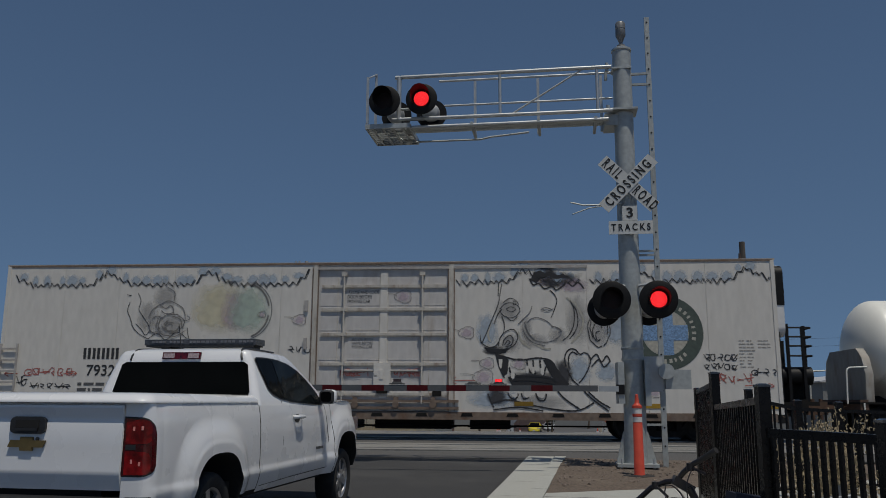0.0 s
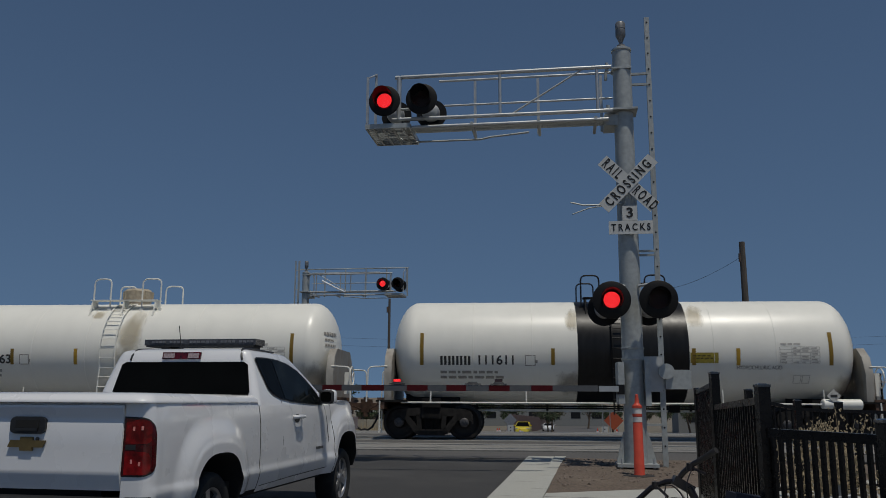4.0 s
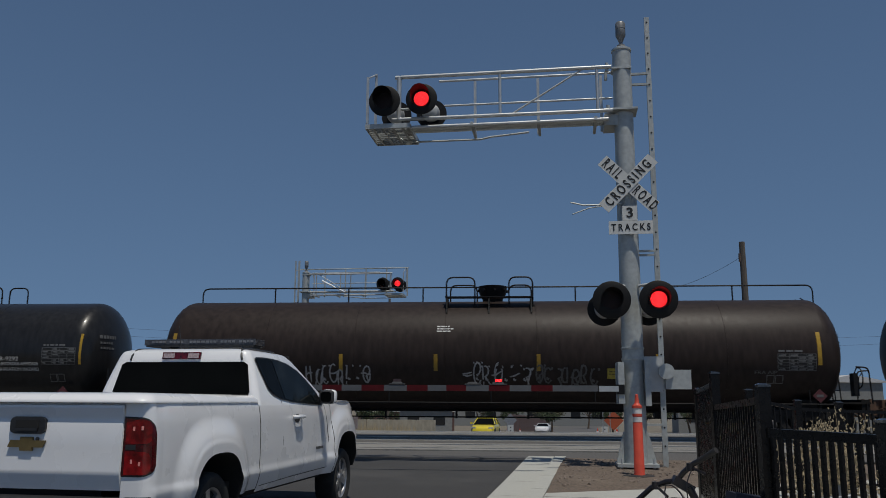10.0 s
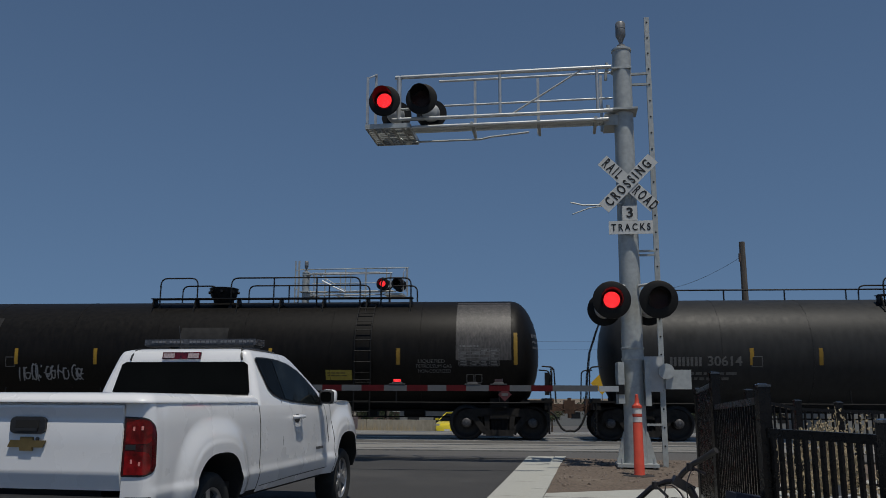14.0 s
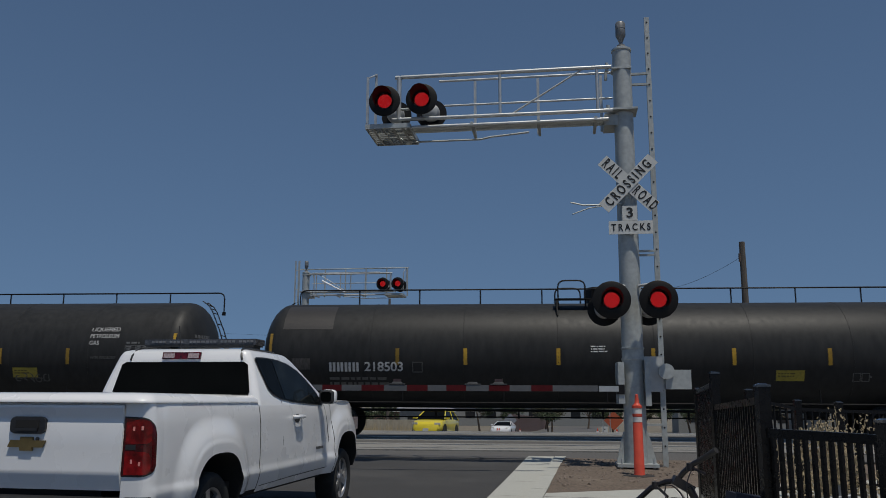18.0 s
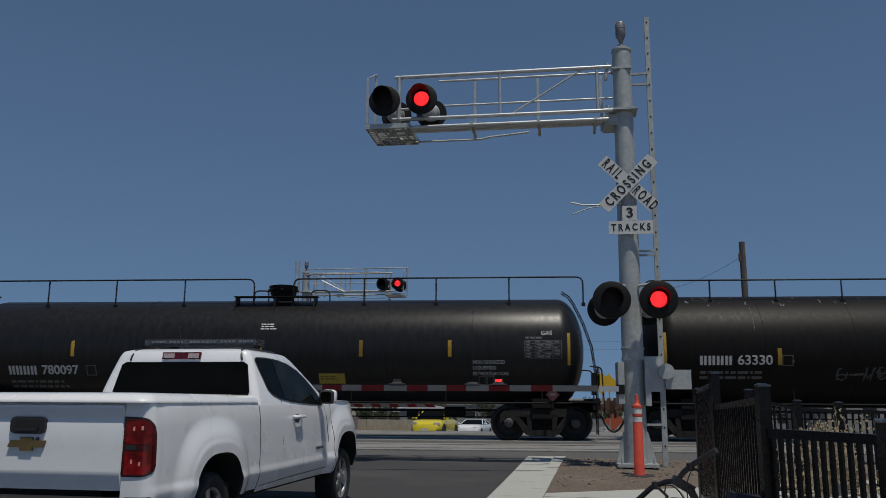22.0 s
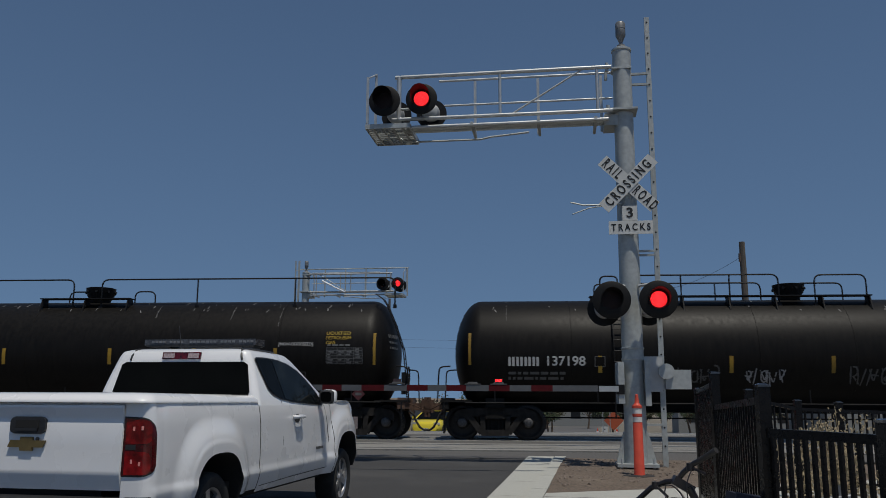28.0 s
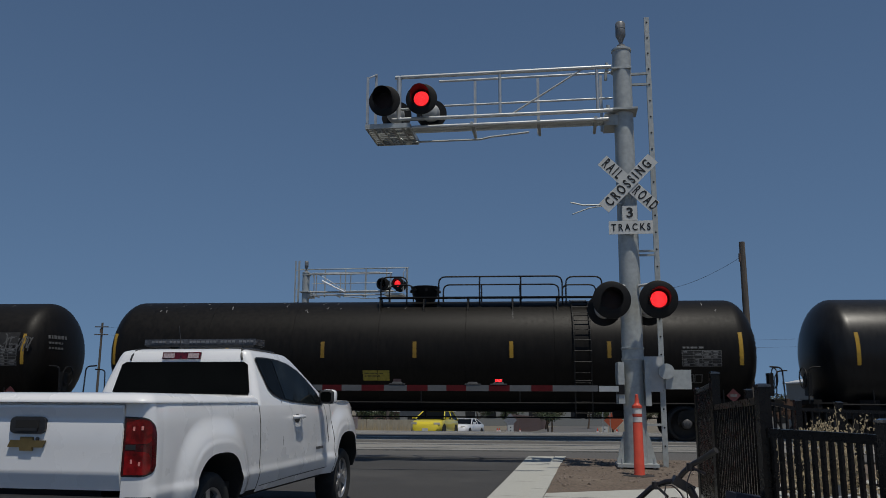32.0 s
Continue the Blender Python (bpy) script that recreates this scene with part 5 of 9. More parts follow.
wagons.append(tank_wagon("long dark grey tank wagon with a low top railing", 129.44, 19.16, TANK_GREY, inset=1.43, r=1.47, zc=2.31, hatch=0.02, plats=((-1.3, 1.05, -0.8, 0.8),), rails=((-8.9, 9.4, 0.54, "far", 1.86), (-1.2, -0.45, 0.56, "both", 0.9), (0.45, 0.98, 0.5, "both", 0.9)),
    marks=(-9.1, -5.58, -3.74, -1.26, 1.22, 3.3, 5.72, 9.03), owner=(-7.45, 1.8, 0.335), number="218503", sign=4.72, sign_z=1.58, side_text=(("FRA AIP", 7.45, 2.4, 0.13, 0.55, STENCIL),), note=(-0.2, 2.45), chart_at=(8.05, 8.95, 2.2, 2.6), box_at=(6.29, 1.57), seed=8, end_ladder=(-1, 1), ladder_side="far"))
wagons.append(tank_wagon("long satin black tank wagon with a high top railing", 149.21, 17.82, TANK_BLACK, inset=1.23, r=1.48, zc=2.42, manway="valve", hatch=0.18, plats=((-1.0, 1.4, -0.75, 0.75),), rails=((-8.65, -0.45, 0.54, "near", 1.83), (0.7, 8.88, 0.54, "near", 1.95), (-0.95, -0.5, 0.42, "far", 0.6), (0.8, 1.4, 0.42, "far", 0.6)),
    marks=(-8.43, -5.35, -2.9, 0.01, 2.81, 5.23, 8.4), owner=(-7.23, 1.7, 0.335), number="780097", sign=1.99, sign_z=1.48, side_text=(("GAS", 7.68, 2.83, 0.16, 0.29, STENCIL), ("NON ODORIZED", 5.85, 2.05, 0.13, 0.85, STENCIL), ("LIQUEFIED", 5.85, 1.9, 0.13, 0.62, STENCIL), ("PETROLEUM GAS", 5.85, 1.75, 0.13, 0.95, STENCIL)), note=(0.18, 3.08), chart_at=(7.24, 8.22, 2.16, 2.63), box_at=(6.0, 1.46), seed=9, strip=2.42, end_ladder=(-1, 1)))
wagons.append(tank_wagon("long worn black tank wagon streaked with pale scratches", 168.45, 17.64, TANK_WORN, inset=1.17, r=1.53, zc=2.42, manway="valve", hatch=0.08, plats=((-1.0, 1.3, -0.75, 0.75),), rails=((-8.67, 8.76, 0.37, "near", 1.67), (0.75, 1.35, 0.3, "far", 0.7)),
    marks=(-8.3, -5.41, -2.66, -0.12, 2.58, 5.3, 8.1), owner=(-7.44, 1.98, 0.335), number="63330", sign=3.8, sign_z=1.66, side_text=(("FRA AIP", 6.0, 1.98, 0.14, 0.6, STENCIL_DIM),), note=(1.5, 2.6), chart_at=(6.63, 7.6, 1.95, 2.29), box_at=(6.2, 1.55), seed=10, end_ladder=(-1, 1), chips=80))
wagons.append(tank_wagon("long black tank wagon with faded yellow lettering", 188.06, 18.41, TANK_WORN, inset=1.14, r=1.55, manway="valve", hatch=0.06, plats=((-1.3, 1.4, -0.75, 0.75),), rails=((-9.08, -0.35, 0.59, "near", 2.5), (0.5, 9.12, 0.59, "near", 2.5), (-1.36, -0.7, 0.45, "far", 0.7), (0.75, 1.4, 0.45, "far", 0.7)),
    marks=(-8.72, -5.2, -1.82, 1.26, 3.66, 5.95, 8.66), owner=(-7.77, 1.95, 0.335), number="5060", mark_paint=STENCIL_YELLOW, sign=4.0, side_text=(("LIQUEFIED", 7.35, 2.83, 0.125, 0.66, STENCIL_YELLOW), ("PETROLEUM", 7.35, 2.7, 0.125, 0.68, STENCIL_YELLOW), ("GAS", 7.35, 2.57, 0.125, 0.25, STENCIL_YELLOW), ("[NON-ODORIZED]", 6.04, 2.53, 0.12, 0.95, STENCIL)), chart_at=(7.37, 8.36, 2.0, 2.43), box_at=(6.37, 1.57), seed=11, end_ladder=(-1, 1), chips=70, under=UNDER_RUST))
wagons.append(tank_wagon("long worn black tank wagon with a railed top walkway", 208.1, 18.51, TANK_WORN, inset=1.14, manway="valve", hatch=0.12, plats=((-5.5, 2.0, -0.75, 0.75),), rails=((-5.2, -4.72, 0.6, "both", 0.6), (-4.3, -0.4, 0.62, "both", 1.3), (0.55, 1.9, 0.6, "both", 1.2)), ladders=(-4.75,),
    marks=(-8.77, -5.33, -1.95, 0.62, 3.2, 5.1, 8.6), owner=(-7.75, 1.95, 0.335), number="137198", sign=2.71, sign_z=1.56, chart_at=(7.4, 8.44, 1.95, 2.42), box_at=(7.04, 1.5), seed=12, strip=2.0, chips=24))
wagons.append(tank_wagon("long black tank wagon with yellow lettering and pale streaks", 227.96, 18.21, TANK_WORN, inset=1.2, manway="valve", hatch=-0.06, plats=((-1.3, 5.0, -0.75, 0.75),), rails=((-1.24, -0.5, 0.62, "both", 0.8), (0.4, 3.85, 0.62, "both", 1.3), (3.95, 4.94, 0.6, "both", 0.9)), ladders=(4.3,),
    marks=(-8.6, -5.37, -2.7, -0.18, 2.42, 5.0, 8.4), owner=(-7.63, 1.96, 0.335), number="953479", mark_paint=STENCIL_YELLOW, sign=-1.23, sign_z=1.56, chart_at=(6.88, 7.88, 1.95, 2.36), seed=13, strip=2.38, chips=24))
wagons.append(tank_wagon("long black tank wagon at the end of the visible train", 247.9, 18.9, TANK_BLACK, manway="valve", plats=((-1.3, 1.2, -0.75, 0.75),), rails=((-1.3, 1.2, 0.62, "both", 1.2),), marks=(-8.6, -3, 0, 3, 8.6), owner=(-7.6, 1.98, 0.335), number="", seed=14, brake=-1))

# ---- refrigerated boxcar ----
CAR_WHITE = surface("aged_white_paint", (0.62, 0.595, 0.55), 0.5, grain=5, vary=0.06, stain=(0.55, 0.515, 0.465), stain_scale=0.5, stain_at=0.55, stretch=(1.5, 1.5, 0.5), bump=0.03, bump_scale=10)
CAR_GREY = surface("aged_grey_steel", (0.38, 0.36, 0.34), 0.55, grain=8, vary=0.15, stain=(0.24, 0.16, 0.11), stain_scale=2.2, stain_at=0.58)
CAR_RUST = surface("rusty_sill", (0.17, 0.125, 0.095), 0.65, grain=8, vary=0.25, stain=(0.13, 0.065, 0.035), stain_scale=2.5, stain_at=0.5)
CAR_STREAKED = surface("rust_streaked_white", (0.5, 0.47, 0.42), 0.55, grain=7, vary=0.12, stain=(0.2, 0.13, 0.085), stain_scale=3, stain_at=0.52, stretch=(1, 1, 0.3))
DOOR_GREY = surface("chalky_door_paint", (0.52, 0.5, 0.48), 0.55, grain=6, vary=0.08, stain=(0.38, 0.33, 0.29), stain_scale=1.8, stain_at=0.57, stretch=(1.4, 1, 0.5))
BUBBLE_GREEN = surface("leaf_green_spray", (0.2, 0.32, 0.07), 0.5, grain=5, vary=0.2)
UNIT_WHITE = surface("unit_white", (0.7, 0.7, 0.7), 0.35, grain=6, vary=0.04, coat=0.3)
STENCIL_FADED = surface("faded_black_stencil", (0.16, 0.15, 0.14), 0.5, grain=20, vary=0.2)
ROSE_GREY = surface("rose_grey", (0.14, 0.14, 0.145), 0.6)
RING_GREEN = surface("dark_green_ring", (0.07, 0.09, 0.075), 0.5, grain=8, vary=0.2)
EMBLEM_BLUE = surface("emblem_blue", (0.18, 0.3, 0.48), 0.5, grain=30, vary=0.5)
EMBLEM_TAN = surface("emblem_tan", (0.42, 0.4, 0.34), 0.5, grain=12, vary=0.2)


def soft_spray(name, color, strength=0.8):
    """Paint that fades from the middle of its patch into the white side."""
    m = surface(name, color, 0.55, grain=5, vary=0.18)
    n, l = m.node_tree.nodes, m.node_tree.links
    co = n.new("ShaderNodeTexCoord")
    ball = n.new("ShaderNodeTexGradient")
    ball.gradient_type = "SPHERICAL"
    cloud = n.new("ShaderNodeTexNoise")
    cloud.inputs["Scale"].default_value, cloud.inputs["Detail"].default_value = 2.2, 5
    centred = n.new("ShaderNodeVectorMath")
    centred.operation = "SUBTRACT"
    centred.inputs[1].default_value = (0.5, 0.5, 0.5)
    shift = n.new("ShaderNodeVectorMath")
    shift.operation = "MULTIPLY_ADD"
    shift.inputs[1].default_value = (0.9, 0.0, 0.9)
    l.new(co.outputs["Object"], cloud.inputs["Vector"])
    l.new(cloud.outputs["Color"], centred.inputs[0])
    l.new(centred.outputs[0], shift.inputs[0])
    l.new(co.outputs["Object"], shift.inputs[2])
    l.new(shift.outputs[0], ball.inputs["Vector"])
    fade = n.new("ShaderNodeMapRange")
    fade.inputs["From Min"].default_value, fade.inputs["From Max"].default_value = 0.24, 0.7
    fade.inputs["To Max"].default_value = strength
    l.new(ball.outputs["Fac"], fade.inputs["Value"])
    l.new(fade.outputs[0], n["Principled BSDF"].inputs["Alpha"])
    return m


SOFT_CREAM, SOFT_GREEN, SOFT_GREY = soft_spray("soft_cream", (0.66, 0.61, 0.42), 0.6), soft_spray("soft_green", (0.45, 0.57, 0.48), 0.6), soft_spray("soft_grey", (0.27, 0.27, 0.27), 0.42)
SOFT_BLUE, SOFT_DARK, SOFT_LILAC = soft_spray("soft_blue", (0.38, 0.47, 0.57), 0.6), soft_spray("soft_dark", (0.05, 0.05, 0.055), 0.9), soft_spray("soft_lilac", (0.5, 0.4, 0.48), 0.5)


def boxcar(centre):
    root = thing("boxcar", Matrix(), "long white refrigerated boxcar covered with grey and pastel graffiti", "boxcar", "the wagons of the train")
    h, back, half, bot, top = 10.52, -10.72, 1.5, 0.72, 4.75
    mid, long = (h + back) / 2, h - back
    flat = lambda x, z, lift=0.004: Vector((x, -half - lift, z))
    # side panels between the posts; the door bay is set back
    xs = [back, -9.0, -7.4, -5.8, -4.2, -2.75, -1.72]
    right = [2.0, 3.9, 5.62, 7.15, 8.75, h]
    for group in (xs, right):
        for a, b in zip(group, group[1:]):
            bm = bmesh.new()
            box(bm, ((a + b) / 2, -half + 0.03, (bot + top) / 2), (b - a - 0.006, 0.06, top - bot))
            part("side_panel", bm, CAR_WHITE, root, bevel=0.004)
    bm = bmesh.new()
    box(bm, (mid, half - 0.03, (bot + top) / 2), (long, 0.06, top - bot))
    part("far_side", bm, CAR_WHITE, root)
    for s, end in ((-1, back), (1, h)):
        bm = bmesh.new()
        box(bm, (end - s * 0.03, 0, (bot + top) / 2), (0.06, 2 * half - 0.14, top - bot))
        part("end_wall", bm, CAR_WHITE, root)
        bm = bmesh.new()
        box(bm, (end - s * 0.02, -half + 0.02, (bot + top) / 2), (0.1, 0.08, top - bot))
        part("corner_post", bm, CAR_WHITE, root, bevel=0.015)
    bm = bmesh.new()
    outline = [(-half - 0.004, 0), (half + 0.004, 0), (half + 0.004, 0.05), (0, 0.13), (-half - 0.004, 0.05)]
    slab(bm, outline, long + 0.1, Matrix.Translation((back - 0.05, 0, top - 0.005)) @ Matrix.Rotation(radians(90), 4, "Z") @ Matrix.Rotation(radians(90), 4, "X"))
    part("roof", bm, CAR_GREY, root, "grey-brown metal roof")
    bm = bmesh.new()
    box(bm, (mid, -half - 0.001, top), (long, 0.03, 0.05))
    part("roof_rail", bm, CAR_RUST, root)
    bm = bmesh.new()
    box(bm, (mid, 0, bot - 0.06), (long, 2 * half - 0.2, 0.12))
    part("floor_frame", bm, UNDERFRAME, root)
    # side sill with its notches
    bm = bmesh.new()
    box(bm, (mid, -half - 0.004, 0.64), (long - 0.3, 0.07, 0.2))
    part("side_sill", bm, CAR_RUST, root, "rusty side sill", bevel=0.006)
    bm = bmesh.new()
    box(bm, (0, 0, 0), (0.32, 0.02, 0.09), taper=0.8)
    notch = part("sill_notch", bm, UNDERFRAME, root, m=pose(-9.6, -half - 0.035, 0.67))
    for k in range(1, 17):
        if abs(-9.6 + k * 1.2) < 9.9:
            again(notch, pose(-9.6 + k * 1.2, -half - 0.035, 0.67))
    # door with its frame, bars and fittings
    bm = bmesh.new()
    box(bm, (0.13, -half + 0.06, 2.75), (3.72, 0.05, 4.0))
    door = part("door", bm, DOOR_GREY, root, "white sliding plug door")
    for z in (4.12, 3.48, 2.8, 2.0, 1.2):
        bm = bmesh.new()
        box(bm, (0.13, -half + 0.016, z), (3.46, 0.05, 0.07))
        box(bm, (0.13, -half + 0.006, z - 0.05), (3.46, 0.03, 0.014))
        part("door_rib", bm, CAR_STREAKED, door, bevel=0.01)
    for z0, z1 in ((3.56, 4.08), (2.88, 3.44), (2.08, 2.76), (1.28, 1.96)):
        for x in (-1.33, -0.42, 0.66, 1.5):
            bm = bmesh.new()
            box(bm, (x, -half + 0.034, (z0 + z1) / 2), (0.62 if abs(x) > 1 else 0.86, 0.014, z1 - z0 - 0.05))
            part("door_panel", bm, DOOR_GREY, door, bevel=0.006)
    for x in (-0.97, 1.19):
        bm = bmesh.new()
        rod(bm, (x, -half - 0.05, 0.95), (x, -half - 0.05, 4.5), 0.026, 10)
        for z in (4.45, 3.48, 2.8, 2.0, 1.2):
            box(bm, (x, -half - 0.03, z), (0.15, 0.09, 0.09))
        part("lock_bar", bm, CAR_STREAKED, door, bevel=0.006)
    bm = bmesh.new()
    box(bm, (0.13, -half + 0.02, 2.8), (0.2, 0.03, 3.4))
    part("door_centre_post", bm, CAR_WHITE, door, bevel=0.01)
    bm = bmesh.new()
    box(bm, (0.12, -half - 0.02, 1.72), (0.46, 0.07, 0.62))
    box(bm, (-0.05, -half - 0.06, 1.75), (0.08, 0.02, 0.1))
    box(bm, (0.1, -half - 0.06, 1.72), (0.1, 0.02, 0.25))
    part("lock_box", bm, CAR_WHITE, door, "white lock box", bevel=0.012)
    for x in (-0.5, 0.8):
        bm = bmesh.new()
        rod(bm, (x - 0.5, -half - 0.0, 1.82), (x + 0.42, -half - 0.0, 1.82), 0.03, 10)
        part("lock_lever", bm, CAR_GREY, door)
    for x in (-1.78, 1.98):
        bm = bmesh.new()
        box(bm, (x, -half - 0.002, 2.7), (0.12, 0.05, 4.0))
        part("door_post", bm, CAR_STREAKED, root, bevel=0.012)
    for x in (-1.7, 1.9, -1.865, 2.065):
        bm = bmesh.new()
        box(bm, (x, -half - 0.004, 2.7), (0.022, 0.03, 3.9))
        part("door_seal", bm, CAR_RUST, root, "rust-brown door seam")
    for x in (-1.15, 0.02, 0.24, 1.37):
        bm = bmesh.new()
        box(bm, (x, -half + 0.03, 2.7), (0.03, 0.016, 3.3))
        part("rust_seam", bm, CAR_STREAKED, door, bevel=0.004)
    for x, z, sx, sz in ((0.12, 1.3, 0.3, 0.17), (1.6, 1.25, 0.24, 0.2)):
        bm = bmesh.new()
        box(bm, (x, -half - 0.02, z), (sx, 0.05, sz))
        part("placard", bm, UNDERFRAME, door, "small dark plate", bevel=0.01)
    for z in (4.62, 1.02, 0.84):
        bm = bmesh.new()
        box(bm, (1.9 if z > 4 else 0.13, -half - (0.008 if z > 4 else 0.03), z), (7.5 if z > 4 else 4.1, 0.036 if z > 4 else 0.08, 0.07))
        part("door_track", bm, CAR_GREY if z > 4 else CAR_RUST, root, "rusty door track", bevel=0.008)
    for x in (-0.6, 0.5, 1.5):
        bm = bmesh.new()
        rod(bm, (x, -half - 0.05, 0.93), (x, -half - 0.11, 0.93), 0.09, 16)
        box(bm, (x, -half - 0.03, 1.03), (0.12, 0.05, 0.2))
        part("door_roller", bm, CAR_RUST, root)
    for z in (3.58, 2.55):
        bm = bmesh.new()
        box(bm, (-2.02, -half - 0.02, z), (0.1, 0.05, 0.3))
        part("door_stop", bm, CAR_GREY, root, bevel=0.01)
    # words on the door
    for k, w in enumerate(("CLOSE AND LOCK", "DOOR BEFORE", "MOVING CAR")):
        lettering("stencil", w, 0.135, STENCIL_DARK, root, pose(-0.43 - (0 if k == 0 else 0.1 + 0.02 * k), -half + 0.024, 3.95 - k * 0.125), squeeze=0.75)
    for k, w in enumerate(("SECURE BOTH", "HASPS BEFORE", "MOVING CAR")):
        lettering("stencil", w, 0.11, STENCIL_FADED, root, pose(-0.45, -half + 0.024, 2.66 - k * 0.1), squeeze=0.82)
    # number, owner's letters as blocks
    lettering("number", "79327", 0.42, STENCIL_DARK, root, pose(-7.66, -half - 0.006, 1.8), heavy=0.005)
    mark_blocks(root, flat, -8.3, 2.13, 0.42, STENCIL_DARK)
    bars(root, flat, -8.4, 1.4, 1.5, 0.08, STENCIL_DIM, 2, 32)
    for k in range(9):
        for x in (9.52, 9.72, 10.0, 10.14):
            if x < 9.9 or k < 3:
                bars(root, flat, x, 2.6 - k * 0.085, 0.12, 0.024, STENCIL_PALE, 1, 33 + k)
    # round emblem, plain
    def ring(name, r0, r1, mt, label):
        bm = bmesh.new()
        n = 56
        pts = [(math.cos(2 * math.pi * k / n), math.sin(2 * math.pi * k / n)) for k in range(n)]
        a = [bm.verts.new(flat(7.65 + c * r1, 2.82 + s * r1, 0.006)) for c, s in pts]
        if r0:
            b = [bm.verts.new(flat(7.65 + c * r0, 2.82 + s * r0, 0.006)) for c, s in pts]
            for k in range(n):
                bm.faces.new((a[k], a[(k + 1) % n], b[(k + 1) % n], b[k]))
        else:
            bm.faces.new(a)
        part(name, bm, mt, root, label, smooth=0)
    ring("emblem_ring", 0.6, 0.98, RING_GREEN, "dark green ring of a worn round emblem")
    ring("emblem_field", 0, 0.595, EMBLEM_TAN, "tan field of the emblem")
    for dx, dz in ((0.2, 0.58), (0.58, 0.2)):
        bm = bmesh.new()
        vs = [bm.verts.new(flat(7.65 + a * dx, 2.82 + b * dz, 0.009 + dx * 0.002)) for a, b in ((-1, -1), (1, -1), (1, 1), (-1, 1))]
        bm.faces.new(vs)
        part("emblem_cross", bm, EMBLEM_BLUE, root, "worn blue cross", smooth=0)
    pick = random.Random(9)
    spans = [(206 - k * 11.3, -pick.uniform(5.0, 8.0)) for k in range(20)] + [(244 + k * 10.5, pick.uniform(5.0, 8.0)) for k in range(7)]
    for start, sweep in spans:
        bm = bmesh.new()
        a0, a1, tall = radians(start), radians(start + sweep * 0.8), pick.choice((0.1, 0.1, 0.15))
        bm.faces.new([bm.verts.new(flat(7.65 + math.cos(a) * r, 2.82 + math.sin(a) * r, 0.009)) for a, r in ((a0, 0.69), (a1, 0.69), (a1, 0.69 + tall), (a0, 0.69 + tall))])
        part("emblem_mark", bm, EMBLEM_TAN, root, smooth=0)

    # ---- painted fringe and drawings ----
    def fill(name, outline, mt, label, lift=0.005):
        bm = bmesh.new()
        bm.faces.new([bm.verts.new(flat(x, z, lift)) for x, z in outline])
        bmesh.ops.triangulate(bm, faces=bm.faces)
        part(name, bm, mt, root, label, smooth=0)

    def cloud(cx, cz, rx, rz, mt, label, lift=0.005):
        """A soft round patch, its middle the patch's own origin."""
        bm = bmesh.new()
        bm.faces.new([bm.verts.new((math.cos(2 * math.pi * k / 32), 0, math.sin(2 * math.pi * k / 32))) for k in range(32)])
        part("sprayed_patch", bm, mt, root, label, Matrix.Translation((cx, -half - lift, cz)) @ Matrix.Diagonal((rx, 1, rz, 1)), smooth=0)

    def strokes(name, lines, mt, width, label, lift=0.008):
        bm = bmesh.new()
        for i, line in enumerate(lines):
            fine = []
            for j in range(len(line) - 1):
                p0, p1, p2, p3 = line[max(0, j - 1)], line[j], line[j + 1], line[min(len(line) - 1, j + 2)]
                for q in range(6):
                    t = q / 6
                    fine.append(tuple(0.5 * (2 * b + (c - a) * t + (2 * a - 5 * b + 4 * c - d) * t * t + (3 * b - a - 3 * c + d) * t ** 3) for a, b, c, d in zip(p0, p1, p2, p3)))
            fine.append(line[-1])
            stripe(bm, flat, fine, width, lift + 0.0006 * i)
        part(name, bm, mt, root, label, smooth=0)

    # green bubble letters low beside the door
    for cx, cz, rx, rz, hole, paint, word in ((-4.02, 1.72, 0.56, 0.6, 1, EMBLEM_BLUE, "blue"), (-2.84, 1.63, 0.48, 0.52, 1, BUBBLE_GREEN, "light green"), (-2.12, 1.26, 0.2, 0.3, 0, BUBBLE_GREEN, "light green")):
        outline = [(cx + rx * math.cos(a) * (1 + 0.09 * math.sin(3 * a + cx)), cz + rz * math.sin(a) * (1 + 0.08 * math.cos(2 * a + cx))) for a in (2 * math.pi * k / 26 for k in range(26))]
        fill("painted_bubble", outline, paint, word + " sprayed bubble shape", 0.0055)
        fill("bubble_shadow", [(x - 0.07, z - 0.03) for x, z in outline], TAG_BLACK, "black sprayed drop shadow", 0.0045)
        lines = [outline + outline[:1]]
        if hole:
            lines.append([(cx - 0.12, cz + 0.1), (cx + 0.02, cz + 0.17), (cx + 0.14, cz + 0.08), (cx, cz - 0.02), (cx - 0.12, cz + 0.1)])
            lines.append([(cx + 0.05, cz - 0.22), (cx + 0.3, cz - 0.2), (cx + 0.44, cz - 0.05)])
        strokes("bubble_outline", lines, TAG_BLACK, 0.075, "thick black outline", 0.0085)
    # zigzag fringe below the roof: it climbs to a crest every 2.93 m, with mottled pale blue above it
    def fringe(x):
        d = (x + 7.8 + 0.45) % 2.93 - 0.45
        return 4.2 + 0.36 * max(0.0, 1 - abs(d) / (0.42 if d < 0 else 0.7))

    rng = random.Random(5)
    for x0, x1 in ((-10.5, -1.95), (2.1, 5.5), (5.7, 10.42)):
        line, x, up = [], x0, 1
        while x < x1:
            line.append((x, fringe(x) + up * rng.uniform(0.03, 0.095)))
            x += rng.uniform(0.05, 0.13)
            up = -up
        bm = bmesh.new()
        stripe(bm, flat, line, 0.034, 0.009)
        stripe(bm, flat, [(a + 0.03, b - 0.035 + 0.03 * rng.random()) for a, b in line], 0.016, 0.0105)
        part("painted_zigzag", bm, TAG_BLACK, root, "black zigzag line below the roof", smooth=0)
        x = x0 + 0.25
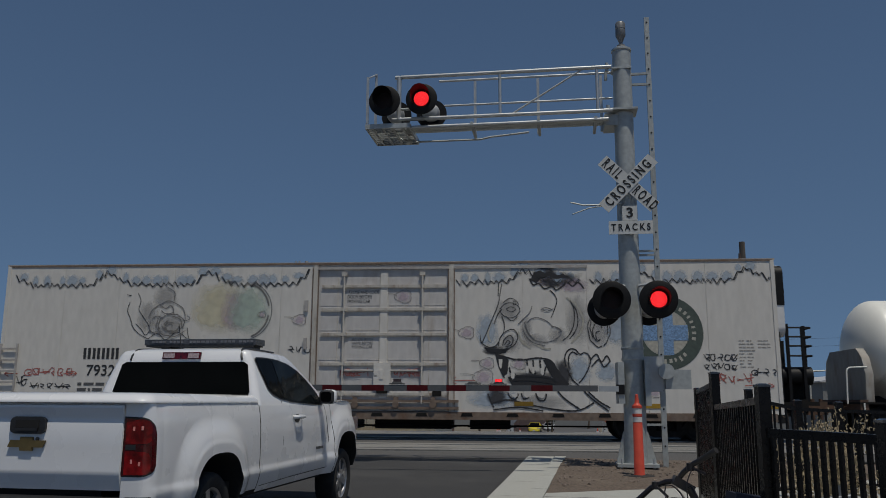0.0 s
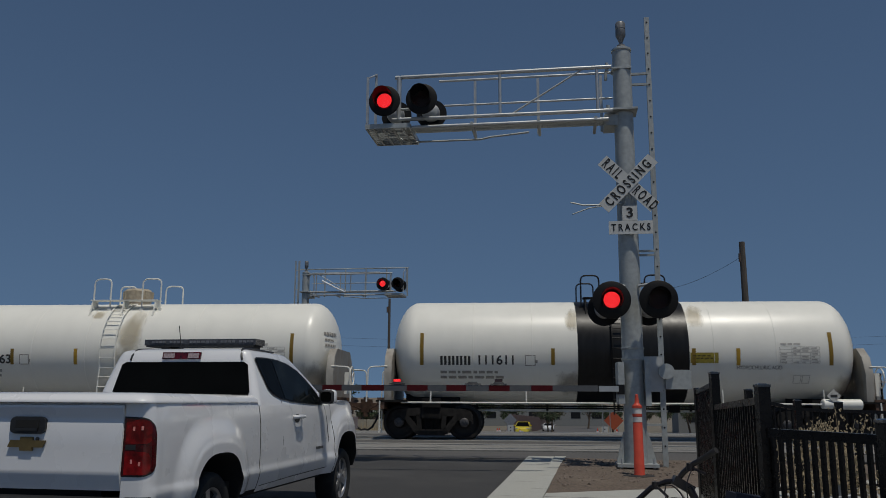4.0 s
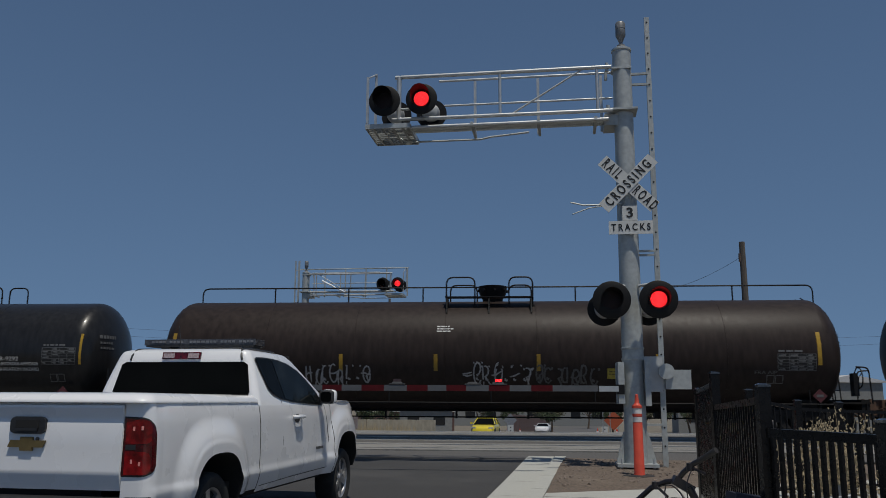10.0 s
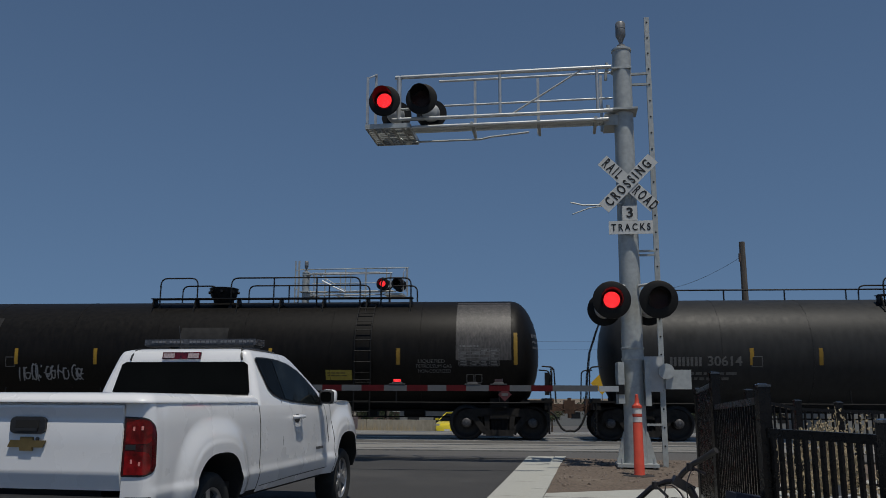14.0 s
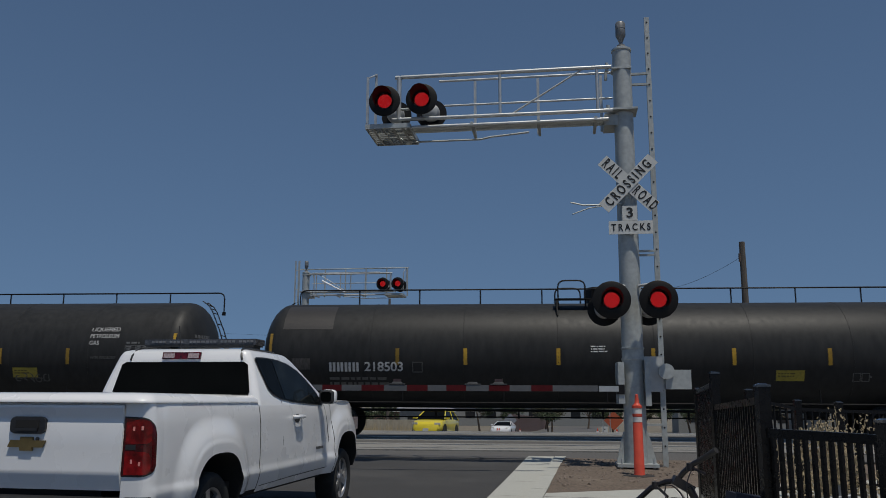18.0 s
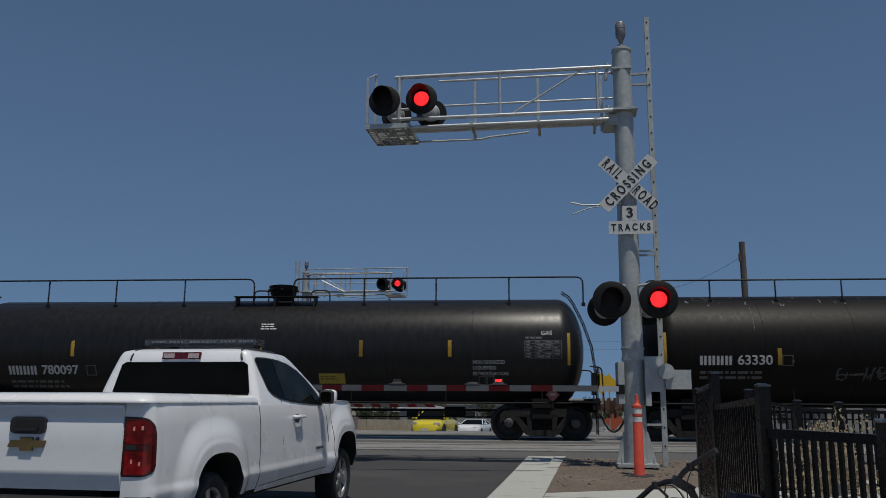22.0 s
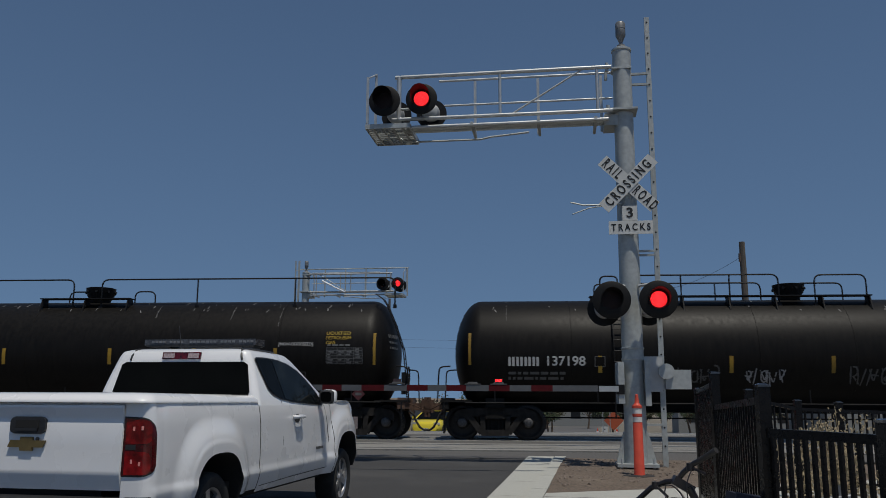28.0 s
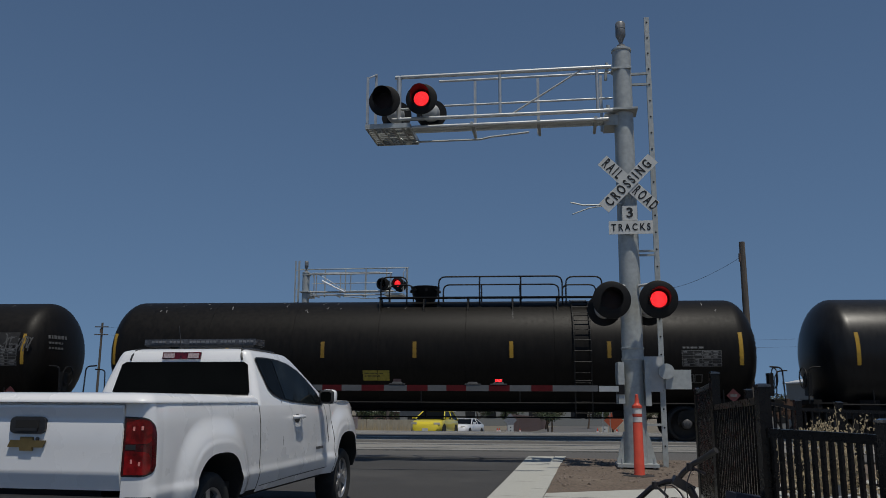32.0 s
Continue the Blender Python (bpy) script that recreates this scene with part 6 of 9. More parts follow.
        while x < x1 - 0.2:
            cloud(x, fringe(x) + 0.14, rng.uniform(0.14, 0.34), rng.uniform(0.16, 0.3), SOFT_BLUE, "mottled pale blue sprayed wash", 0.005 + 0.0004 * (int(x * 10) % 5))
            x += rng.uniform(0.22, 0.5)
    ell = lambda cx, cz, rx, rz, n=26, a0=0, a1=360: [(cx + rx * math.cos(radians(a0 + (a1 - a0) * k / n)) * (1 + 0.04 * math.sin(k * 2.3)), cz + rz * math.sin(radians(a0 + (a1 - a0) * k / n)) * (1 + 0.04 * math.cos(k * 1.9))) for k in range(n)]

    def leafy(x, z, r, tail=0.0):
        """A small pale lilac cloud with a scalloped thin outline and a pointed tail."""
        lift = 0.007 if not -1.7 < x < 1.9 else -0.022
        cloud(x, z, r * 1.3, r, SOFT_LILAC, "small lilac sprayed cloud", lift)
        edge = [(x + r * math.cos(a) * (0.8 + 0.25 * abs(math.sin(1.5 * a))), z + r * 0.75 * math.sin(a) * (0.8 + 0.25 * abs(math.sin(1.5 * a)))) for a in (3.0 + 0.24 * q for q in range(26))]
        lines = [edge] + ([[(x - r * 0.8, z + 0.02), (x - r * 1.2, z + 0.07), (x - r * 1.2 - tail, z + 0.08)]] if tail else [])
        strokes("cloud_line", lines, STENCIL_FADED, 0.014, "thin dark outline", lift + 0.002)

    # drawings left of the door: a rose held by a grey sketched shape, then a cream and green ball
    cloud(-4.5, 3.56, 1.2, 1.1, SOFT_CREAM, "pale cream sprayed patch")
    cloud(-4.05, 3.46, 0.6, 0.85, SOFT_LILAC, "faint pink sprayed patch", 0.0055)
    cloud(-3.62, 3.5, 0.95, 1.05, SOFT_GREEN, "pale green sprayed patch", 0.006)
    strokes("drawn_outline", [[(-3.75 + 0.76 * math.cos(radians(a)), 3.46 + 0.8 * math.sin(radians(a))) for a in range(-75, 85, 10)]], ROSE_GREY, 0.022, "soft grey outline", 0.008)
    for a, b in ((10, 75), (-70, -10)):
        strokes("drawn_outline", [[(-3.79 + 0.72 * math.cos(radians(a + (b - a) * q / 8)), 3.46 + 0.76 * math.sin(radians(a + (b - a) * q / 8))) for q in range(9)]], STENCIL_FADED, 0.05, "soft grey outline", 0.007)
    cloud(-6.05, 3.85, 0.55, 0.5, SOFT_GREY, "soft grey sprayed shading")
    cloud(-5.87, 3.05, 0.75, 0.55, SOFT_GREY, "soft grey sprayed shading", 0.006)
    cloud(-6.5, 3.3, 0.5, 0.7, SOFT_GREY, "soft grey sprayed shading", 0.0065)
    for k, (r, a0) in enumerate(((0.07, 0), (0.12, 40), (0.17, 110), (0.22, 190), (0.28, 260), (0.34, 20), (0.4, 140))):
        strokes("rose_stroke", [ell(-5.87 + 0.01 * k, 3.03 + 0.01 * k, r * 1.1, r * 0.85, 14, a0, a0 + 200)], STENCIL_FADED, 0.024, "grey brush stroke", 0.008 + 0.001 * k)
    strokes("hand_line", [[(-6.84, 3.97), (-6.75, 3.74), (-6.79, 3.51), (-6.67, 3.32), (-6.5, 3.09), (-6.45, 2.9), (-6.56, 2.79), (-6.68, 2.94), (-6.85, 3.1)], [(-7.06, 3.71), (-7.12, 3.48), (-7.02, 3.25), (-6.93, 3.02), (-6.75, 2.83), (-6.47, 2.68)], [(-7.16, 3.92), (-7.03, 3.89)], [(-6.47, 2.68), (-6.21, 2.83), (-5.96, 2.66), (-5.66, 2.87), (-5.34, 2.68)], [(-5.36, 2.98), (-5.33, 2.79), (-5.28, 2.65)]], TAG_BLACK, 0.02, "dark brush lines")
    strokes("rose_line", [[(-6.47, 3.25), (-6.41, 3.47), (-6.19, 3.63), (-5.96, 3.74), (-5.72, 3.66), (-5.51, 3.51), (-5.44, 3.24), (-5.5, 2.98)], [(-6.18, 3.61), (-6.01, 3.53), (-5.87, 3.61), (-5.78, 3.43), (-6, 3.38), (-6.14, 3.47)], [(-6.46, 3.02), (-6.37, 2.87), (-6.12, 2.78)], [(-6.39, 3.25), (-6.24, 3.32), (-6.08, 3.24)], [(-5.99, 4.12), (-5.78, 3.97), (-5.8, 3.74)], [(-6.43, 3.17), (-6.43, 2.9), (-6.25, 2.87), (-6.06, 2.9)], [(-5.38, 3.32), (-5.3, 3.24), (-5.45, 3.17)]], ROSE_GREY, 0.024, "dark brush lines", 0.012)

    # the large drawing beside the door: faint shading under crisp dark lines
    upper_shade = ((4.2, 2.62, 0.5, 0.25, SOFT_GREY), (4.85, 2.75, 0.35, 0.3, SOFT_GREY), (4.0, 2.95, 0.22, 0.4, SOFT_GREY), (2.95, 2.9, 0.4, 0.6, SOFT_BLUE), (3.5, 3.45, 0.45, 0.4, SOFT_GREY), (5.35, 3.2, 0.4, 0.85, SOFT_GREY), (3.55, 2.55, 0.4, 0.35, SOFT_GREY), (3.15, 2.36, 0.42, 0.16, SOFT_DARK), (4.2, 1.6, 0.95, 0.28, SOFT_DARK), (4.95, 1.75, 0.35, 0.5, SOFT_DARK), (4.9, 4.25, 0.75, 0.28, SOFT_DARK))
    lower_shade = ((4.55, 4.45, 0.4, 0.3, SOFT_DARK), (5.3, 4.1, 0.5, 0.26, SOFT_LILAC), (4.6, 4.2, 0.45, 0.14, SOFT_LILAC), (5.39, 1.86, 0.4, 0.5, SOFT_BLUE), (6.1, 1.8, 0.4, 0.35, SOFT_BLUE), (5.9, 2.9, 0.45, 0.6, SOFT_GREY), (3.1, 1.1, 0.9, 0.35, SOFT_BLUE), (3.2, 1.15, 0.35, 0.3, SOFT_DARK), (4.3, 1.0, 1.0, 0.28, SOFT_GREY), (6.55, 3.9, 0.9, 0.6, SOFT_BLUE), (6.75, 3.35, 0.6, 0.5, SOFT_CREAM), (6.45, 2.95, 0.5, 0.6, SOFT_BLUE))
    for cx, cz, rx, rz, mt in upper_shade + lower_shade:
        cloud(cx, cz, rx * 1.2, rz * 1.2, mt, "soft sprayed shading", 0.005 + 0.0004 * (cx * 3 % 4))
    strokes("nose_line", [[(3.35, 4.16), (3.3, 3.89), (3.26, 3.65), (3.19, 3.44), (3.07, 3.17), (2.96, 2.9), (2.87, 2.69), (2.8, 2.54)], [(3.26, 4.16), (3.25, 3.82)], [(3.35, 3.47), (3.22, 3.3), (3.14, 3.07)], [(2.77, 2.76), (2.78, 2.59), (2.89, 2.49), (3.03, 2.44), (3.18, 2.49), (3.25, 2.59)], [(3.34, 3.28), (3.41, 3.06), (3.39, 2.86), (3.31, 2.71)], [(2.87, 2.46), (3.03, 2.34), (3.3, 2.32), (3.52, 2.39)], [(3.25, 2.47), (3.29, 2.69), (3.44, 2.86), (3.65, 2.92), (3.76, 2.76), (3.71, 2.56), (3.54, 2.42), (3.34, 2.38)], [(3.36, 2.49), (3.41, 2.66), (3.56, 2.76), (3.64, 2.66), (3.59, 2.51), (3.44, 2.46)], [(3.41, 2.51), (3.49, 2.62), (3.56, 2.58), (3.48, 2.5)]], TAG_BLACK, 0.026, "crisp dark sprayed lines", 0.008)
    strokes("eye_line", [[(3.29, 3.47), (3.42, 3.6), (3.59, 3.64), (3.79, 3.55), (3.84, 3.4)], [(3.29, 3.44), (3.38, 3.3), (3.55, 3.23), (3.72, 3.28), (3.82, 3.4)], [(3.46, 3.47), (3.58, 3.53), (3.72, 3.47), (3.6, 3.39), (3.46, 3.46)], [(3.38, 3.64), (3.55, 3.76), (3.72, 3.71), (3.8, 3.59)], [(3.46, 3.28), (3.61, 3.15), (3.78, 3.27)], [(3.64, 3.65), (3.69, 3.69), (3.73, 3.64), (3.68, 3.58), (3.64, 3.64)]], TAG_BLACK, 0.018, "thin dark sprayed lines", 0.008)
    strokes("lid_line", [[(3.95, 3.13), (3.98, 2.96), (4.08, 2.76), (4.25, 2.62), (4.51, 2.58), (4.75, 2.64), (4.92, 2.79)], [(3.9, 2.93), (4.03, 2.69), (4.24, 2.54), (4.48, 2.49)], [(4.02, 3.1), (4.12, 3.2), (4.32, 3.23), (4.56, 3.13), (4.69, 3.01), (4.89, 2.93), (4.93, 2.83)], [(4.65, 2.99), (4.79, 2.98), (4.91, 2.89), (4.84, 2.82)], [(3.97, 3.06), (4.05, 2.83), (4.19, 2.67)], [(4.16, 3.54), (4.09, 3.37), (3.92, 3.2), (3.78, 3.06)], [(4.39, 3.46), (4.56, 3.41), (4.73, 3.48)], [(4.41, 3.48), (4.54, 3.5), (4.7, 3.45)]], ROSE_GREY, 0.024, "thin dark sprayed lines", 0.008)
    strokes("cheek_line", [[(4.64, 3.98), (4.77, 3.84), (4.82, 3.67), (4.76, 3.47), (4.66, 3.23)], [(5.17, 3.7), (5.26, 3.5), (5.28, 3.26), (5.24, 2.99), (5.12, 2.76), (4.95, 2.62)], [(5.22, 3.6), (5.33, 3.43), (5.37, 3.13), (5.29, 2.86), (5.13, 2.66)]], TAG_BLACK, 0.026, "dark curved lines", 0.008)
    for ln in [[(5.07, 3.77), (5.27, 3.64), (5.43, 3.4), (5.51, 3.13), (5.42, 2.82), (5.18, 2.56)], [(4.18, 2.56), (4.44, 2.42), (4.64, 2.4)], [(3.04, 3.07), (2.97, 2.79), (3.04, 2.59)], [(3.78, 2.86), (3.88, 2.59), (4.11, 2.42)]]:
        strokes("soft_arc", [ln], EMBLEM_TAN, 0.05, "pale grey sprayed arc", 0.0075)
    strokes("mouth_line", [[(3.2, 2.22), (3.25, 2.02), (3.33, 1.79), (3.4, 1.64)], [(3.2, 2.2), (3.44, 2.18), (3.7, 2.12), (3.97, 2.12), (4.31, 2.16), (4.64, 2.08), (4.83, 1.79), (5.09, 1.46)], [(3.29, 2.04), (3.33, 1.86), (3.4, 1.72), (3.42, 1.92)], [(4, 2.11), (4.02, 1.92), (4.1, 1.76)], [(4.16, 2.12), (4.18, 1.87), (4.23, 1.73)], [(4.34, 2.12), (4.37, 1.81), (4.43, 1.71), (4.5, 1.94)], [(4.52, 2.11), (4.6, 1.92), (4.79, 1.65)], [(3.53, 1.92), (3.58, 1.72), (3.7, 1.74)], [(3.5, 1.64), (3.77, 1.69), (4.16, 1.69), (4.56, 1.65), (4.82, 1.53)], [(3.53, 1.56), (3.96, 1.59), (4.43, 1.54), (4.79, 1.48)]], TAG_BLACK, 0.045, "thick black sprayed lines", 0.008)
    strokes("chin_line", [[(2.96, 1.23), (3.03, 1.03), (3.12, 0.85)], [(3.48, 1.26), (3.55, 1.13), (3.69, 1.08), (3.76, 1.23)], [(3.84, 1.24), (3.9, 1.09), (4.04, 1.13)], [(4.22, 1.24), (4.29, 1.07), (4.45, 1.06), (4.5, 1.23)], [(3.03, 0.96), (3.49, 1.06), (4.15, 0.92), (4.81, 0.81), (5.33, 0.8), (5.73, 1)], [(4.79, 1.3), (5.01, 1.07), (5.4, 0.81)], [(5.48, 1.3), (5.73, 1.06), (6.11, 0.79)], [(5.58, 1.3), (5.86, 1.04), (6.15, 0.87)], [(3.09, 0.8), (3.76, 0.87), (4.41, 0.78)]], TAG_BLACK, 0.04, "thick black sprayed lines", 0.008)
    strokes("heart_line", [[(5.03, 1.93), (5, 2.19), (5.11, 2.38), (5.27, 2.39), (5.4, 2.26), (5.5, 2.3), (5.61, 2.26), (5.67, 2.12), (5.63, 1.93), (5.49, 1.66), (5.35, 1.5)], [(5.11, 1.89), (5.1, 2.18), (5.21, 2.32), (5.34, 2.24)], [(5.06, 1.86), (5.19, 1.6), (5.36, 1.43)], [(5.66, 2.09), (5.83, 2.26), (5.96, 2.06), (6.1, 2.22), (6.19, 2.06)], [(5.69, 1.93), (5.89, 2.12), (6.02, 1.93), (6.19, 2.09)]], TAG_BLACK, 0.036, "dark looping lines", 0.008)
    fill("mouth_band", [(3.5, 1.64), (3.8, 1.7), (4.2, 1.69), (4.6, 1.64), (4.9, 1.5), (5.02, 1.42), (3.6, 1.42)], TAG_BLACK, "solid black sprayed band", 0.0065)
    fill("mouth_corner", [(4.42, 2.12), (4.62, 2.1), (4.82, 1.85), (5.1, 1.42), (4.85, 1.42), (4.6, 1.75)], TAG_BLACK, "solid black sprayed wedge", 0.0068)
    fill("mouth_edge", [(3.15, 2.28), (3.42, 2.22), (3.52, 2.1), (3.48, 1.75), (3.36, 1.66), (3.25, 1.9)], TAG_BLACK, "solid black sprayed block", 0.0066)
    fill("lip_shadow", [(2.86, 2.44), (3.1, 2.4), (3.42, 2.4), (3.5, 2.46), (3.45, 2.3), (3.2, 2.26), (2.98, 2.3)], TAG_BLACK, "solid black sprayed shadow", 0.0064)
    fill("top_smudge", [(4.12, 4.26), (4.22, 4.46), (4.4, 4.52), (4.52, 4.44), (4.7, 4.5), (4.85, 4.38), (5.0, 4.42), (5.2, 4.32), (5.0, 4.3), (4.8, 4.28), (4.6, 4.36), (4.4, 4.3), (4.28, 4.16)], TAG_BLACK, "black sprayed smudge", 0.0066)
    strokes("smudge_line", [[(4.1, 4.3), (4.2, 4.12), (4.35, 4.16), (4.5, 4.02), (4.7, 4.08), (4.82, 3.98), (5.0, 4.1), (5.1, 4.2), (5.25, 4.08), (5.4, 4.18), (5.55, 4.02)]], TAG_BLACK, 0.04, "dark ragged dripping edge", 0.009)
    strokes("ear_line", [ell(5.92, 2.93, 0.29, 0.47, 22, -70, 300), ell(5.92, 2.97, 0.23, 0.38, 18, -30, 240), ell(5.88, 2.85, 0.13, 0.24, 12, 20, 320), ell(5.9, 2.75, 0.07, 0.12, 10, 60, 340)], TAG_BLACK, 0.026, "dark looping lines", 0.008)
    for x, z, w, k in ((3.3, 2.0, 0.05, 0.26), (3.62, 1.68, 0.06, 0.16), (4.0, 1.85, 0.05, 0.22), (4.16, 1.83, 0.05, 0.2), (4.4, 1.8, 0.06, 0.2), (3.66, 1.17, 0.09, 0.1), (3.98, 1.17, 0.08, 0.1), (4.36, 1.16, 0.1, 0.1)):
        fill("painted_tooth", [(x - w, z + k / 2), (x + w, z + k / 2), (x + w * 0.7, z - k * 0.3), (x, z - k / 2), (x - w * 0.7, z - k * 0.2)], CAR_WHITE, "bare white tooth-like gap", 0.0135)
    for x, z, r, tail in ((-3.26, 3.35, 0.12, 0.0), (-2.2, 3.2, 0.2, 0.2), (0.67, 3.83, 0.24, 0.2), (2.4, 2.84, 0.22, 0.12), (2.95, 2.02, 0.2, 0.2), (2.85, 1.66, 0.28, 0.3), (3.78, 2.0, 0.2, 0.0), (6.6, 1.35, 0.28, 0.0), (7.3, 1.3, 0.22, 0.0)):
        leafy(x, z, r, tail)
    for x, z, w, hh, n, mt, sd in ((-10.0, 1.66, 1.5, 0.22, 6, TAG_RED, 1), (-10.2, 1.38, 0.35, 0.3, 2, TAG_BLACK, 2), (-9.8, 1.3, 1.2, 0.16, 5, TAG_BLACK, 10), (-1.05, 1.66, 0.8, 0.22, 5, TAG_RED, 3), (0.4, 1.66, 0.8, 0.22, 5, TAG_RED, 4), (8.6, 2.08, 0.85, 0.2, 5, TAG_BLACK, 5), (8.6, 1.85, 0.85, 0.17, 5, TAG_BLACK, 6), (8.8, 1.5, 1.0, 0.26, 5, TAG_RED, 7), (9.75, 1.7, 0.7, 0.2, 4, TAG_BLACK, 8), (-2.5, 2.3, 0.6, 0.2, 3, TAG_BLACK, 9)):
        graffiti(root, flat, 60 + sd, x, z, w, hh, n, mt, 0.024)
    strokes("thin_arrow", [[(-10.55, 1.72), (-10.3, 1.72), (-10.15, 1.73)], [(-10.42, 1.8), (-10.55, 1.72), (-10.42, 1.64)], [(-8.45, 1.73), (-8.8, 1.72)], [(-8.58, 1.8), (-8.45, 1.73), (-8.58, 1.65)], [(2.0, 1.56), (2.35, 1.57), (2.62, 1.57)], [(2.12, 1.66), (1.98, 1.56), (2.12, 1.47)], [(9.6, 1.45), (9.95, 1.46), (10.3, 1.45)], [(10.2, 1.52), (10.34, 1.45), (10.2, 1.38)]], TAG_RED, 0.022, "thin red sprayed arrows")
    for x in (3.9, 7.3, 10.25, -10.3):
        bm = bmesh.new()
        box(bm, (x, -half - 0.006, 0.96 if x > 0 and x < 5 else 0.92), (0.5, 0.01, 0.12))
        part("reflector_strip", bm, YELLOW, root, "yellow reflective strip")
    # refrigeration unit, end platform and rails
    def end_plate(name, outline, x0, deep, mt, parent, label="", bevel=0.0):
        bm = bmesh.new()
        slab(bm, outline, deep, Matrix.Translation((x0, 0, 0)) @ Matrix.Rotation(radians(90), 4, "Z") @ Matrix.Rotation(radians(90), 4, "X"))
        return part(name, bm, mt, parent, label, bevel=bevel)

    curve = lambda cy, cz, r, a0, a1: [(cy + r * math.cos(radians(a0 + (a1 - a0) * k / 6)), cz + r * math.sin(radians(a0 + (a1 - a0) * k / 6))) for k in range(7)]
    shape = curve(1.12, 2.98, 0.24, -90, 0) + curve(1.06, 4.36, 0.3, 0, 90) + curve(-1.06, 4.36, 0.3, 90, 180) + curve(-1.12, 2.98, 0.24, 180, 270)
    unit = end_plate("cooling_unit", shape, h - 0.01, 0.27, UNIT_WHITE, root, "white refrigeration unit with a black grille", 0.07)
    dip = [(-1.372 + 2.2 * k / 10, 3.56 - 0.12 * math.sin(math.pi * 0.5 * k / 10)) for k in range(11)]
    end_plate("grille_shroud", dip + curve(0.72, 4.46, 0.1, 0, 90) + curve(-1.14, 4.4, 0.24, 90, 180), h + 0.04, 0.24, BLACK_PAINT, unit, "black grille with a curved lower edge", 0.04)
    for k in range(9):
        bm = bmesh.new()
        box(bm, (h + 0.285, -0.28, 3.62 + k * 0.1), (0.03, 1.9, 0.03), Matrix.Rotation(radians(30), 3, "Y"))
        part("grille_slat", bm, RUBBER, unit)
    bm = bmesh.new()
    box(bm, (h + 0.262, 1.02, 3.9), (0.01, 0.26, 0.2))
    part("unit_mark", bm, BOX_GREY, unit, "small plain grey emblem")
    bm = bmesh.new()
    box(bm, (h + 0.262, 0.0, 3.3), (0.008, 2.2, 0.012))
    box(bm, (h + 0.262, 0.35, 2.95), (0.012, 0.2, 0.12))
    part("unit_seam", bm, BOX_GREY, unit)
    bm = bmesh.new()
    for z in (2.98, 2.74, 2.5, 2.24):
        pipe(bm, [(h + 0.33, -1.2, z)] + [(h + 0.85 + 0.12 * math.sin(radians(a)), -1.08 - 0.12 * math.cos(radians(a)), z) for a in (0, 30, 60, 90)] + [(h + 0.98, -0.55, z)], 0.024, 8)
    part("platform_rail", bm, BLACK_PAINT, root, "curved black railing on the end platform")
    for x, y, z1 in ((h + 0.33, -1.2, 3.08), (h + 0.72, -1.2, 3.0), (h + 0.98, -0.55, 3.08), (h + 0.08, -1.3, 2.85)):
        bm = bmesh.new()
        box(bm, (x, y, 0.5 * (z1 + 1.0)), (0.075, 0.075, z1 - 1.0))
        part("rail_post", bm, BLACK_PAINT, root, bevel=0.008)
    bm = bmesh.new()
    box(bm, (h + 0.5, 0, 1.0), (1.0, 2.6, 0.1))
    part("end_platform", bm, UNDERFRAME, root, bevel=0.02)
    bm = bmesh.new()
    box(bm, (h + 0.45, 0.15, 1.5), (0.75, 1.9, 0.86))
    generator = part("generator_case", bm, UNDERFRAME, root, "black fuel tank and generator on the platform", bevel=0.06)
    bm = bmesh.new()
    rod(bm, (h + 0.15, -0.95, 1.72), (h + 0.95, -0.95, 1.72), 0.24, 18)
    part("fuel_drum", bm, BLACK_PAINT, generator, "dark round tank", bevel=0.02)
    bm = bmesh.new()
    box(bm, (h + 0.2, 0.0, 2.3), (0.24, 1.9, 0.7))
    part("pipe_shroud", bm, UNDERFRAME, root, "dark pipework below the unit", bevel=0.05)
    bm = bmesh.new()
    for s in (-1, 1):
        box(bm, (-10.45 + s * 0.24, -half - 0.07, 1.65), (0.05, 0.04, 1.8))
    for k in range(6):
        box(bm, (-10.45, -half - 0.05, 0.86 + k * 0.31), (0.48, 0.03, 0.05))
    part("side_ladder", bm, CAR_GREY, root)
    for s in (-1, 1):
        bogie(root, s * 7.65)
        coupler_end(root, h + 0.5 if s > 0 else back, s)
    for x in (-5.2, -3.2, -1.2, 0.4, 1.4, 3.0):
        bm = bmesh.new()
        box(bm, (x, -0.3, 0.42), (1.1, 1.2, 0.28))
        rod(bm, (x - 0.6, -1.0, 0.36), (x + 0.7, -1.0, 0.36), 0.03)
        part("under_gear", bm, UNDERFRAME, root, bevel=0.05)
    bm = bmesh.new()
    rod(bm, (-8, -0.6, 0.36), (8, -0.6, 0.36), 0.025)
    part("train_pipe", bm, UNDERFRAME, root)
    wagons.append((root, flat, centre))


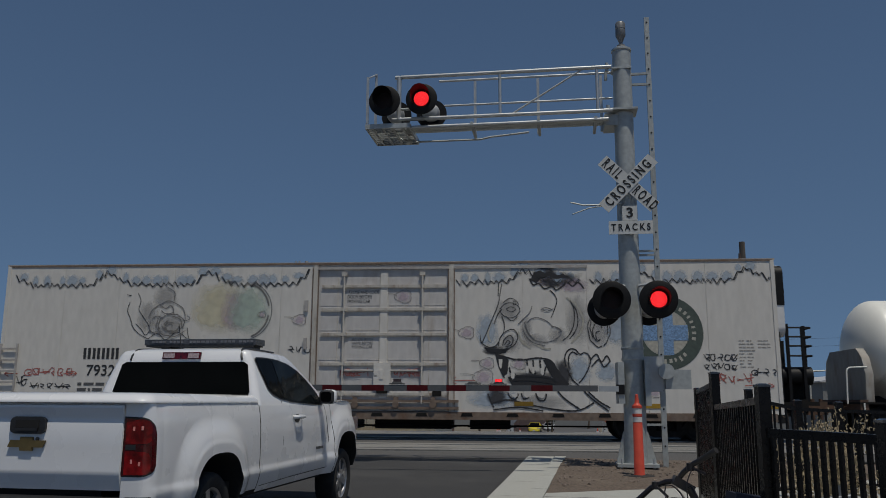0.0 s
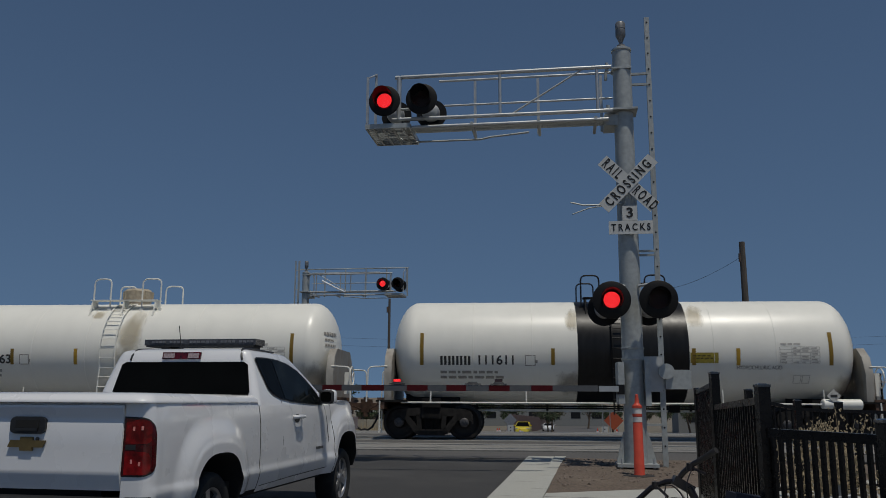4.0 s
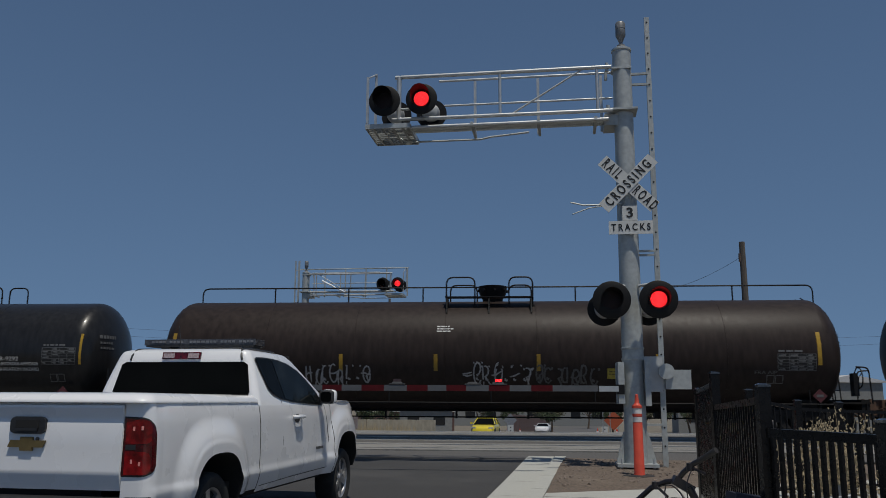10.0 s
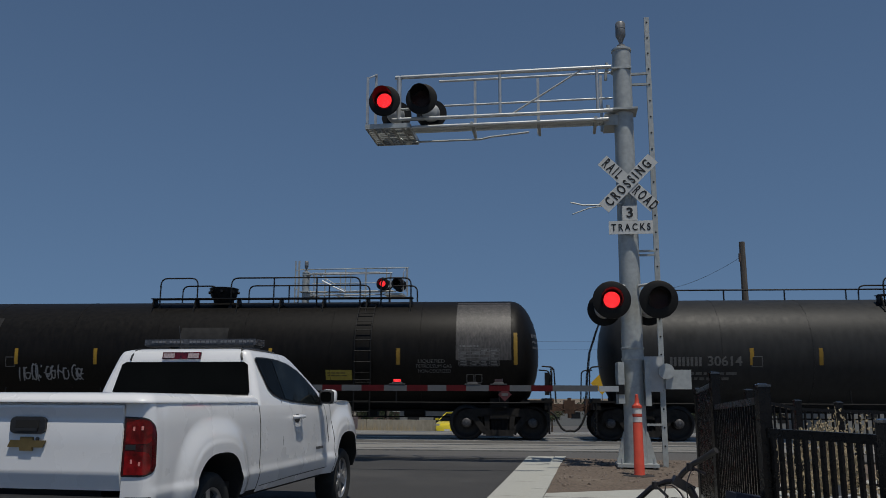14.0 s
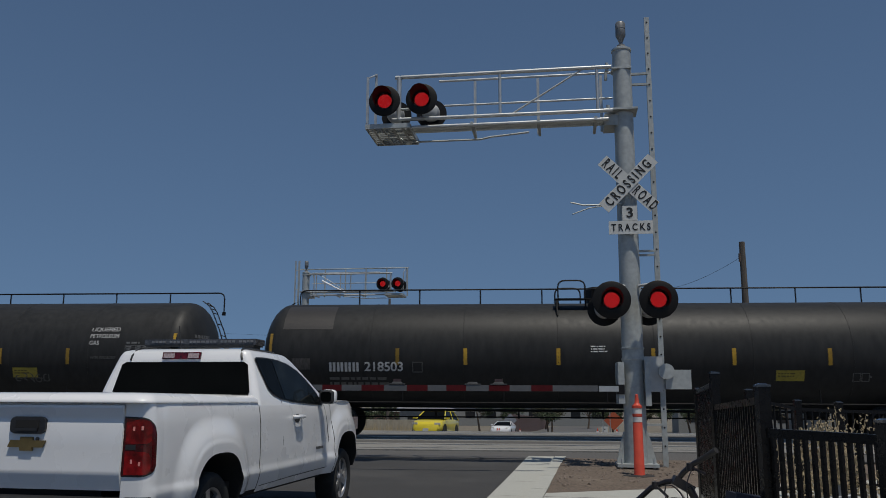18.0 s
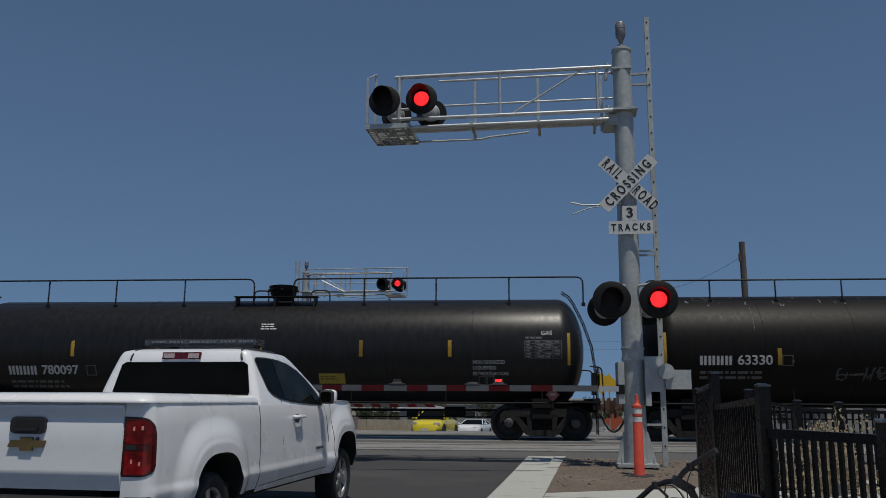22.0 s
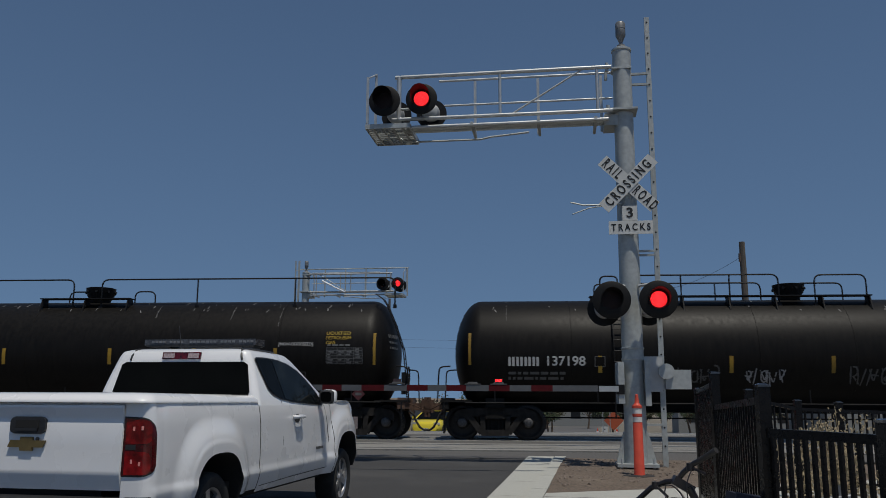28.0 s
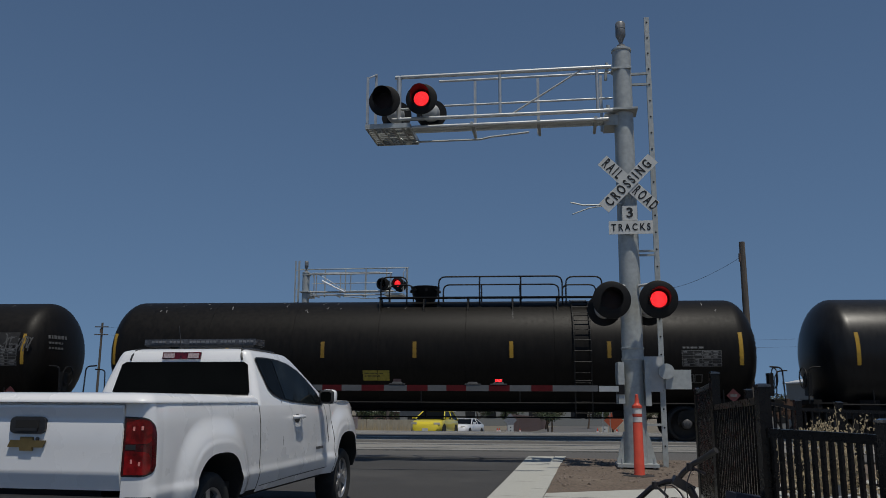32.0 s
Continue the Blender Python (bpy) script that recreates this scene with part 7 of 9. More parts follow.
boxcar(-1.62)
TAGS = ((3, 41, -5.04, 1.47, 1.75, 0.5, 8, TAG_GREY, 0.04), (3, 42, -0.76, 1.47, 1.8, 0.56, 7, TAG_GREY, 0.04), (3, 55, 1.15, 1.47, 1.7, 0.5, 7, TAG_DIM, 0.045), (4, 43, -6.8, 1.45, 0.95, 0.22, 4, TAG_DIM, 0.03), (4, 44, -5.2, 1.55, 1.9, 0.42, 10, TAG_GREY, 0.035),
        (4, 54, -2.4, 1.56, 2.0, 0.25, 8, TAG_DIM, 0.035), (4, 45, 0.7, 1.5, 1.25, 0.42, 6, TAG_DIM, 0.03), (5, 46, 3.6, 1.5, 1.0, 0.22, 5, TAG_DIM, 0.025), (8, 47, -4.0, 1.6, 1.6, 0.34, 5, TAG_DIM, 0.03), (8, 48, 0.7, 1.65, 0.6, 0.3, 4, TAG_DIM, 0.025),
        (9, 49, -5.27, 1.43, 1.36, 0.4, 6, TAG_BLUE, 0.05), (10, 50, -3.5, 1.5, 1.2, 0.45, 5, TAG_DIM, 0.04), (10, 51, -1.6, 1.5, 1.0, 0.4, 5, TAG_GREY, 0.035), (10, 52, 1.0, 1.5, 1.3, 0.42, 5, TAG_DIM, 0.04), (10, 53, 7.9, 2.3, 0.9, 0.5, 6, TAG_DIM, 0.03))
for k, seed, x, z, w, hgt, n, mt, wd in TAGS:
    graffiti(wagons[k][0], wagons[k][1], seed, x, z, w, hgt, n, mt, wd)
patch(wagons[4][0], "painted_patch", wagons[4][1], -8.75, -5.9, 2.75, 3.3, FADED_PATCH, "slightly greyer repainted patch")
for x in (-8.48, 7.6):
    patch(wagons[6][0], "painted_patch", wagons[6][1], x, x + 0.5, 1.85, 2.15, GREY_PATCH, "small blank grey patch")
# a bright streak of reflected light, laid on as a paler patch
patch(wagons[6][0], "worn_patch", wagons[6][1], -8.8, -7.4, 2.95, 3.66, PAINTED_SHEEN, "rubbed paint near the end, its bright highlight painted in")
for x0, x1, z0, z1 in ((3.78, 4.5, 1.95, 2.38), (4.82, 6.4, 2.32, 2.6), (7.02, 8.45, 2.5, 2.88)):
    patch(wagons[10][0], "painted_patch", wagons[10][1], x0, x1, z0, z1, FADED_PATCH, "slightly greyer repainted patch")
for z in (1.58, 1.74, 1.9):
    patch(wagons[10][0], "label_plate", wagons[10][1], 6.12, 6.68, z, z + 0.12, TAG_DIM, "small pale label")
patch(wagons[4][0], "painted_patch", wagons[4][1], -0.55, 0.8, 2.1, 3.0, FADED_PATCH, "slightly greyer repainted patch")
patch(wagons[4][0], "painted_patch", wagons[4][1], 7.12, 8.6, 2.1, 3.75, GREY_PATCH, "grey repainted patch")
SHIELD_GREY = surface("dirty_shield_paint", (0.3, 0.285, 0.255), 0.6, grain=6, vary=0.15, stain=(0.2, 0.14, 0.09), stain_scale=1.6, stain_at=0.52, stretch=(1, 1, 0.4))
STREAK = soft_spray("rust_streak", (0.4, 0.32, 0.18), 0.45)
GRIME = soft_spray("dark_grime", (0.15, 0.12, 0.09), 0.5)


def stain(root, on, x, z, rx, rz, mt, label):
    """A soft round stain bent onto the tank, its middle the patch's own origin."""
    bm = bmesh.new()
    mid_ = on(x, z, 0.006)
    rows = [[bm.verts.new(((i / 4 - 1), (on(x, z + rz * (j / 12 - 1), 0.006).y - mid_.y), (j / 12 - 1))) for i in range(9)] for j in range(25)]
    for p, q in zip(rows, rows[1:]):
        for i in range(8):
            bm.faces.new((p[i], p[i + 1], q[i + 1], q[i]))
    part("stain", bm, mt, root, label, Matrix.Translation(mid_) @ Matrix.Diagonal((rx, 1, rz, 1)))


for k in (0, 1):
    root, on = wagons[k][0], wagons[k][1]
    e = (12.365, 12.52)[k] / 2
    for s in (-1, 1):
        bm = bmesh.new()
        slab(bm, ((-1.3, 1.05), (1.3, 1.05), (1.36, 1.75), (1.2, 2.2), (0.9, 2.45), (-0.9, 2.45), (-1.2, 2.2), (-1.36, 1.75)), 0.2, Matrix.Translation((s * (e + 0.02) - 0.1, 0, 0)) @ Matrix.Rotation(radians(90), 4, "Z") @ Matrix.Rotation(radians(90), 4, "X"))
        part("head_shield", bm, SHIELD_GREY, root, "dirty white steel head shield", bevel=0.02)
    bm = bmesh.new()
    lathe(bm, ((-0.5, 0.0), (-0.5, 0.1), (-0.47, 0.14), (0.47, 0.14), (0.5, 0.1), (0.5, 0.0)), 20, Matrix.Translation((e - 0.72, -1.3, 0.98)) @ Matrix.Rotation(radians(90), 4, "Y"))
    part("air_tank", bm, TANK_WHITE, root, "small white air tank above the bogie")
for x, z, rx, rz, mt in ((-0.65, 3.4, 0.3, 0.2, STREAK), (0.5, 2.9, 0.55, 1.0, STREAK), (0.45, 1.9, 0.6, 0.9, STREAK), (0.35, 1.5, 0.6, 0.4, GRIME), (5.7, 1.55, 0.6, 0.8, GRIME), (-5.85, 1.4, 0.5, 0.55, GRIME), (0.1, 1.25, 1.0, 0.3, GRIME)):
    stain(wagons[0][0], wagons[0][1], x, z, rx, rz, mt, "rust-brown dirt stain")
for x, z, rx, rz, mt in ((1.95, 3.3, 0.4, 0.5, STREAK), (-1.35, 1.5, 0.6, 0.5, GRIME), (-1.3, 3.2, 0.3, 0.5, STREAK), (5.8, 1.4, 0.5, 0.6, GRIME)):
    stain(wagons[1][0], wagons[1][1], x, z, rx, rz, mt, "rust-brown dirt stain")

# ---- white pickup truck ----
TRUCK_WHITE = surface("truck_white", (0.74, 0.742, 0.75), 0.28, grain=2, vary=0.02, stain=(0.69, 0.69, 0.69), stain_scale=1.2, coat=0.9)
TRUCK_TRIM = surface("black_trim", (0.02, 0.02, 0.021), 0.5, grain=40, vary=0.2)
SIDE_TINT = surface("side_glass", (0.007, 0.009, 0.01), 0.05, spec=0.18, grain=3, vary=0.4, stain=(0.02, 0.024, 0.025), stain_scale=3)
SIDE_TINT.node_tree.nodes["Principled BSDF"].inputs["IOR"].default_value = 1.22
TINT = surface("tinted_glass", (0.004, 0.0045, 0.0045), 0.05, spec=0.16, grain=3, vary=0.2)
TINT.node_tree.nodes["Principled BSDF"].inputs["IOR"].default_value = 1.16
LAMP_RED = surface("tail_lamp_red", (0.055, 0.002, 0.004), 0.1, grain=22, vary=0.5, spec=0.4, coat=0.5)
LAMP_CLEAR = surface("clear_lamp", (0.3, 0.24, 0.24), 0.1, grain=50, vary=0.3, coat=0.8)
LAMP_GLINT = surface("lamp_glint", (0.8, 0.3, 0.27), 0.2, coat=0.5)
LAMP_CHAMBER = surface("tail_lamp_bright", (0.2, 0.004, 0.006), 0.1, grain=16, vary=0.7, stain=(0.06, 0.002, 0.003), stain_scale=7, stain_at=0.45, spec=0.3, coat=0.3)
GOLD = surface("gold_badge", (0.2, 0.145, 0.06), 0.35, 0.6)
RIM = surface("wheel_rim", (0.42, 0.42, 0.43), 0.35, 0.8)
LED_CLEAR = surface("smoky_plastic", (0.05, 0.05, 0.055), 0.2, coat=0.4, grain=40, vary=0.4)
LED_WHITE = surface("led_white", (0.13, 0.13, 0.14), 0.2)
BADGE_GREY = surface("dull_chrome", (0.09, 0.09, 0.095), 0.4, 0.3)
NIGHT = surface("wheel_well_black", (0.01, 0.01, 0.01), 0.9)


def wheel(root, name, x, y, r, side, width=0.25):
    """A tyre with tread blocks and a spoked rim, its axle along x."""
    m = Matrix.Translation((x, y, r + 0.02)) @ Matrix.Rotation(radians(90 * side), 4, "Y")
    bm = bmesh.new()
    w = width / 2
    lathe(bm, ((-w + 0.02, r * 0.66), (-w, r * 0.75), (-w, r * 0.9), (-w + 0.025, r * 0.975), (-w + 0.05, r), (w - 0.05, r), (w - 0.025, r * 0.975), (w, r * 0.9), (w, r * 0.75), (w - 0.02, r * 0.66)), 48, m, close=False)
    tyre = part(name, bm, RUBBER, root, "black rubber tyre")
    bm = bmesh.new()
    lathe(bm, ((-w + 0.02, r * 0.66), (w - 0.02, r * 0.67), (w - 0.035, r * 0.62), (w - 0.09, r * 0.6), (w - 0.11, r * 0.58)), 40, m, close=False)
    lathe(bm, ((w - 0.12, 0.0), (w - 0.12, r * 0.6)), 30, m, close=False)
    lathe(bm, ((w - 0.1, r * 0.17), (w - 0.03, r * 0.16), (w - 0.02, r * 0.1), (w - 0.018, 0.0)), 20, m, close=False)
    for k in range(6):
        a = radians(60 * k + 10)
        c = Vector((math.cos(a) * r * 0.38, math.sin(a) * r * 0.38, w - 0.06))
        box(bm, m @ c, (0.07, r * 0.5, 0.05), (m.to_3x3() @ Matrix.Rotation(a - math.pi / 2, 3, "Z")))
    part("rim", bm, RIM, tyre, "silver spoked rim")
    return tyre


def pickup():
    root = thing("pickup_truck", pose(-2.886, 5.715, 0.0, 0, 0, -9.95), "white extended-cab pickup truck with a covered bed and roof light bar", "truck")
    RA, FA = (1.13, 0.4, 0.44, 0.47), (4.66, 0.42, 0.46, 0.5)     # wheel arches: place, height of centre, half width, rise

    def arch(y, z, a):
        return (abs((y - a[0]) / a[2]) ** 2.8 + abs(max(z - a[1], -0.2) / a[3]) ** 2.8)

    def half(y, z):
        w = 0.885 - 0.05 * max(0.0, (0.72 - z) / 0.25) ** 2 - 0.03 * max(0.0, (z - 1.08) / 0.22) ** 2 + 0.012 * math.sin((z - 0.5) * 5)
        if y > 4.75:
            w -= 0.16 * ((y - 4.75) / 0.75) ** 2.2
        if y < 0.4:
            w -= 0.035 * ((0.4 - y) / 0.3) ** 2
        for a in (RA, FA):
            f = arch(y, z, a) ** (1 / 2.8)
            if f < 1.75 and z < a[1] + a[3] + 0.32:
                k = max(0.0, min(1.0, (1.62 - f) / 0.42))
                w += 0.05 * k * k * (3 - 2 * k) + 0.009 * max(0.0, min(1.0, (1.22 - f) / 0.05))
        k = max(0.0, min(1.0, (0.7 - z) / 0.05))
        return w + 0.016 * k

    def shell(y0, y1, top, bottom, s, ny, nz):
        bm = bmesh.new()
        grid = []
        for i in range(ny + 1):
            y = y0 + (y1 - y0) * i / ny
            row = []
            for j in range(nz + 1):
                z = bottom(y) + (top(y) - bottom(y)) * j / nz
                yy, zz = y, z
                hit = False
                for a in (RA, FA):
                    f = arch(y, z, a)
                    if f < 1 and z > 0.2:
                        k = f ** (-1 / 2.8) if f > 1e-4 else 20
                        yy, zz = a[0] + (y - a[0]) * k, a[1] + (z - a[1]) * k if z > a[1] else z
                        if z <= a[1]:
                            yy = a[0] + math.copysign(a[2], y - a[0])
                        hit = True
                row.append((bm.verts.new((s * half(yy, zz), yy, zz)), hit))
            grid.append(row)
        for a, b in zip(grid, grid[1:]):
            for j in range(nz):
                q = (a[j], a[j + 1], b[j + 1], b[j])
                if all(v[1] for v in q):
                    continue
                bm.faces.new([v[0] for v in q])
        loose = [v for v in bm.verts if not v.link_faces]
        for v in loose:
            bm.verts.remove(v)
        return bm

    belt = lambda y: 1.236
    nose = lambda y: 1.25 + 0.035 * math.sin(min(1, (y - 4.1) / 0.6) * 1.6) - 0.3 * max(0, (y - 4.85) / 0.62) ** 2
    for s in (1, -1):
        part("bed_side", shell(0.29, 2.03, lambda y: 1.262, lambda y: 0.5, s, 84, 44), TRUCK_WHITE, root, smooth=55)
        part("cab_side", shell(2.045, 4.13, belt, lambda y: 0.47, s, 60, 44), TRUCK_WHITE, root, smooth=55)
        part("front_fender", shell(4.14, 5.47, nose, lambda y: 0.48, s, 60, 44), TRUCK_WHITE, root, smooth=55)
        bm = bmesh.new()
        box(bm, (s * 0.72, 3.1, 0.46), (0.07, 2.2, 0.06))
        part("rocker", bm, NIGHT, root, bevel=0.01)
        for a in (RA, FA):
            bm = bmesh.new()
            n, rows = 20, []
            for k in range(n + 1):
                t = radians(180 * k / n)
                c, d = math.cos(t), math.sin(t)
                f = (abs(c) ** 2.8 + abs(d) ** 2.8) ** (-1 / 2.8)
                y, z = a[0] + c * f * a[2], a[1] + d * f * a[3]
                if k in (0, n):
                    z = 0.48
                x = half(y, z)
                rows.append([bm.verts.new((s * xx, a[0] + (y - a[0]) * e, a[1] + (z - a[1]) * e)) for xx, e in ((x, 1.0), (x - 0.03, 0.985), (0.5, 1.0))])
            for p, q in zip(rows, rows[1:]):
                for i in range(2):
                    bm.faces.new((p[i], p[i + 1], q[i + 1], q[i]))
            part("wheel_well", bm, NIGHT, root, "black wheel well", smooth=60)
    # floor and underside
    bm = bmesh.new()
    box(bm, (0, 2.7, 0.55), (1.66, 5.0, 0.12))
    box(bm, (0, 2.7, 0.8), (1.0, 5.0, 0.5))
    part("chassis", bm, NIGHT, root)
    # covered bed
    def loop(z, w, y0, y1, r0, r1, n=6):
        """A rounded outline at one height, from the front left round the back to the front right."""
        pts = []
        for cx, cy, rr, a0 in ((-w, y1, r1, 90), (-w, y0, r0, 180), (w, y0, r0, 270), (w, y1, r1, 0)):
            mx, my = cx - math.copysign(rr, cx), cy + (rr if cy == y0 else -rr)
            pts += [(mx + rr * math.cos(radians(a0 + 90 * k / n)), my + rr * math.sin(radians(a0 + 90 * k / n)), z) for k in range(n + 1)]
        return pts

    def loft(loops, cap=True, base=False):
        bm = bmesh.new()
        rows = [[bm.verts.new(p) for p in q] for q in loops]
        for p, q in zip(rows, rows[1:]):
            for i in range(len(p)):
                bm.faces.new((p[i - 1], p[i], q[i], q[i - 1]))
        if cap:
            bm.faces.new(rows[-1])
        if base:
            bm.faces.new(list(reversed(rows[0])))
        return bm
    cover = [(1.27, 0.84, 0.135), (1.258, 0.862, 0.1), (1.262, 0.868, 0.09), (1.272, 0.868, 0.089), (1.284, 0.86, 0.098), (1.304, 0.842, 0.118), (1.32, 0.82, 0.145), (1.33, 0.79, 0.185), (1.336, 0.5, 0.5)]
    part("bed_cover", loft([loop(z, w, y, 2.03 - (0.0 if z < 1.3 else 0.01), 0.11, 0.03, 8) for z, w, y in cover], base=True), TRUCK_WHITE, root, "white hard cover over the bed", smooth=50)
    bm = bmesh.new()
    box(bm, (0, 1.09, 1.252), (1.68, 1.86, 0.03))
    part("cover_seal", bm, TRUCK_WHITE, root)
    # tailgate
    bm = bmesh.new()
    rows = []
    for x in (-0.673, -0.668, -0.3, 0.0, 0.3, 0.668, 0.673):
        d = 0.012 if abs(x) > 0.67 else 0.0
        rows.append([bm.verts.new((x, y + d, z)) for y, z in ((0.2, 0.66), (0.152, 0.668), (0.128, 0.76), (0.12, 0.785), (0.121, 0.8), (0.126, 0.96), (0.128, 1.12), (0.133, 1.14), (0.13, 1.17), (0.112, 1.225), (0.115, 1.243), (0.2, 1.246))])
    for a, b in zip(rows, rows[1:]):
        for i in range(11):
            bm.faces.new((a[i], a[i + 1], b[i + 1], b[i]))
    gate_ = part("tailgate", bm, TRUCK_WHITE, root, "white tailgate", smooth=25)
    bm = bmesh.new()
    rounded = [(sx * 0.0925 + 0.045 * math.cos(radians(a0 + 15 * k)), sz * 0.019 + 0.04 * math.sin(radians(a0 + 15 * k))) for a0, sx, sz in ((0, 1, 1), (90, -1, 1), (180, -1, -1), (270, 1, -1)) for k in range(7)]
    slab(bm, rounded, 0.026, Matrix.Translation((-0.05, 0.133, 1.103)) @ Matrix.Rotation(radians(90), 4, "X"))
    part("tailgate_handle", bm, TRUCK_TRIM, gate_, "black tailgate handle", bevel=0.007)
    bm = bmesh.new()
    box(bm, (-0.05, 0.105, 1.112), (0.18, 0.012, 0.052))
    part("handle_recess", bm, NIGHT, gate_, bevel=0.004)
    bm = bmesh.new()
    box(bm, (-0.05, 0.1, 1.075), (0.17, 0.018, 0.02))
    part("handle_grip", bm, TRUCK_TRIM, gate_, bevel=0.006)
    bm = bmesh.new()
    lathe(bm, ((0.0, 0.012), (0.012, 0.012), (0.014, 0.0)), 14, Matrix.Translation((0.03, 0.122, 1.01)) @ Matrix.Rotation(radians(90), 4, "X"))
    part("handle_lock", bm, TRUCK_TRIM, gate_)
    bm = bmesh.new()
    slab(bm, ((-0.145, -0.024), (-0.05, -0.024), (-0.045, -0.048), (0.05, -0.048), (0.045, -0.024), (0.125, -0.024), (0.145, 0.024), (0.05, 0.024), (0.045, 0.048), (-0.05, 0.048), (-0.045, 0.024), (-0.125, 0.024)), 0.018, Matrix.Translation((-0.05, 0.124, 0.975)) @ Matrix.Rotation(radians(90), 4, "X"))
    part("badge", bm, GOLD, gate_, "gold badge", bevel=0.003)
    bm = bmesh.new()
    box(bm, (0, 0.07, 0.545), (1.7, 0.2, 0.16))
    box(bm, (0.8, 0.15, 0.56), (0.16, 0.26, 0.14))
    box(bm, (-0.8, 0.15, 0.56), (0.16, 0.26, 0.14))
    part("rear_bumper", bm, TRUCK_TRIM, root, "black rear bumper", bevel=0.025)
    bm = bmesh.new()
    box(bm, (-0.05, -0.035, 0.5), (0.3, 0.008, 0.15))
    part("plate", bm, SIGN_WHITE, root, "pale plate on the bumper")
    for s in (1, -1):
        # the body's rounded rear corner, from the tailgate's edge to the bed side
        def turn(lift, f0, f1, n):
            path = [(0.677, 0.138), (0.75, 0.138), (0.8, 0.141)] + [(0.8 + 0.085 * math.sin(a), 0.226 - 0.085 * math.cos(a)) for a in [radians(90 * k / 8) for k in range(1, 9)]] + [(0.886, 0.26), (0.886, 0.295)]
            steps = [0.0]
            for p, q in zip(path, path[1:]):
                steps.append(steps[-1] + math.dist(p, q))
            out = []
            for k in range(n + 1):
                d = steps[-1] * (f0 + (f1 - f0) * k / n)
                i = max(j for j in range(len(path) - 1) if steps[j] <= d + 1e-9)
                f = (d - steps[i]) / (steps[i + 1] - steps[i])
                (x0, y0), (x1, y1) = path[i], path[i + 1]
                t = Vector((x1 - x0, y1 - y0)).normalized()
                out.append((x0 + (x1 - x0) * f + t.y * lift, y0 + (y1 - y0) * f - t.x * lift))
            return out

        def wrap(name, lift, f0, f1, z0, z1, mt, label="", parent=None, r=0.0, n=16, m=10):
            """A patch on that corner; r rounds its two outer corners."""
            bm = bmesh.new()
            cols = turn(lift, f0, f1, n)
            rows = []
            for k, (x, y) in enumerate(cols):
                d = sum(math.dist(p, q) for p, q in zip(cols[k:], cols[k + 1:]))
                cut = r - math.sqrt(max(0.0, r * r - max(0.0, r - d) ** 2)) if r else 0.0
                lo, hi = z0 + cut * 0.6, z1 - cut - 0.01 * k / n * (1 if r else 0)
                rows.append([bm.verts.new((s * (x + (half(0.3, lo + (hi - lo) * j / m) - 0.886) * max(0.0, min(1.0, (y - 0.138) / 0.09))), y, lo + (hi - lo) * j / m)) for j in range(m + 1)])
            for p, q in zip(rows, rows[1:]):
                for j in range(m):
                    bm.faces.new((p[j], p[j + 1], q[j + 1], q[j]))
            return part(name, bm, mt, parent or root, label, smooth=60)
        wrap("bed_corner", 0.0, 0.0, 1.0, 0.5, 1.262, TRUCK_WHITE, n=24, m=30)
        wrap("lamp_rim", 0.003, 0.0, 0.73, 0.762, 1.168, TRUCK_TRIM, "thin dark lamp rim", r=0.115, n=24)
        lamp = wrap("tail_lamp", 0.01, 0.015, 0.705, 0.772, 1.158, LAMP_RED, "glossy red tail lamp", r=0.11, n=24)
        wrap("reverse_lens", 0.013, 0.07, 0.3, 0.945, 0.977, TRUCK_TRIM, "", lamp)
        # four pale pink patches: highlights of the lens, painted on
        for z, q in ((1.085, 0.24), (1.09, 0.42), (0.85, 0.4), (0.865, 0.22)):
            wrap("bulb_glint", 0.012, q - 0.022, q + 0.022, z - 0.014, z + 0.014, LAMP_GLINT, "", lamp, n=4, m=4)
        for z0, z1 in ((0.985, 1.15), (0.778, 0.937)):
            wrap("lamp_chamber", 0.011, 0.06, 0.6, z0, z1, LAMP_CHAMBER, "brighter red chamber behind the lens", lamp, r=0.04, n=16)
    # cab: one rounded greenhouse, its glass 4 mm proud
    tuck = lambda z: half(2.6, 1.236) - 0.27 * (z - 1.236) - 0.135 * (z - 1.236) ** 2 - 0.9 * max(0.0, z - 1.69) ** 1.5
    back_y = lambda z: 2.045 + 0.2 * (z - 1.28) + 1.2 * max(0.0, z - 1.7) ** 1.6
    front_y = lambda z: 4.2 - 2.0 * (z - 1.25) - 2.0 * max(0.0, z - 1.7) ** 1.5
    heights = [1.236, 1.26, 1.3, 1.4, 1.5, 1.6, 1.66, 1.7, 1.725, 1.742]
    loops = [loop(z, tuck(z) - 0.03, back_y(z), front_y(z), 0.075, 0.12, 6) for z in heights]
    for z, d in ((1.756, 0.03), (1.766, 0.07), (1.776, 0.15), (1.783, 0.28)):
        loops.append(loop(z, 0.652 - d, 2.145 + d, 3.22 - d * 1.1, 0.09, 0.12, 6))
    loops = [[(x + 0.03, y, z) for x, y, z in q] for q in loops]
    cab = part("cab_roof", loft(loops), TRUCK_WHITE, root, "white cab roof and pillars", smooth=40)
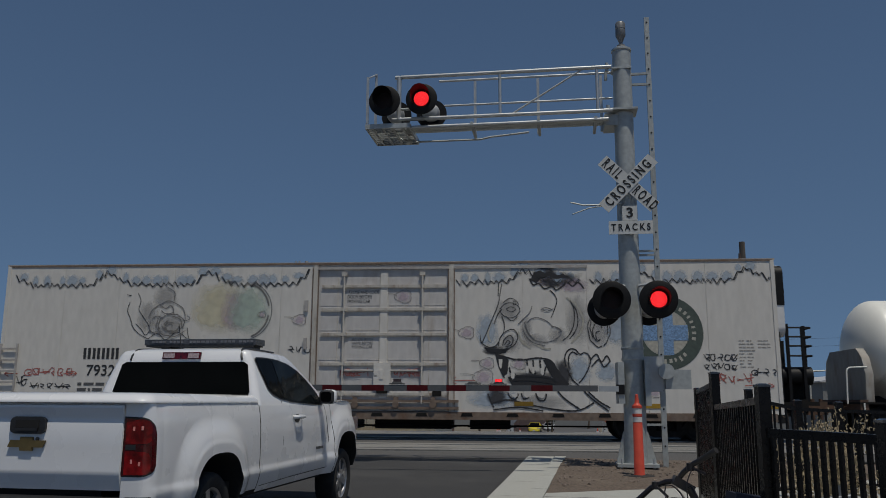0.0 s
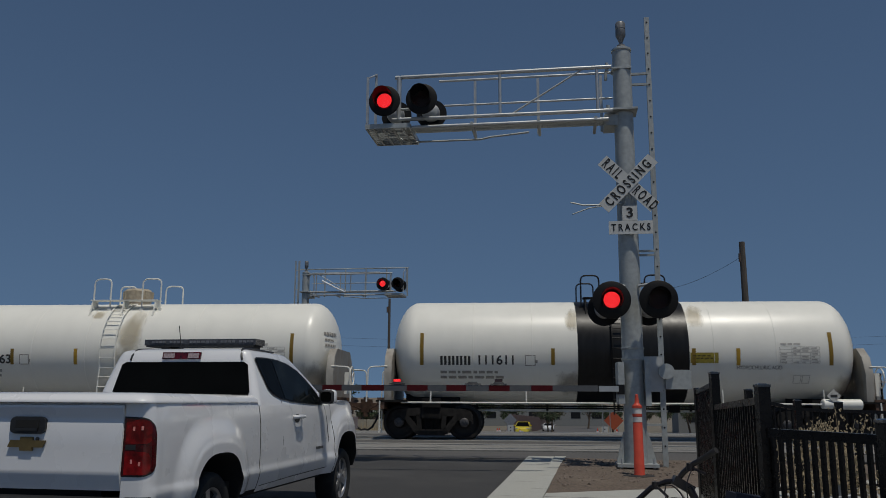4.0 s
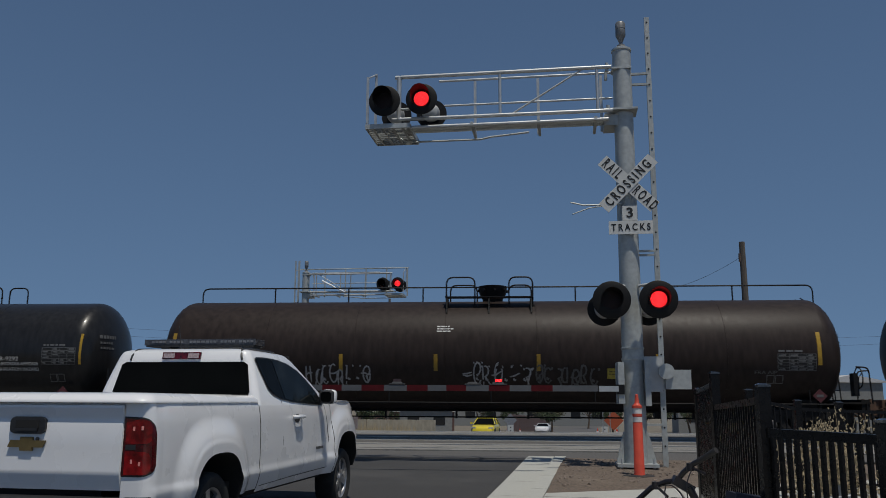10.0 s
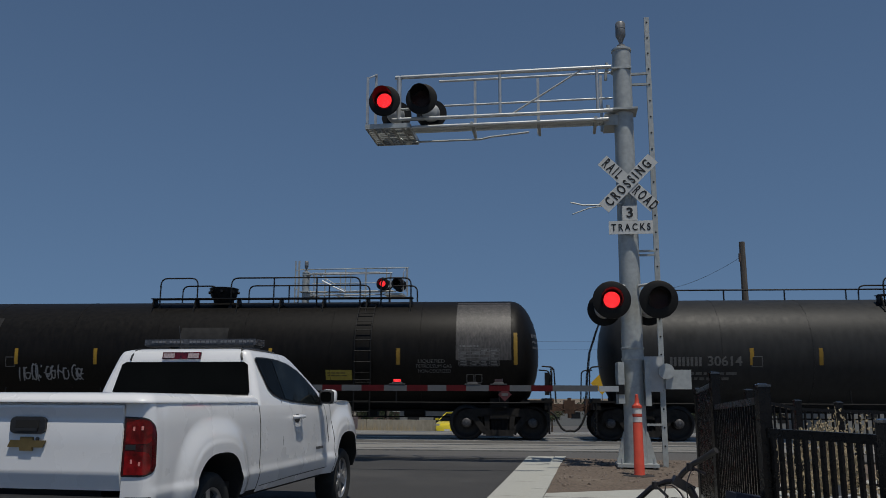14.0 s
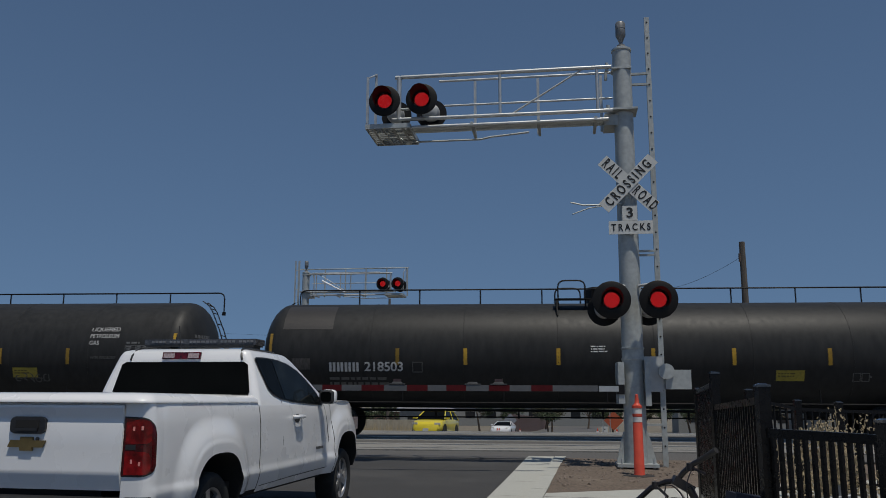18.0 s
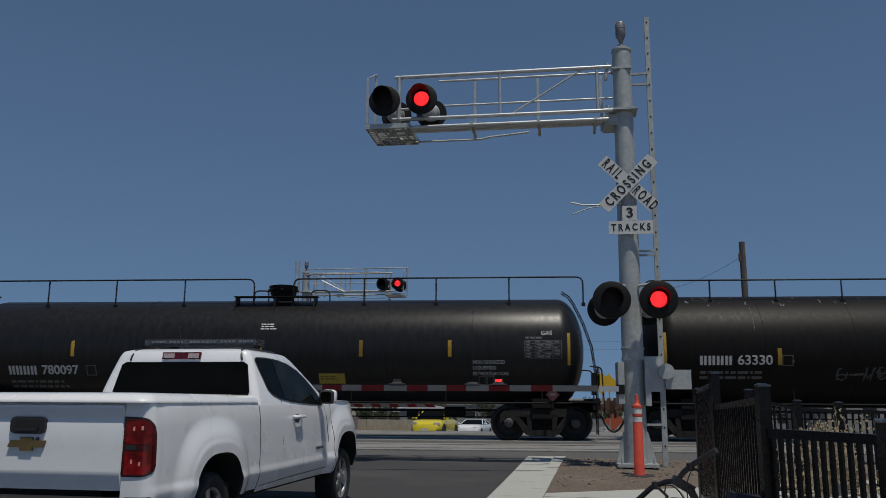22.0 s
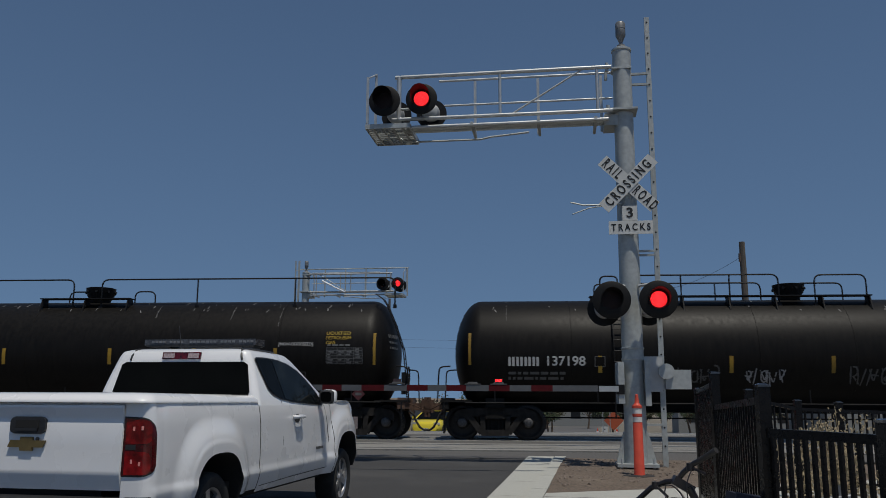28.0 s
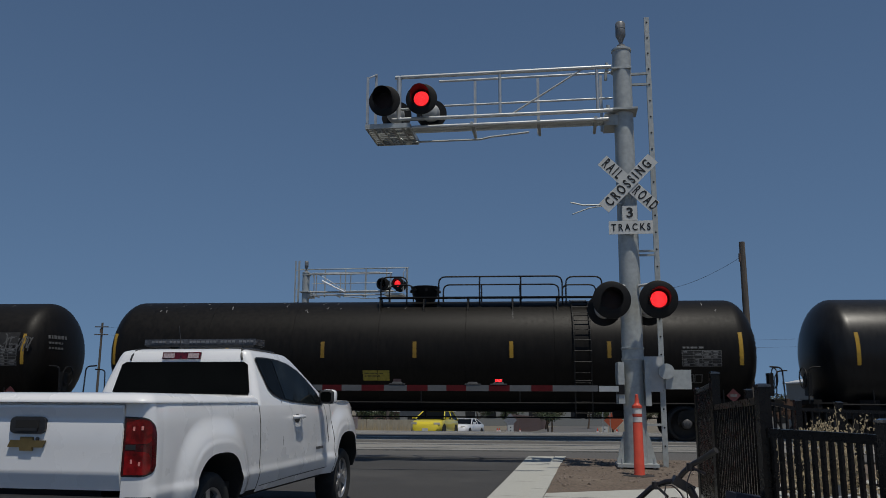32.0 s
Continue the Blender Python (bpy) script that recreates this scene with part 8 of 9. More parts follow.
    for s in (1, -1):
        def glass(outline, name, mt, lift, label=""):
            bm = bmesh.new()
            bm.faces.new([bm.verts.new((s * (tuck(z) - (0.0 if s > 0 else 0.06) + lift), y, z)) for y, z in outline])
            bmesh.ops.triangulate(bm, faces=bm.faces)
            part(name, bm, mt, cab, label, smooth=0)
        glass([(2.2, 1.672), (2.26, 1.69), (2.5, 1.698), (2.8, 1.69), (3.06, 1.66), (3.3, 1.6), (3.52, 1.5), (3.7, 1.395), (3.83, 1.3), (3.86, 1.236), (3.4, 1.248), (2.9, 1.268), (2.6, 1.298), (2.42, 1.338), (2.33, 1.39), (2.24, 1.56)], "window_seal", TRUCK_TRIM, 0.009)
        glass([(2.215, 1.668), (2.27, 1.68), (2.5, 1.687), (2.61, 1.684), (2.7, 1.3), (2.6, 1.312), (2.44, 1.35), (2.35, 1.4), (2.26, 1.56)], "rear_quarter_window", TINT, 0.014, "dark side window")
        glass([(2.625, 1.684), (2.8, 1.679), (3.05, 1.648), (3.29, 1.588), (3.5, 1.49), (3.68, 1.385), (3.81, 1.29), (3.83, 1.25), (3.4, 1.262), (2.9, 1.282), (2.715, 1.3)], "side_window", SIDE_TINT, 0.014, "dark side window")
        bm = bmesh.new()
        bmesh.ops.create_uvsphere(bm, u_segments=24, v_segments=14, radius=1.0)
        for v in bm.verts:
            q = [math.copysign(abs(c) ** 0.5, c) for c in v.co]
            v.co = (s * 0.972 + q[0] * 0.085, 3.7 + q[1] * 0.032, 1.325 + q[2] * 0.076)
        mir = part("door_mirror", bm, TRUCK_TRIM, root, "black and white door mirror", smooth=60)
        bm = bmesh.new()
        slab(bm, [(0.06 * math.copysign(abs(math.cos(k * math.pi / 12)) ** 0.5, math.cos(k * math.pi / 12)), 0.054 * math.copysign(abs(math.sin(k * math.pi / 12)) ** 0.5, math.sin(k * math.pi / 12))) for k in range(24)], 0.004, Matrix.Translation((s * 0.972, 3.672, 1.325)) @ Matrix.Rotation(radians(90), 4, "X"))
        part("mirror_glass", bm, TINT, mir, "dark mirror glass")
        bm = bmesh.new()
        bmesh.ops.create_uvsphere(bm, u_segments=24, v_segments=14, radius=1.0)
        for v in bm.verts:
            q = [math.copysign(abs(c) ** 0.55, c) for c in v.co]
            v.co = (s * 0.985 + q[0] * 0.088, 3.745 + q[1] * 0.05, 1.327 + q[2] * 0.08)
        part("mirror_shell", bm, TRUCK_WHITE, mir, "white mirror shell", smooth=60)
        bm = bmesh.new()
        box(bm, (s * 0.87, 3.74, 1.275), (0.1, 0.07, 0.05))
        part("mirror_arm", bm, TRUCK_TRIM, mir, bevel=0.012)
        bm = bmesh.new()
        pipe(bm, [(s * 0.885, 2.9, 1.115), (s * 0.93, 2.92, 1.12), (s * 0.935, 3.0, 1.122), (s * 0.93, 3.1, 1.12), (s * 0.89, 3.12, 1.115)], 0.02, 8)
        part("door_handle", bm, TRUCK_WHITE, root, "white door handle")
        bm = bmesh.new()
        lathe(bm, ((0.0, 0.06), (0.004, 0.06)), 18, Matrix.Translation((s * 0.888, 3.0, 1.105)) @ Matrix.Rotation(radians(90 * s), 4, "Y") @ Matrix.Diagonal((0.7, 1.3, 1, 1)))
        part("handle_cup", bm, TRUCK_TRIM, root)
        # shut lines of the two doors
        for pts in (((2.62, 0.53), (2.62, 0.9), (2.62, 1.28)), ((3.98, 0.55), (4.02, 0.85), (3.97, 1.1), (3.92, 1.24)), ((2.1, 0.52), (2.9, 0.535), (3.98, 0.545))):
            bm = bmesh.new()
            pipe(bm, [(s * (half(y, z) + 0.0005), y, z) for y, z in pts], 0.004, 5)
            part("shut_line", bm, TRUCK_TRIM, root)
        bm = bmesh.new()
        for k in range(5):
            box(bm, (s * (half(3.7, 0.82) + 0.004), 3.62 + k * 0.05, 0.775), (0.004, 0.035, 0.028))
        part("model_badge", bm, BADGE_GREY, root, "small unreadable grey badge")
    for s, mid_x in ((-1, 0.11), (1, 0.03)):
        bm = bmesh.new()
        pipe(bm, [(mid_x + s * 0.61, back_y(1.66) - 0.001, 1.655), (mid_x + s * 0.6, back_y(1.7), 1.7), (mid_x + s * 0.585, 2.165, 1.748), (mid_x + s * 0.575, 2.2, 1.764), (mid_x + s * 0.565, 2.4, 1.778), (mid_x + s * 0.565, 3.0, 1.774)], 0.011, 6)
        part("roof_channel", bm, TRUCK_TRIM, cab, "black roof channel")
    bm = bmesh.new()
    slab(bm, [(-0.675, 0.0), (0.675, 0.0), (0.69, 0.03), (0.64, 0.29), (0.6, 0.315), (-0.6, 0.315), (-0.64, 0.29), (-0.69, 0.03)], 0.012, Matrix.Translation((0.065, 2.055, 1.328)) @ Matrix.Rotation(radians(90 - 11.3), 4, "X"))
    part("rear_window", bm, TINT, cab, "dark rear window", bevel=0.004)
    bm = bmesh.new()
    box(bm, (0.03, 2.125, 1.697), (0.39, 0.03, 0.066), Matrix.Rotation(radians(-12), 3, "X"))
    high = part("high_brake_lamp", bm, LAMP_RED, cab, "red high brake lamp with clear ends", bevel=0.01)
    for x in (-0.095, 0.155):
        bm = bmesh.new()
        box(bm, (x, 2.108, 1.697), (0.11, 0.012, 0.045), Matrix.Rotation(radians(-12), 3, "X"))
        part("clear_lens", bm, LAMP_CLEAR, high, bevel=0.003)
    bm = bmesh.new()
    vs = [bm.verts.new(p) for p in ((-0.62, 3.36, 1.69), (0.62, 3.36, 1.69), (0.78, 4.2, 1.27), (-0.78, 4.2, 1.27))]
    bm.faces.new(vs)
    part("windscreen", bm, TINT, root, "dark windscreen")
    bm = bmesh.new()
    rows = []
    for k in range(11):
        y = 4.16 + 1.32 * k / 10
        rows.append([bm.verts.new((f * (half(y, 1.1) - 0.045), y, nose(y) + 0.02 * (1 - abs(f) ** 3))) for f in (-1, -0.9, -0.6, 0, 0.6, 0.9, 1)])
    for a, b in zip(rows, rows[1:]):
        for j in range(6):
            bm.faces.new((a[j], a[j + 1], b[j + 1], b[j]))
    part("bonnet", bm, TRUCK_WHITE, root, smooth=60)
    bm = bmesh.new()
    box(bm, (0, 5.42, 0.75), (1.42, 0.14, 0.6))
    part("front_bumper", bm, TRUCK_TRIM, root, bevel=0.05)
    for s in (-1, 1):
        bm = bmesh.new()
        box(bm, (s * 0.74, 5.3, 1.0), (0.2, 0.3, 0.16))
        part("head_lamp", bm, LAMP_CLEAR, root, "clear head lamp", bevel=0.04)
    for y, nm in ((RA[0], "rear_wheel"), (FA[0], "front_wheel")):
        for s in (1, -1):
            wheel(root, nm, s * 0.77, y, 0.35, s)
    # roof light bar
    bm = bmesh.new()
    box(bm, (-0.07, 2.78, 1.835), (1.18, 0.24, 0.025))
    box(bm, (-0.45, 2.78, 1.81), (0.1, 0.2, 0.05))
    box(bm, (0.45, 2.78, 1.81), (0.1, 0.2, 0.05))
    bar = part("light_bar", bm, TRUCK_TRIM, root, "flat roof light bar with clear modules", bevel=0.008)
    bm = bmesh.new()
    box(bm, (-0.07, 2.78, 1.868), (1.22, 0.24, 0.06))
    part("bar_cover", bm, LED_CLEAR, bar, "smoky clear cover", bevel=0.022)
    for x in (-0.52, -0.32, -0.1, 0.04, 0.24, 0.44):
        bm = bmesh.new()
        for k in range(4):
            box(bm, (x - 0.06 + k * 0.04, 2.657, 1.872), (0.03, 0.012, 0.022))
        part("led_module", bm, LED_WHITE, bar)
    bm = bmesh.new()
    rod(bm, (-0.18, 2.5, 1.79), (-0.2, 2.46, 2.02), 0.004, 6)
    rod(bm, (-0.18, 2.5, 1.785), (-0.18, 2.5, 1.82), 0.02, 10)
    part("aerial", bm, TRUCK_TRIM, root, "thin black whip aerial")
    return root


pickup()

# ---- black fence ----
def spot(px, d):
    """A place at the sideways slope px, d metres ahead."""
    return Vector((px * d, d, 0))


POSTS = ((0.3105, 8.5, 1.42, 0.06), (0.3317, 6.5, 1.51, 0.065), (0.3893, 4.4, 1.37, 0.064), (0.538, 3.75, 1.2, 0.075))
fence = thing("fence", Matrix(), "black metal picket fence with square capped posts", "fence")


def fence_post(root, p, top, w):
    bm = bmesh.new()
    g = level(p.x, p.y) + 0.05
    box(bm, (p.x, p.y, (top + g) / 2), (w, w, top - g))
    ob = part("post", bm, FENCE_BLACK, root, bevel=0.004)
    bm = bmesh.new()
    box(bm, (p.x, p.y, top + 0.002), (w + 0.006, w + 0.006, 0.012))
    box(bm, (p.x, p.y, top + 0.011), (w * 0.9, w * 0.9, 0.006), taper=0.6)
    part("post_cap", bm, FENCE_CAP, ob, bevel=0.003)


def fence_panel(root, a, b, ta, tb, ba, bb, n, rail=0.04):
    """Rails from a to b with pickets between; ta, tb and ba, bb are the rails' heights at both ends."""
    d = (b - a).normalized()
    turn = d.to_track_quat("X", "Z").to_matrix()
    for za, zb in ((ta, tb), (ba, bb)):
        p, q = Vector((a.x, a.y, za)), Vector((b.x, b.y, zb))
        bm = bmesh.new()
        box(bm, (p + q) / 2, ((q - p).length, rail * 0.9, rail), (q - p).normalized().to_track_quat("X", "Z").to_matrix())
        part("rail", bm, FENCE_BLACK, root, bevel=0.004)
    for k in range(1, n):
        f = k / n
        p = a.lerp(b, f)
        zt, zb = ta + (tb - ta) * f, ba + (bb - ba) * f
        bm = bmesh.new()
        box(bm, (p.x, p.y, (zt + zb) / 2), (0.02, 0.02, zt - zb), turn)
        part("picket", bm, FENCE_BLACK, root)


pts = [spot(s, d) for s, d, t, w in POSTS]
for (s, d, t, w), p in zip(POSTS, pts):
    fence_post(fence, p, t, w)
fence_panel(fence, pts[0], pts[1], 1.39, 1.425, 0.36, 0.42, 22)
fence_panel(fence, pts[1], pts[2], 1.245, 1.295, 0.25, 0.3, 22)
fence_panel(fence, pts[2], pts[3], 1.126, 1.118, 0.2, 0.15, 14, rail=0.046)
far_fence = thing("fence", Matrix(), "black metal picket fence farther back among dry weeds", "fence")
FAR = ((0.3725, 9.6, 1.43), (0.431, 9.9, 1.31), (0.481, 10.1, 1.29), (0.62, 10.6, 1.25))
fp = [spot(s, d) for s, d, t in FAR]
for (s, d, t), p in zip(FAR, fp):
    fence_post(far_fence, p, t, 0.075)
for i in range(3):
    fence_panel(far_fence, fp[i], fp[i + 1], FAR[i][2] - 0.1, FAR[i + 1][2] - 0.1, 0.3, 0.3, max(3, round((fp[i + 1] - fp[i]).length / 0.1)))

# dry weeds behind the fence
STRAW = surface("dry_straw", (0.36, 0.29, 0.18), 0.8, grain=8, vary=0.35)


def weed(at, high, seed, n=7):
    rng = random.Random(seed)
    root = thing("dry_weed", pose(at.x, at.y, level(at.x, at.y) + 0.02), "tall dry straw-coloured weed behind the fence", "weed", "dry weeds")
    stems, heads = bmesh.new(), bmesh.new()
    for _ in range(n):
        a, lean = rng.uniform(0, 6.28), rng.uniform(0.03, 0.2)
        h = high * rng.uniform(0.65, 1.0)
        pts = [Vector((math.cos(a) * lean * f * f, math.sin(a) * lean * f * f, h * f)) for f in (0, 0.35, 0.7, 1.0)]
        pipe(stems, pts, 0.0018, 4)
        for _ in range(40):
            f = rng.uniform(0.74, 1.0)
            c = pts[0].lerp(pts[-1], f) + Vector((rng.uniform(-0.05, 0.05), rng.uniform(-0.05, 0.05), rng.uniform(-0.02, 0.02)))
            box(heads, c, (rng.uniform(0.004, 0.008), rng.uniform(0.004, 0.008), rng.uniform(0.01, 0.022)), Euler((rng.uniform(-1, 1), rng.uniform(-1, 1), 0)).to_matrix())
    tagged(part("stem", stems, STRAW, root), kind="stuff")
    tagged(part("seed_head", heads, STRAW, root), kind="stuff")


rng = random.Random(8)
for k, (s, d, h) in enumerate(((0.416, 5.2, 1.08), (0.424, 5.4, 1.06), (0.45, 5.3, 1.26), (0.457, 5.0, 1.2), (0.463, 5.6, 1.18), (0.47, 5.1, 1.16), (0.476, 5.3, 1.2), (0.482, 5.5, 1.24), (0.487, 5.2, 1.12), (0.465, 6.2, 1.1))):
    weed(spot(s, d), h, 20 + k)

# ---- orange marker post ----
cone = thing("marker_post", pose(2.965, 12.55, 0.185), "faded orange plastic marker post with two pale bands", "marker post")
bm = bmesh.new()
lathe(bm, ((0.0, 0.09), (0.03, 0.088), (0.05, 0.078), (0.33, 0.076), (0.335, 0.073), (0.79, 0.071), (0.8, 0.066), (0.885, 0.066), (0.89, 0.074), (0.925, 0.074), (0.93, 0.066), (1.01, 0.066), (1.015, 0.078), (1.05, 0.076), (1.055, 0.06), (1.09, 0.036), (1.16, 0.028), (1.21, 0.024), (1.22, 0.012), (1.22, 0.0)), 24)
part("tube", bm, ORANGE, cone)
for z in (0.843, 0.97):
    bm = bmesh.new()
    lathe(bm, ((z - 0.041, 0.067), (z - 0.039, 0.07), (z + 0.037, 0.07), (z + 0.039, 0.067)), 24, close=False)
    part("band", bm, REFLECT, cone, "pale reflective band")
bm = bmesh.new()
lathe(bm, ((-0.03, 0.26), (0.02, 0.25), (0.03, 0.2), (0.03, 0.0)), 8)
part("foot", bm, RUBBER, cone, "dark rubber foot")

# footing under the signal and stones on the dirt
bm = bmesh.new()
lathe(bm, ((-0.2, 0.52), (0.0, 0.5), (0.02, 0.48), (0.02, 0.0)), 28)
solid("footing", bm, CONCRETE, "round concrete footing under the signal mast", "footing", m=pose(3.215, 13.77, 0.14))
bm = bmesh.new()
rng = random.Random(3)
for _ in range(900):
    s, k = rng.uniform(0.85, 5.5), rng.uniform(11.4, 16.4)
    if k < 11.6 + 0.5 * max(0, s - 0.8):
        continue
    x, y = road_place(s, k)
    r = rng.uniform(0.008, 0.028)
    z = level(x, y) + 0.1 * min(1, max(0.12, (16.8 - k) / 2.2)) + 0.025 * noise.noise((x * 2.1, y * 2.1, 0))
    box(bm, (x, y, z + r * 0.2), (r * 2, r * 1.5, r), Euler((rng.uniform(-0.4, 0.4), rng.uniform(-0.4, 0.4), rng.uniform(0, 3))).to_matrix(), taper=0.6)
solid("gravel", bm, surface("gravel", (0.17, 0.135, 0.11), 0.9, grain=3, vary=0.5), "loose stones on the dirt", "gravel", kind="stuff")

# ---- bicycle: only its handlebar shows above the pavement ----
BIKE_BLACK = surface("bicycle_black", (0.012, 0.009, 0.01), 0.35, grain=20, vary=0.3)
BIKE_GRIP = surface("grip_rubber", (0.02, 0.018, 0.018), 0.6, grain=40, vary=0.3)
BIKE_GREY = surface("bicycle_grey", (0.16, 0.165, 0.17), 0.35, 0.4)
NAVY = surface("navy_cloth", (0.012, 0.016, 0.035), 0.85, grain=40, vary=0.3)


def bicycle():
    """A mountain bicycle that leans on the fence."""
    bx = lambda px, py, d: Vector((px * d, d, py))
    d = 4.6
    stem = Vector((0.2805 * d, d, 0.857))
    root = thing("bicycle", pose(stem.x, stem.y, 0.11, 0, 0, 0), "dark mountain bicycle leaning by the fence", "bicycle")
    o = Vector((0, 0, stem.z - 0.11))
    bm = bmesh.new()
    pipe(bm, [o + Vector(v) for v in ((-0.19, 0.14, -0.12), (-0.12, 0.09, -0.045), (-0.05, 0.03, -0.005), (0, 0, 0.0), (0.03, -0.03, 0.05), (0.07, -0.07, 0.095), (0.095, -0.1, 0.115))], 0.015, 10)
    part("handlebar", bm, BIKE_BLACK, root)
    bm = bmesh.new()
    rod(bm, o + Vector((0.095, -0.1, 0.115)), o + Vector((0.16, -0.2, 0.178)), 0.016, 12)
    part("grip", bm, BIKE_GRIP, root, "dark rubber grip")
    bm = bmesh.new()
    rod(bm, o + Vector((-0.19, 0.14, -0.12)), o + Vector((-0.28, 0.2, -0.19)), 0.019, 12)
    part("grip", bm, BIKE_GRIP, root, "dark rubber grip")
    bm = bmesh.new()
    box(bm, o + Vector((0.03, 0.0, -0.02)), (0.12, 0.06, 0.05), Matrix.Rotation(radians(30), 3, "Y"))
    rod(bm, o + Vector((0.06, -0.02, -0.03)), o + Vector((0.14, -0.03, -0.2)), 0.021, 12)
    part("stem", bm, BIKE_BLACK, root, bevel=0.008)
    for s, a, b in ((1, (0.06, -0.06, 0.08), (0.115, -0.16, 0.05)), (-1, (-0.1, 0.07, -0.03), (-0.06, -0.02, -0.08))):
        bm = bmesh.new()
        rod(bm, o + Vector(a), o + Vector(b), 0.008, 8)
        lathe(bm, ((-0.02, 0.022), (0.02, 0.022)), 12, Matrix.Translation(o + Vector(a)))
        part("brake_lever", bm, BIKE_BLACK, root)
    for k, pts in enumerate((((-0.1, 0.07, -0.04), (-0.04, -0.05, -0.02), (0.02, -0.08, -0.1), (0.06, -0.05, -0.2)), ((0.07, -0.07, 0.08), (0.02, -0.12, 0.0), (0.03, -0.1, -0.1), (0.08, -0.05, -0.2)), ((-0.05, 0.04, -0.02), (-0.08, -0.06, -0.08), (0.0, -0.1, -0.14), (0.08, -0.05, -0.22)))):
        bm = bmesh.new()
        a = [o + Vector(p) for p in pts]
        fine = []
        for i in range(3):
            p0, p1, p2, p3 = a[max(0, i - 1)], a[i], a[i + 1], a[min(3, i + 2)]
            for q in range(5):
                t = q / 5
                fine.append(0.5 * (2 * p1 + (p2 - p0) * t + (2 * p0 - 5 * p1 + 4 * p2 - p3) * t * t + (3 * p1 - p0 - 3 * p2 + p3) * t ** 3))
        pipe(bm, fine + [a[-1]], 0.0035, 5)
        part("cable", bm, BIKE_BLACK, root)
    bm = bmesh.new()
    rod(bm, o + Vector((0.13, -0.03, -0.18)), o + Vector((0.95, 0.0, -0.08)), 0.02, 12)
    rod(bm, o + Vector((0.16, -0.03, -0.24)), o + Vector((0.75, 0.0, -0.55)), 0.022, 12)
    rod(bm, o + Vector((0.9, 0.0, -0.02)), o + Vector((0.75, 0.0, -0.55)), 0.017, 12)
    part("frame", bm, BIKE_GREY, root, "grey bicycle frame")
    bm = bmesh.new()
    rod(bm, o + Vector((0.12, -0.03, -0.2)), o + Vector((0.0, -0.03, -0.5)), 0.02, 10)
    part("fork", bm, BIKE_BLACK, root)
    for x in (-0.02, 1.1):
        bm = bmesh.new()
        m = Matrix.Translation((x, 0, 0.33)) @ Matrix.Rotation(radians(90), 4, "X")
        lathe(bm, ((-0.022, 0.29), (-0.025, 0.315), (0, 0.332), (0.025, 0.315), (0.022, 0.29)), 40, m)
        part("wheel", bm, RUBBER, root)
    bm = bmesh.new()
    box(bm, o + Vector((0.42, 0.02, -0.135)), (0.26, 0.16, 0.12), Matrix.Rotation(radians(8), 3, "Y"))
    part("frame_bag", bm, NAVY, root, "navy cloth bag on the frame", bevel=0.045)


bicycle()

# ---- beyond the tracks ----
WALL_TAN = surface("tan_concrete", (0.32, 0.29, 0.23), 0.9, grain=6, vary=0.2, stain=(0.22, 0.2, 0.16), stain_scale=1.2, stretch=(1, 1, 0.4), each=0.1)
POLE_WOOD = surface("weathered_pole_wood", (0.085, 0.074, 0.064), 0.9, grain=10, vary=0.35, stretch=(1, 1, 0.1))
BARK = surface("bark", (0.09, 0.065, 0.045), 0.9, grain=12, vary=0.3)
LEAF = surface("leaf_green", (0.04, 0.06, 0.025), 0.7, grain=2, vary=0.5)
LEAF_DRY = surface("leaf_olive", (0.065, 0.065, 0.035), 0.8, grain=2, vary=0.4)
ROOF_PALE = surface("pale_metal_roof", (0.5, 0.5, 0.5), 0.5, 0.2, grain=4, vary=0.1)
SHED_GREY = surface("grey_metal_siding", (0.19, 0.195, 0.19), 0.6, grain=5, vary=0.12)
BRICK_RED = surface("dull_red_wall", (0.1, 0.058, 0.052), 0.85, grain=8, vary=0.3, stain=(0.12, 0.085, 0.07), stain_scale=0.8)
STUCCO = surface("tan_stucco", (0.35, 0.3, 0.24), 0.85, grain=8, vary=0.12)
DARK_GLASS = surface("dark_window", (0.015, 0.017, 0.02), 0.1)
RUST = surface("rusted_steel", (0.12, 0.065, 0.045), 0.75, grain=5, vary=0.35, stain=(0.06, 0.045, 0.04), stain_scale=1.5)
SIGN_ORANGE = surface("sign_orange", (0.36, 0.075, 0.03), 0.5, grain=10, vary=0.1)
SIGN_YELLOW = surface("sign_yellow", (0.6, 0.36, 0.02), 0.5, grain=10, vary=0.1)
SIGN_BACK = surface("sign_back_metal", (0.3, 0.31, 0.33), 0.4, 0.5)

wall = thing("concrete_wall", Matrix(), "low tan concrete wall of cast panels beyond the tracks", "wall")
for k in range(13):
    x = -26 + k * 2.05
    y = 49.5 - (x + 26) * 0.02
    bm = bmesh.new()
    box(bm, (0, 0, 0.42), (2.02, 0.25, 1.3))
    part("wall_panel", bm, WALL_TAN, wall, m=pose(x, y, level(x, y) - 0.1, 0, 0, -TURN), bevel=0.015)
bm = bmesh.new()
rng = random.Random(12)
for _ in range(2600):
    x, y = rng.uniform(-24, -1.5), rng.uniform(45.5, 48.6)
    h = rng.uniform(0.25, 0.95) ** 1.4
    z = level(x, y) - 0.05
    a, b = rng.uniform(-0.1, 0.1), rng.uniform(-0.1, 0.1)
    vs = [bm.verts.new(p) for p in ((x - 0.02, y, z), (x + 0.02, y, z), (x + a, y + b, z + h))]
    bm.faces.new(vs)
solid("dry_grass", bm, STRAW, "dry yellow grass before the concrete wall", "grass", kind="stuff", smooth=0)
bm = bmesh.new()
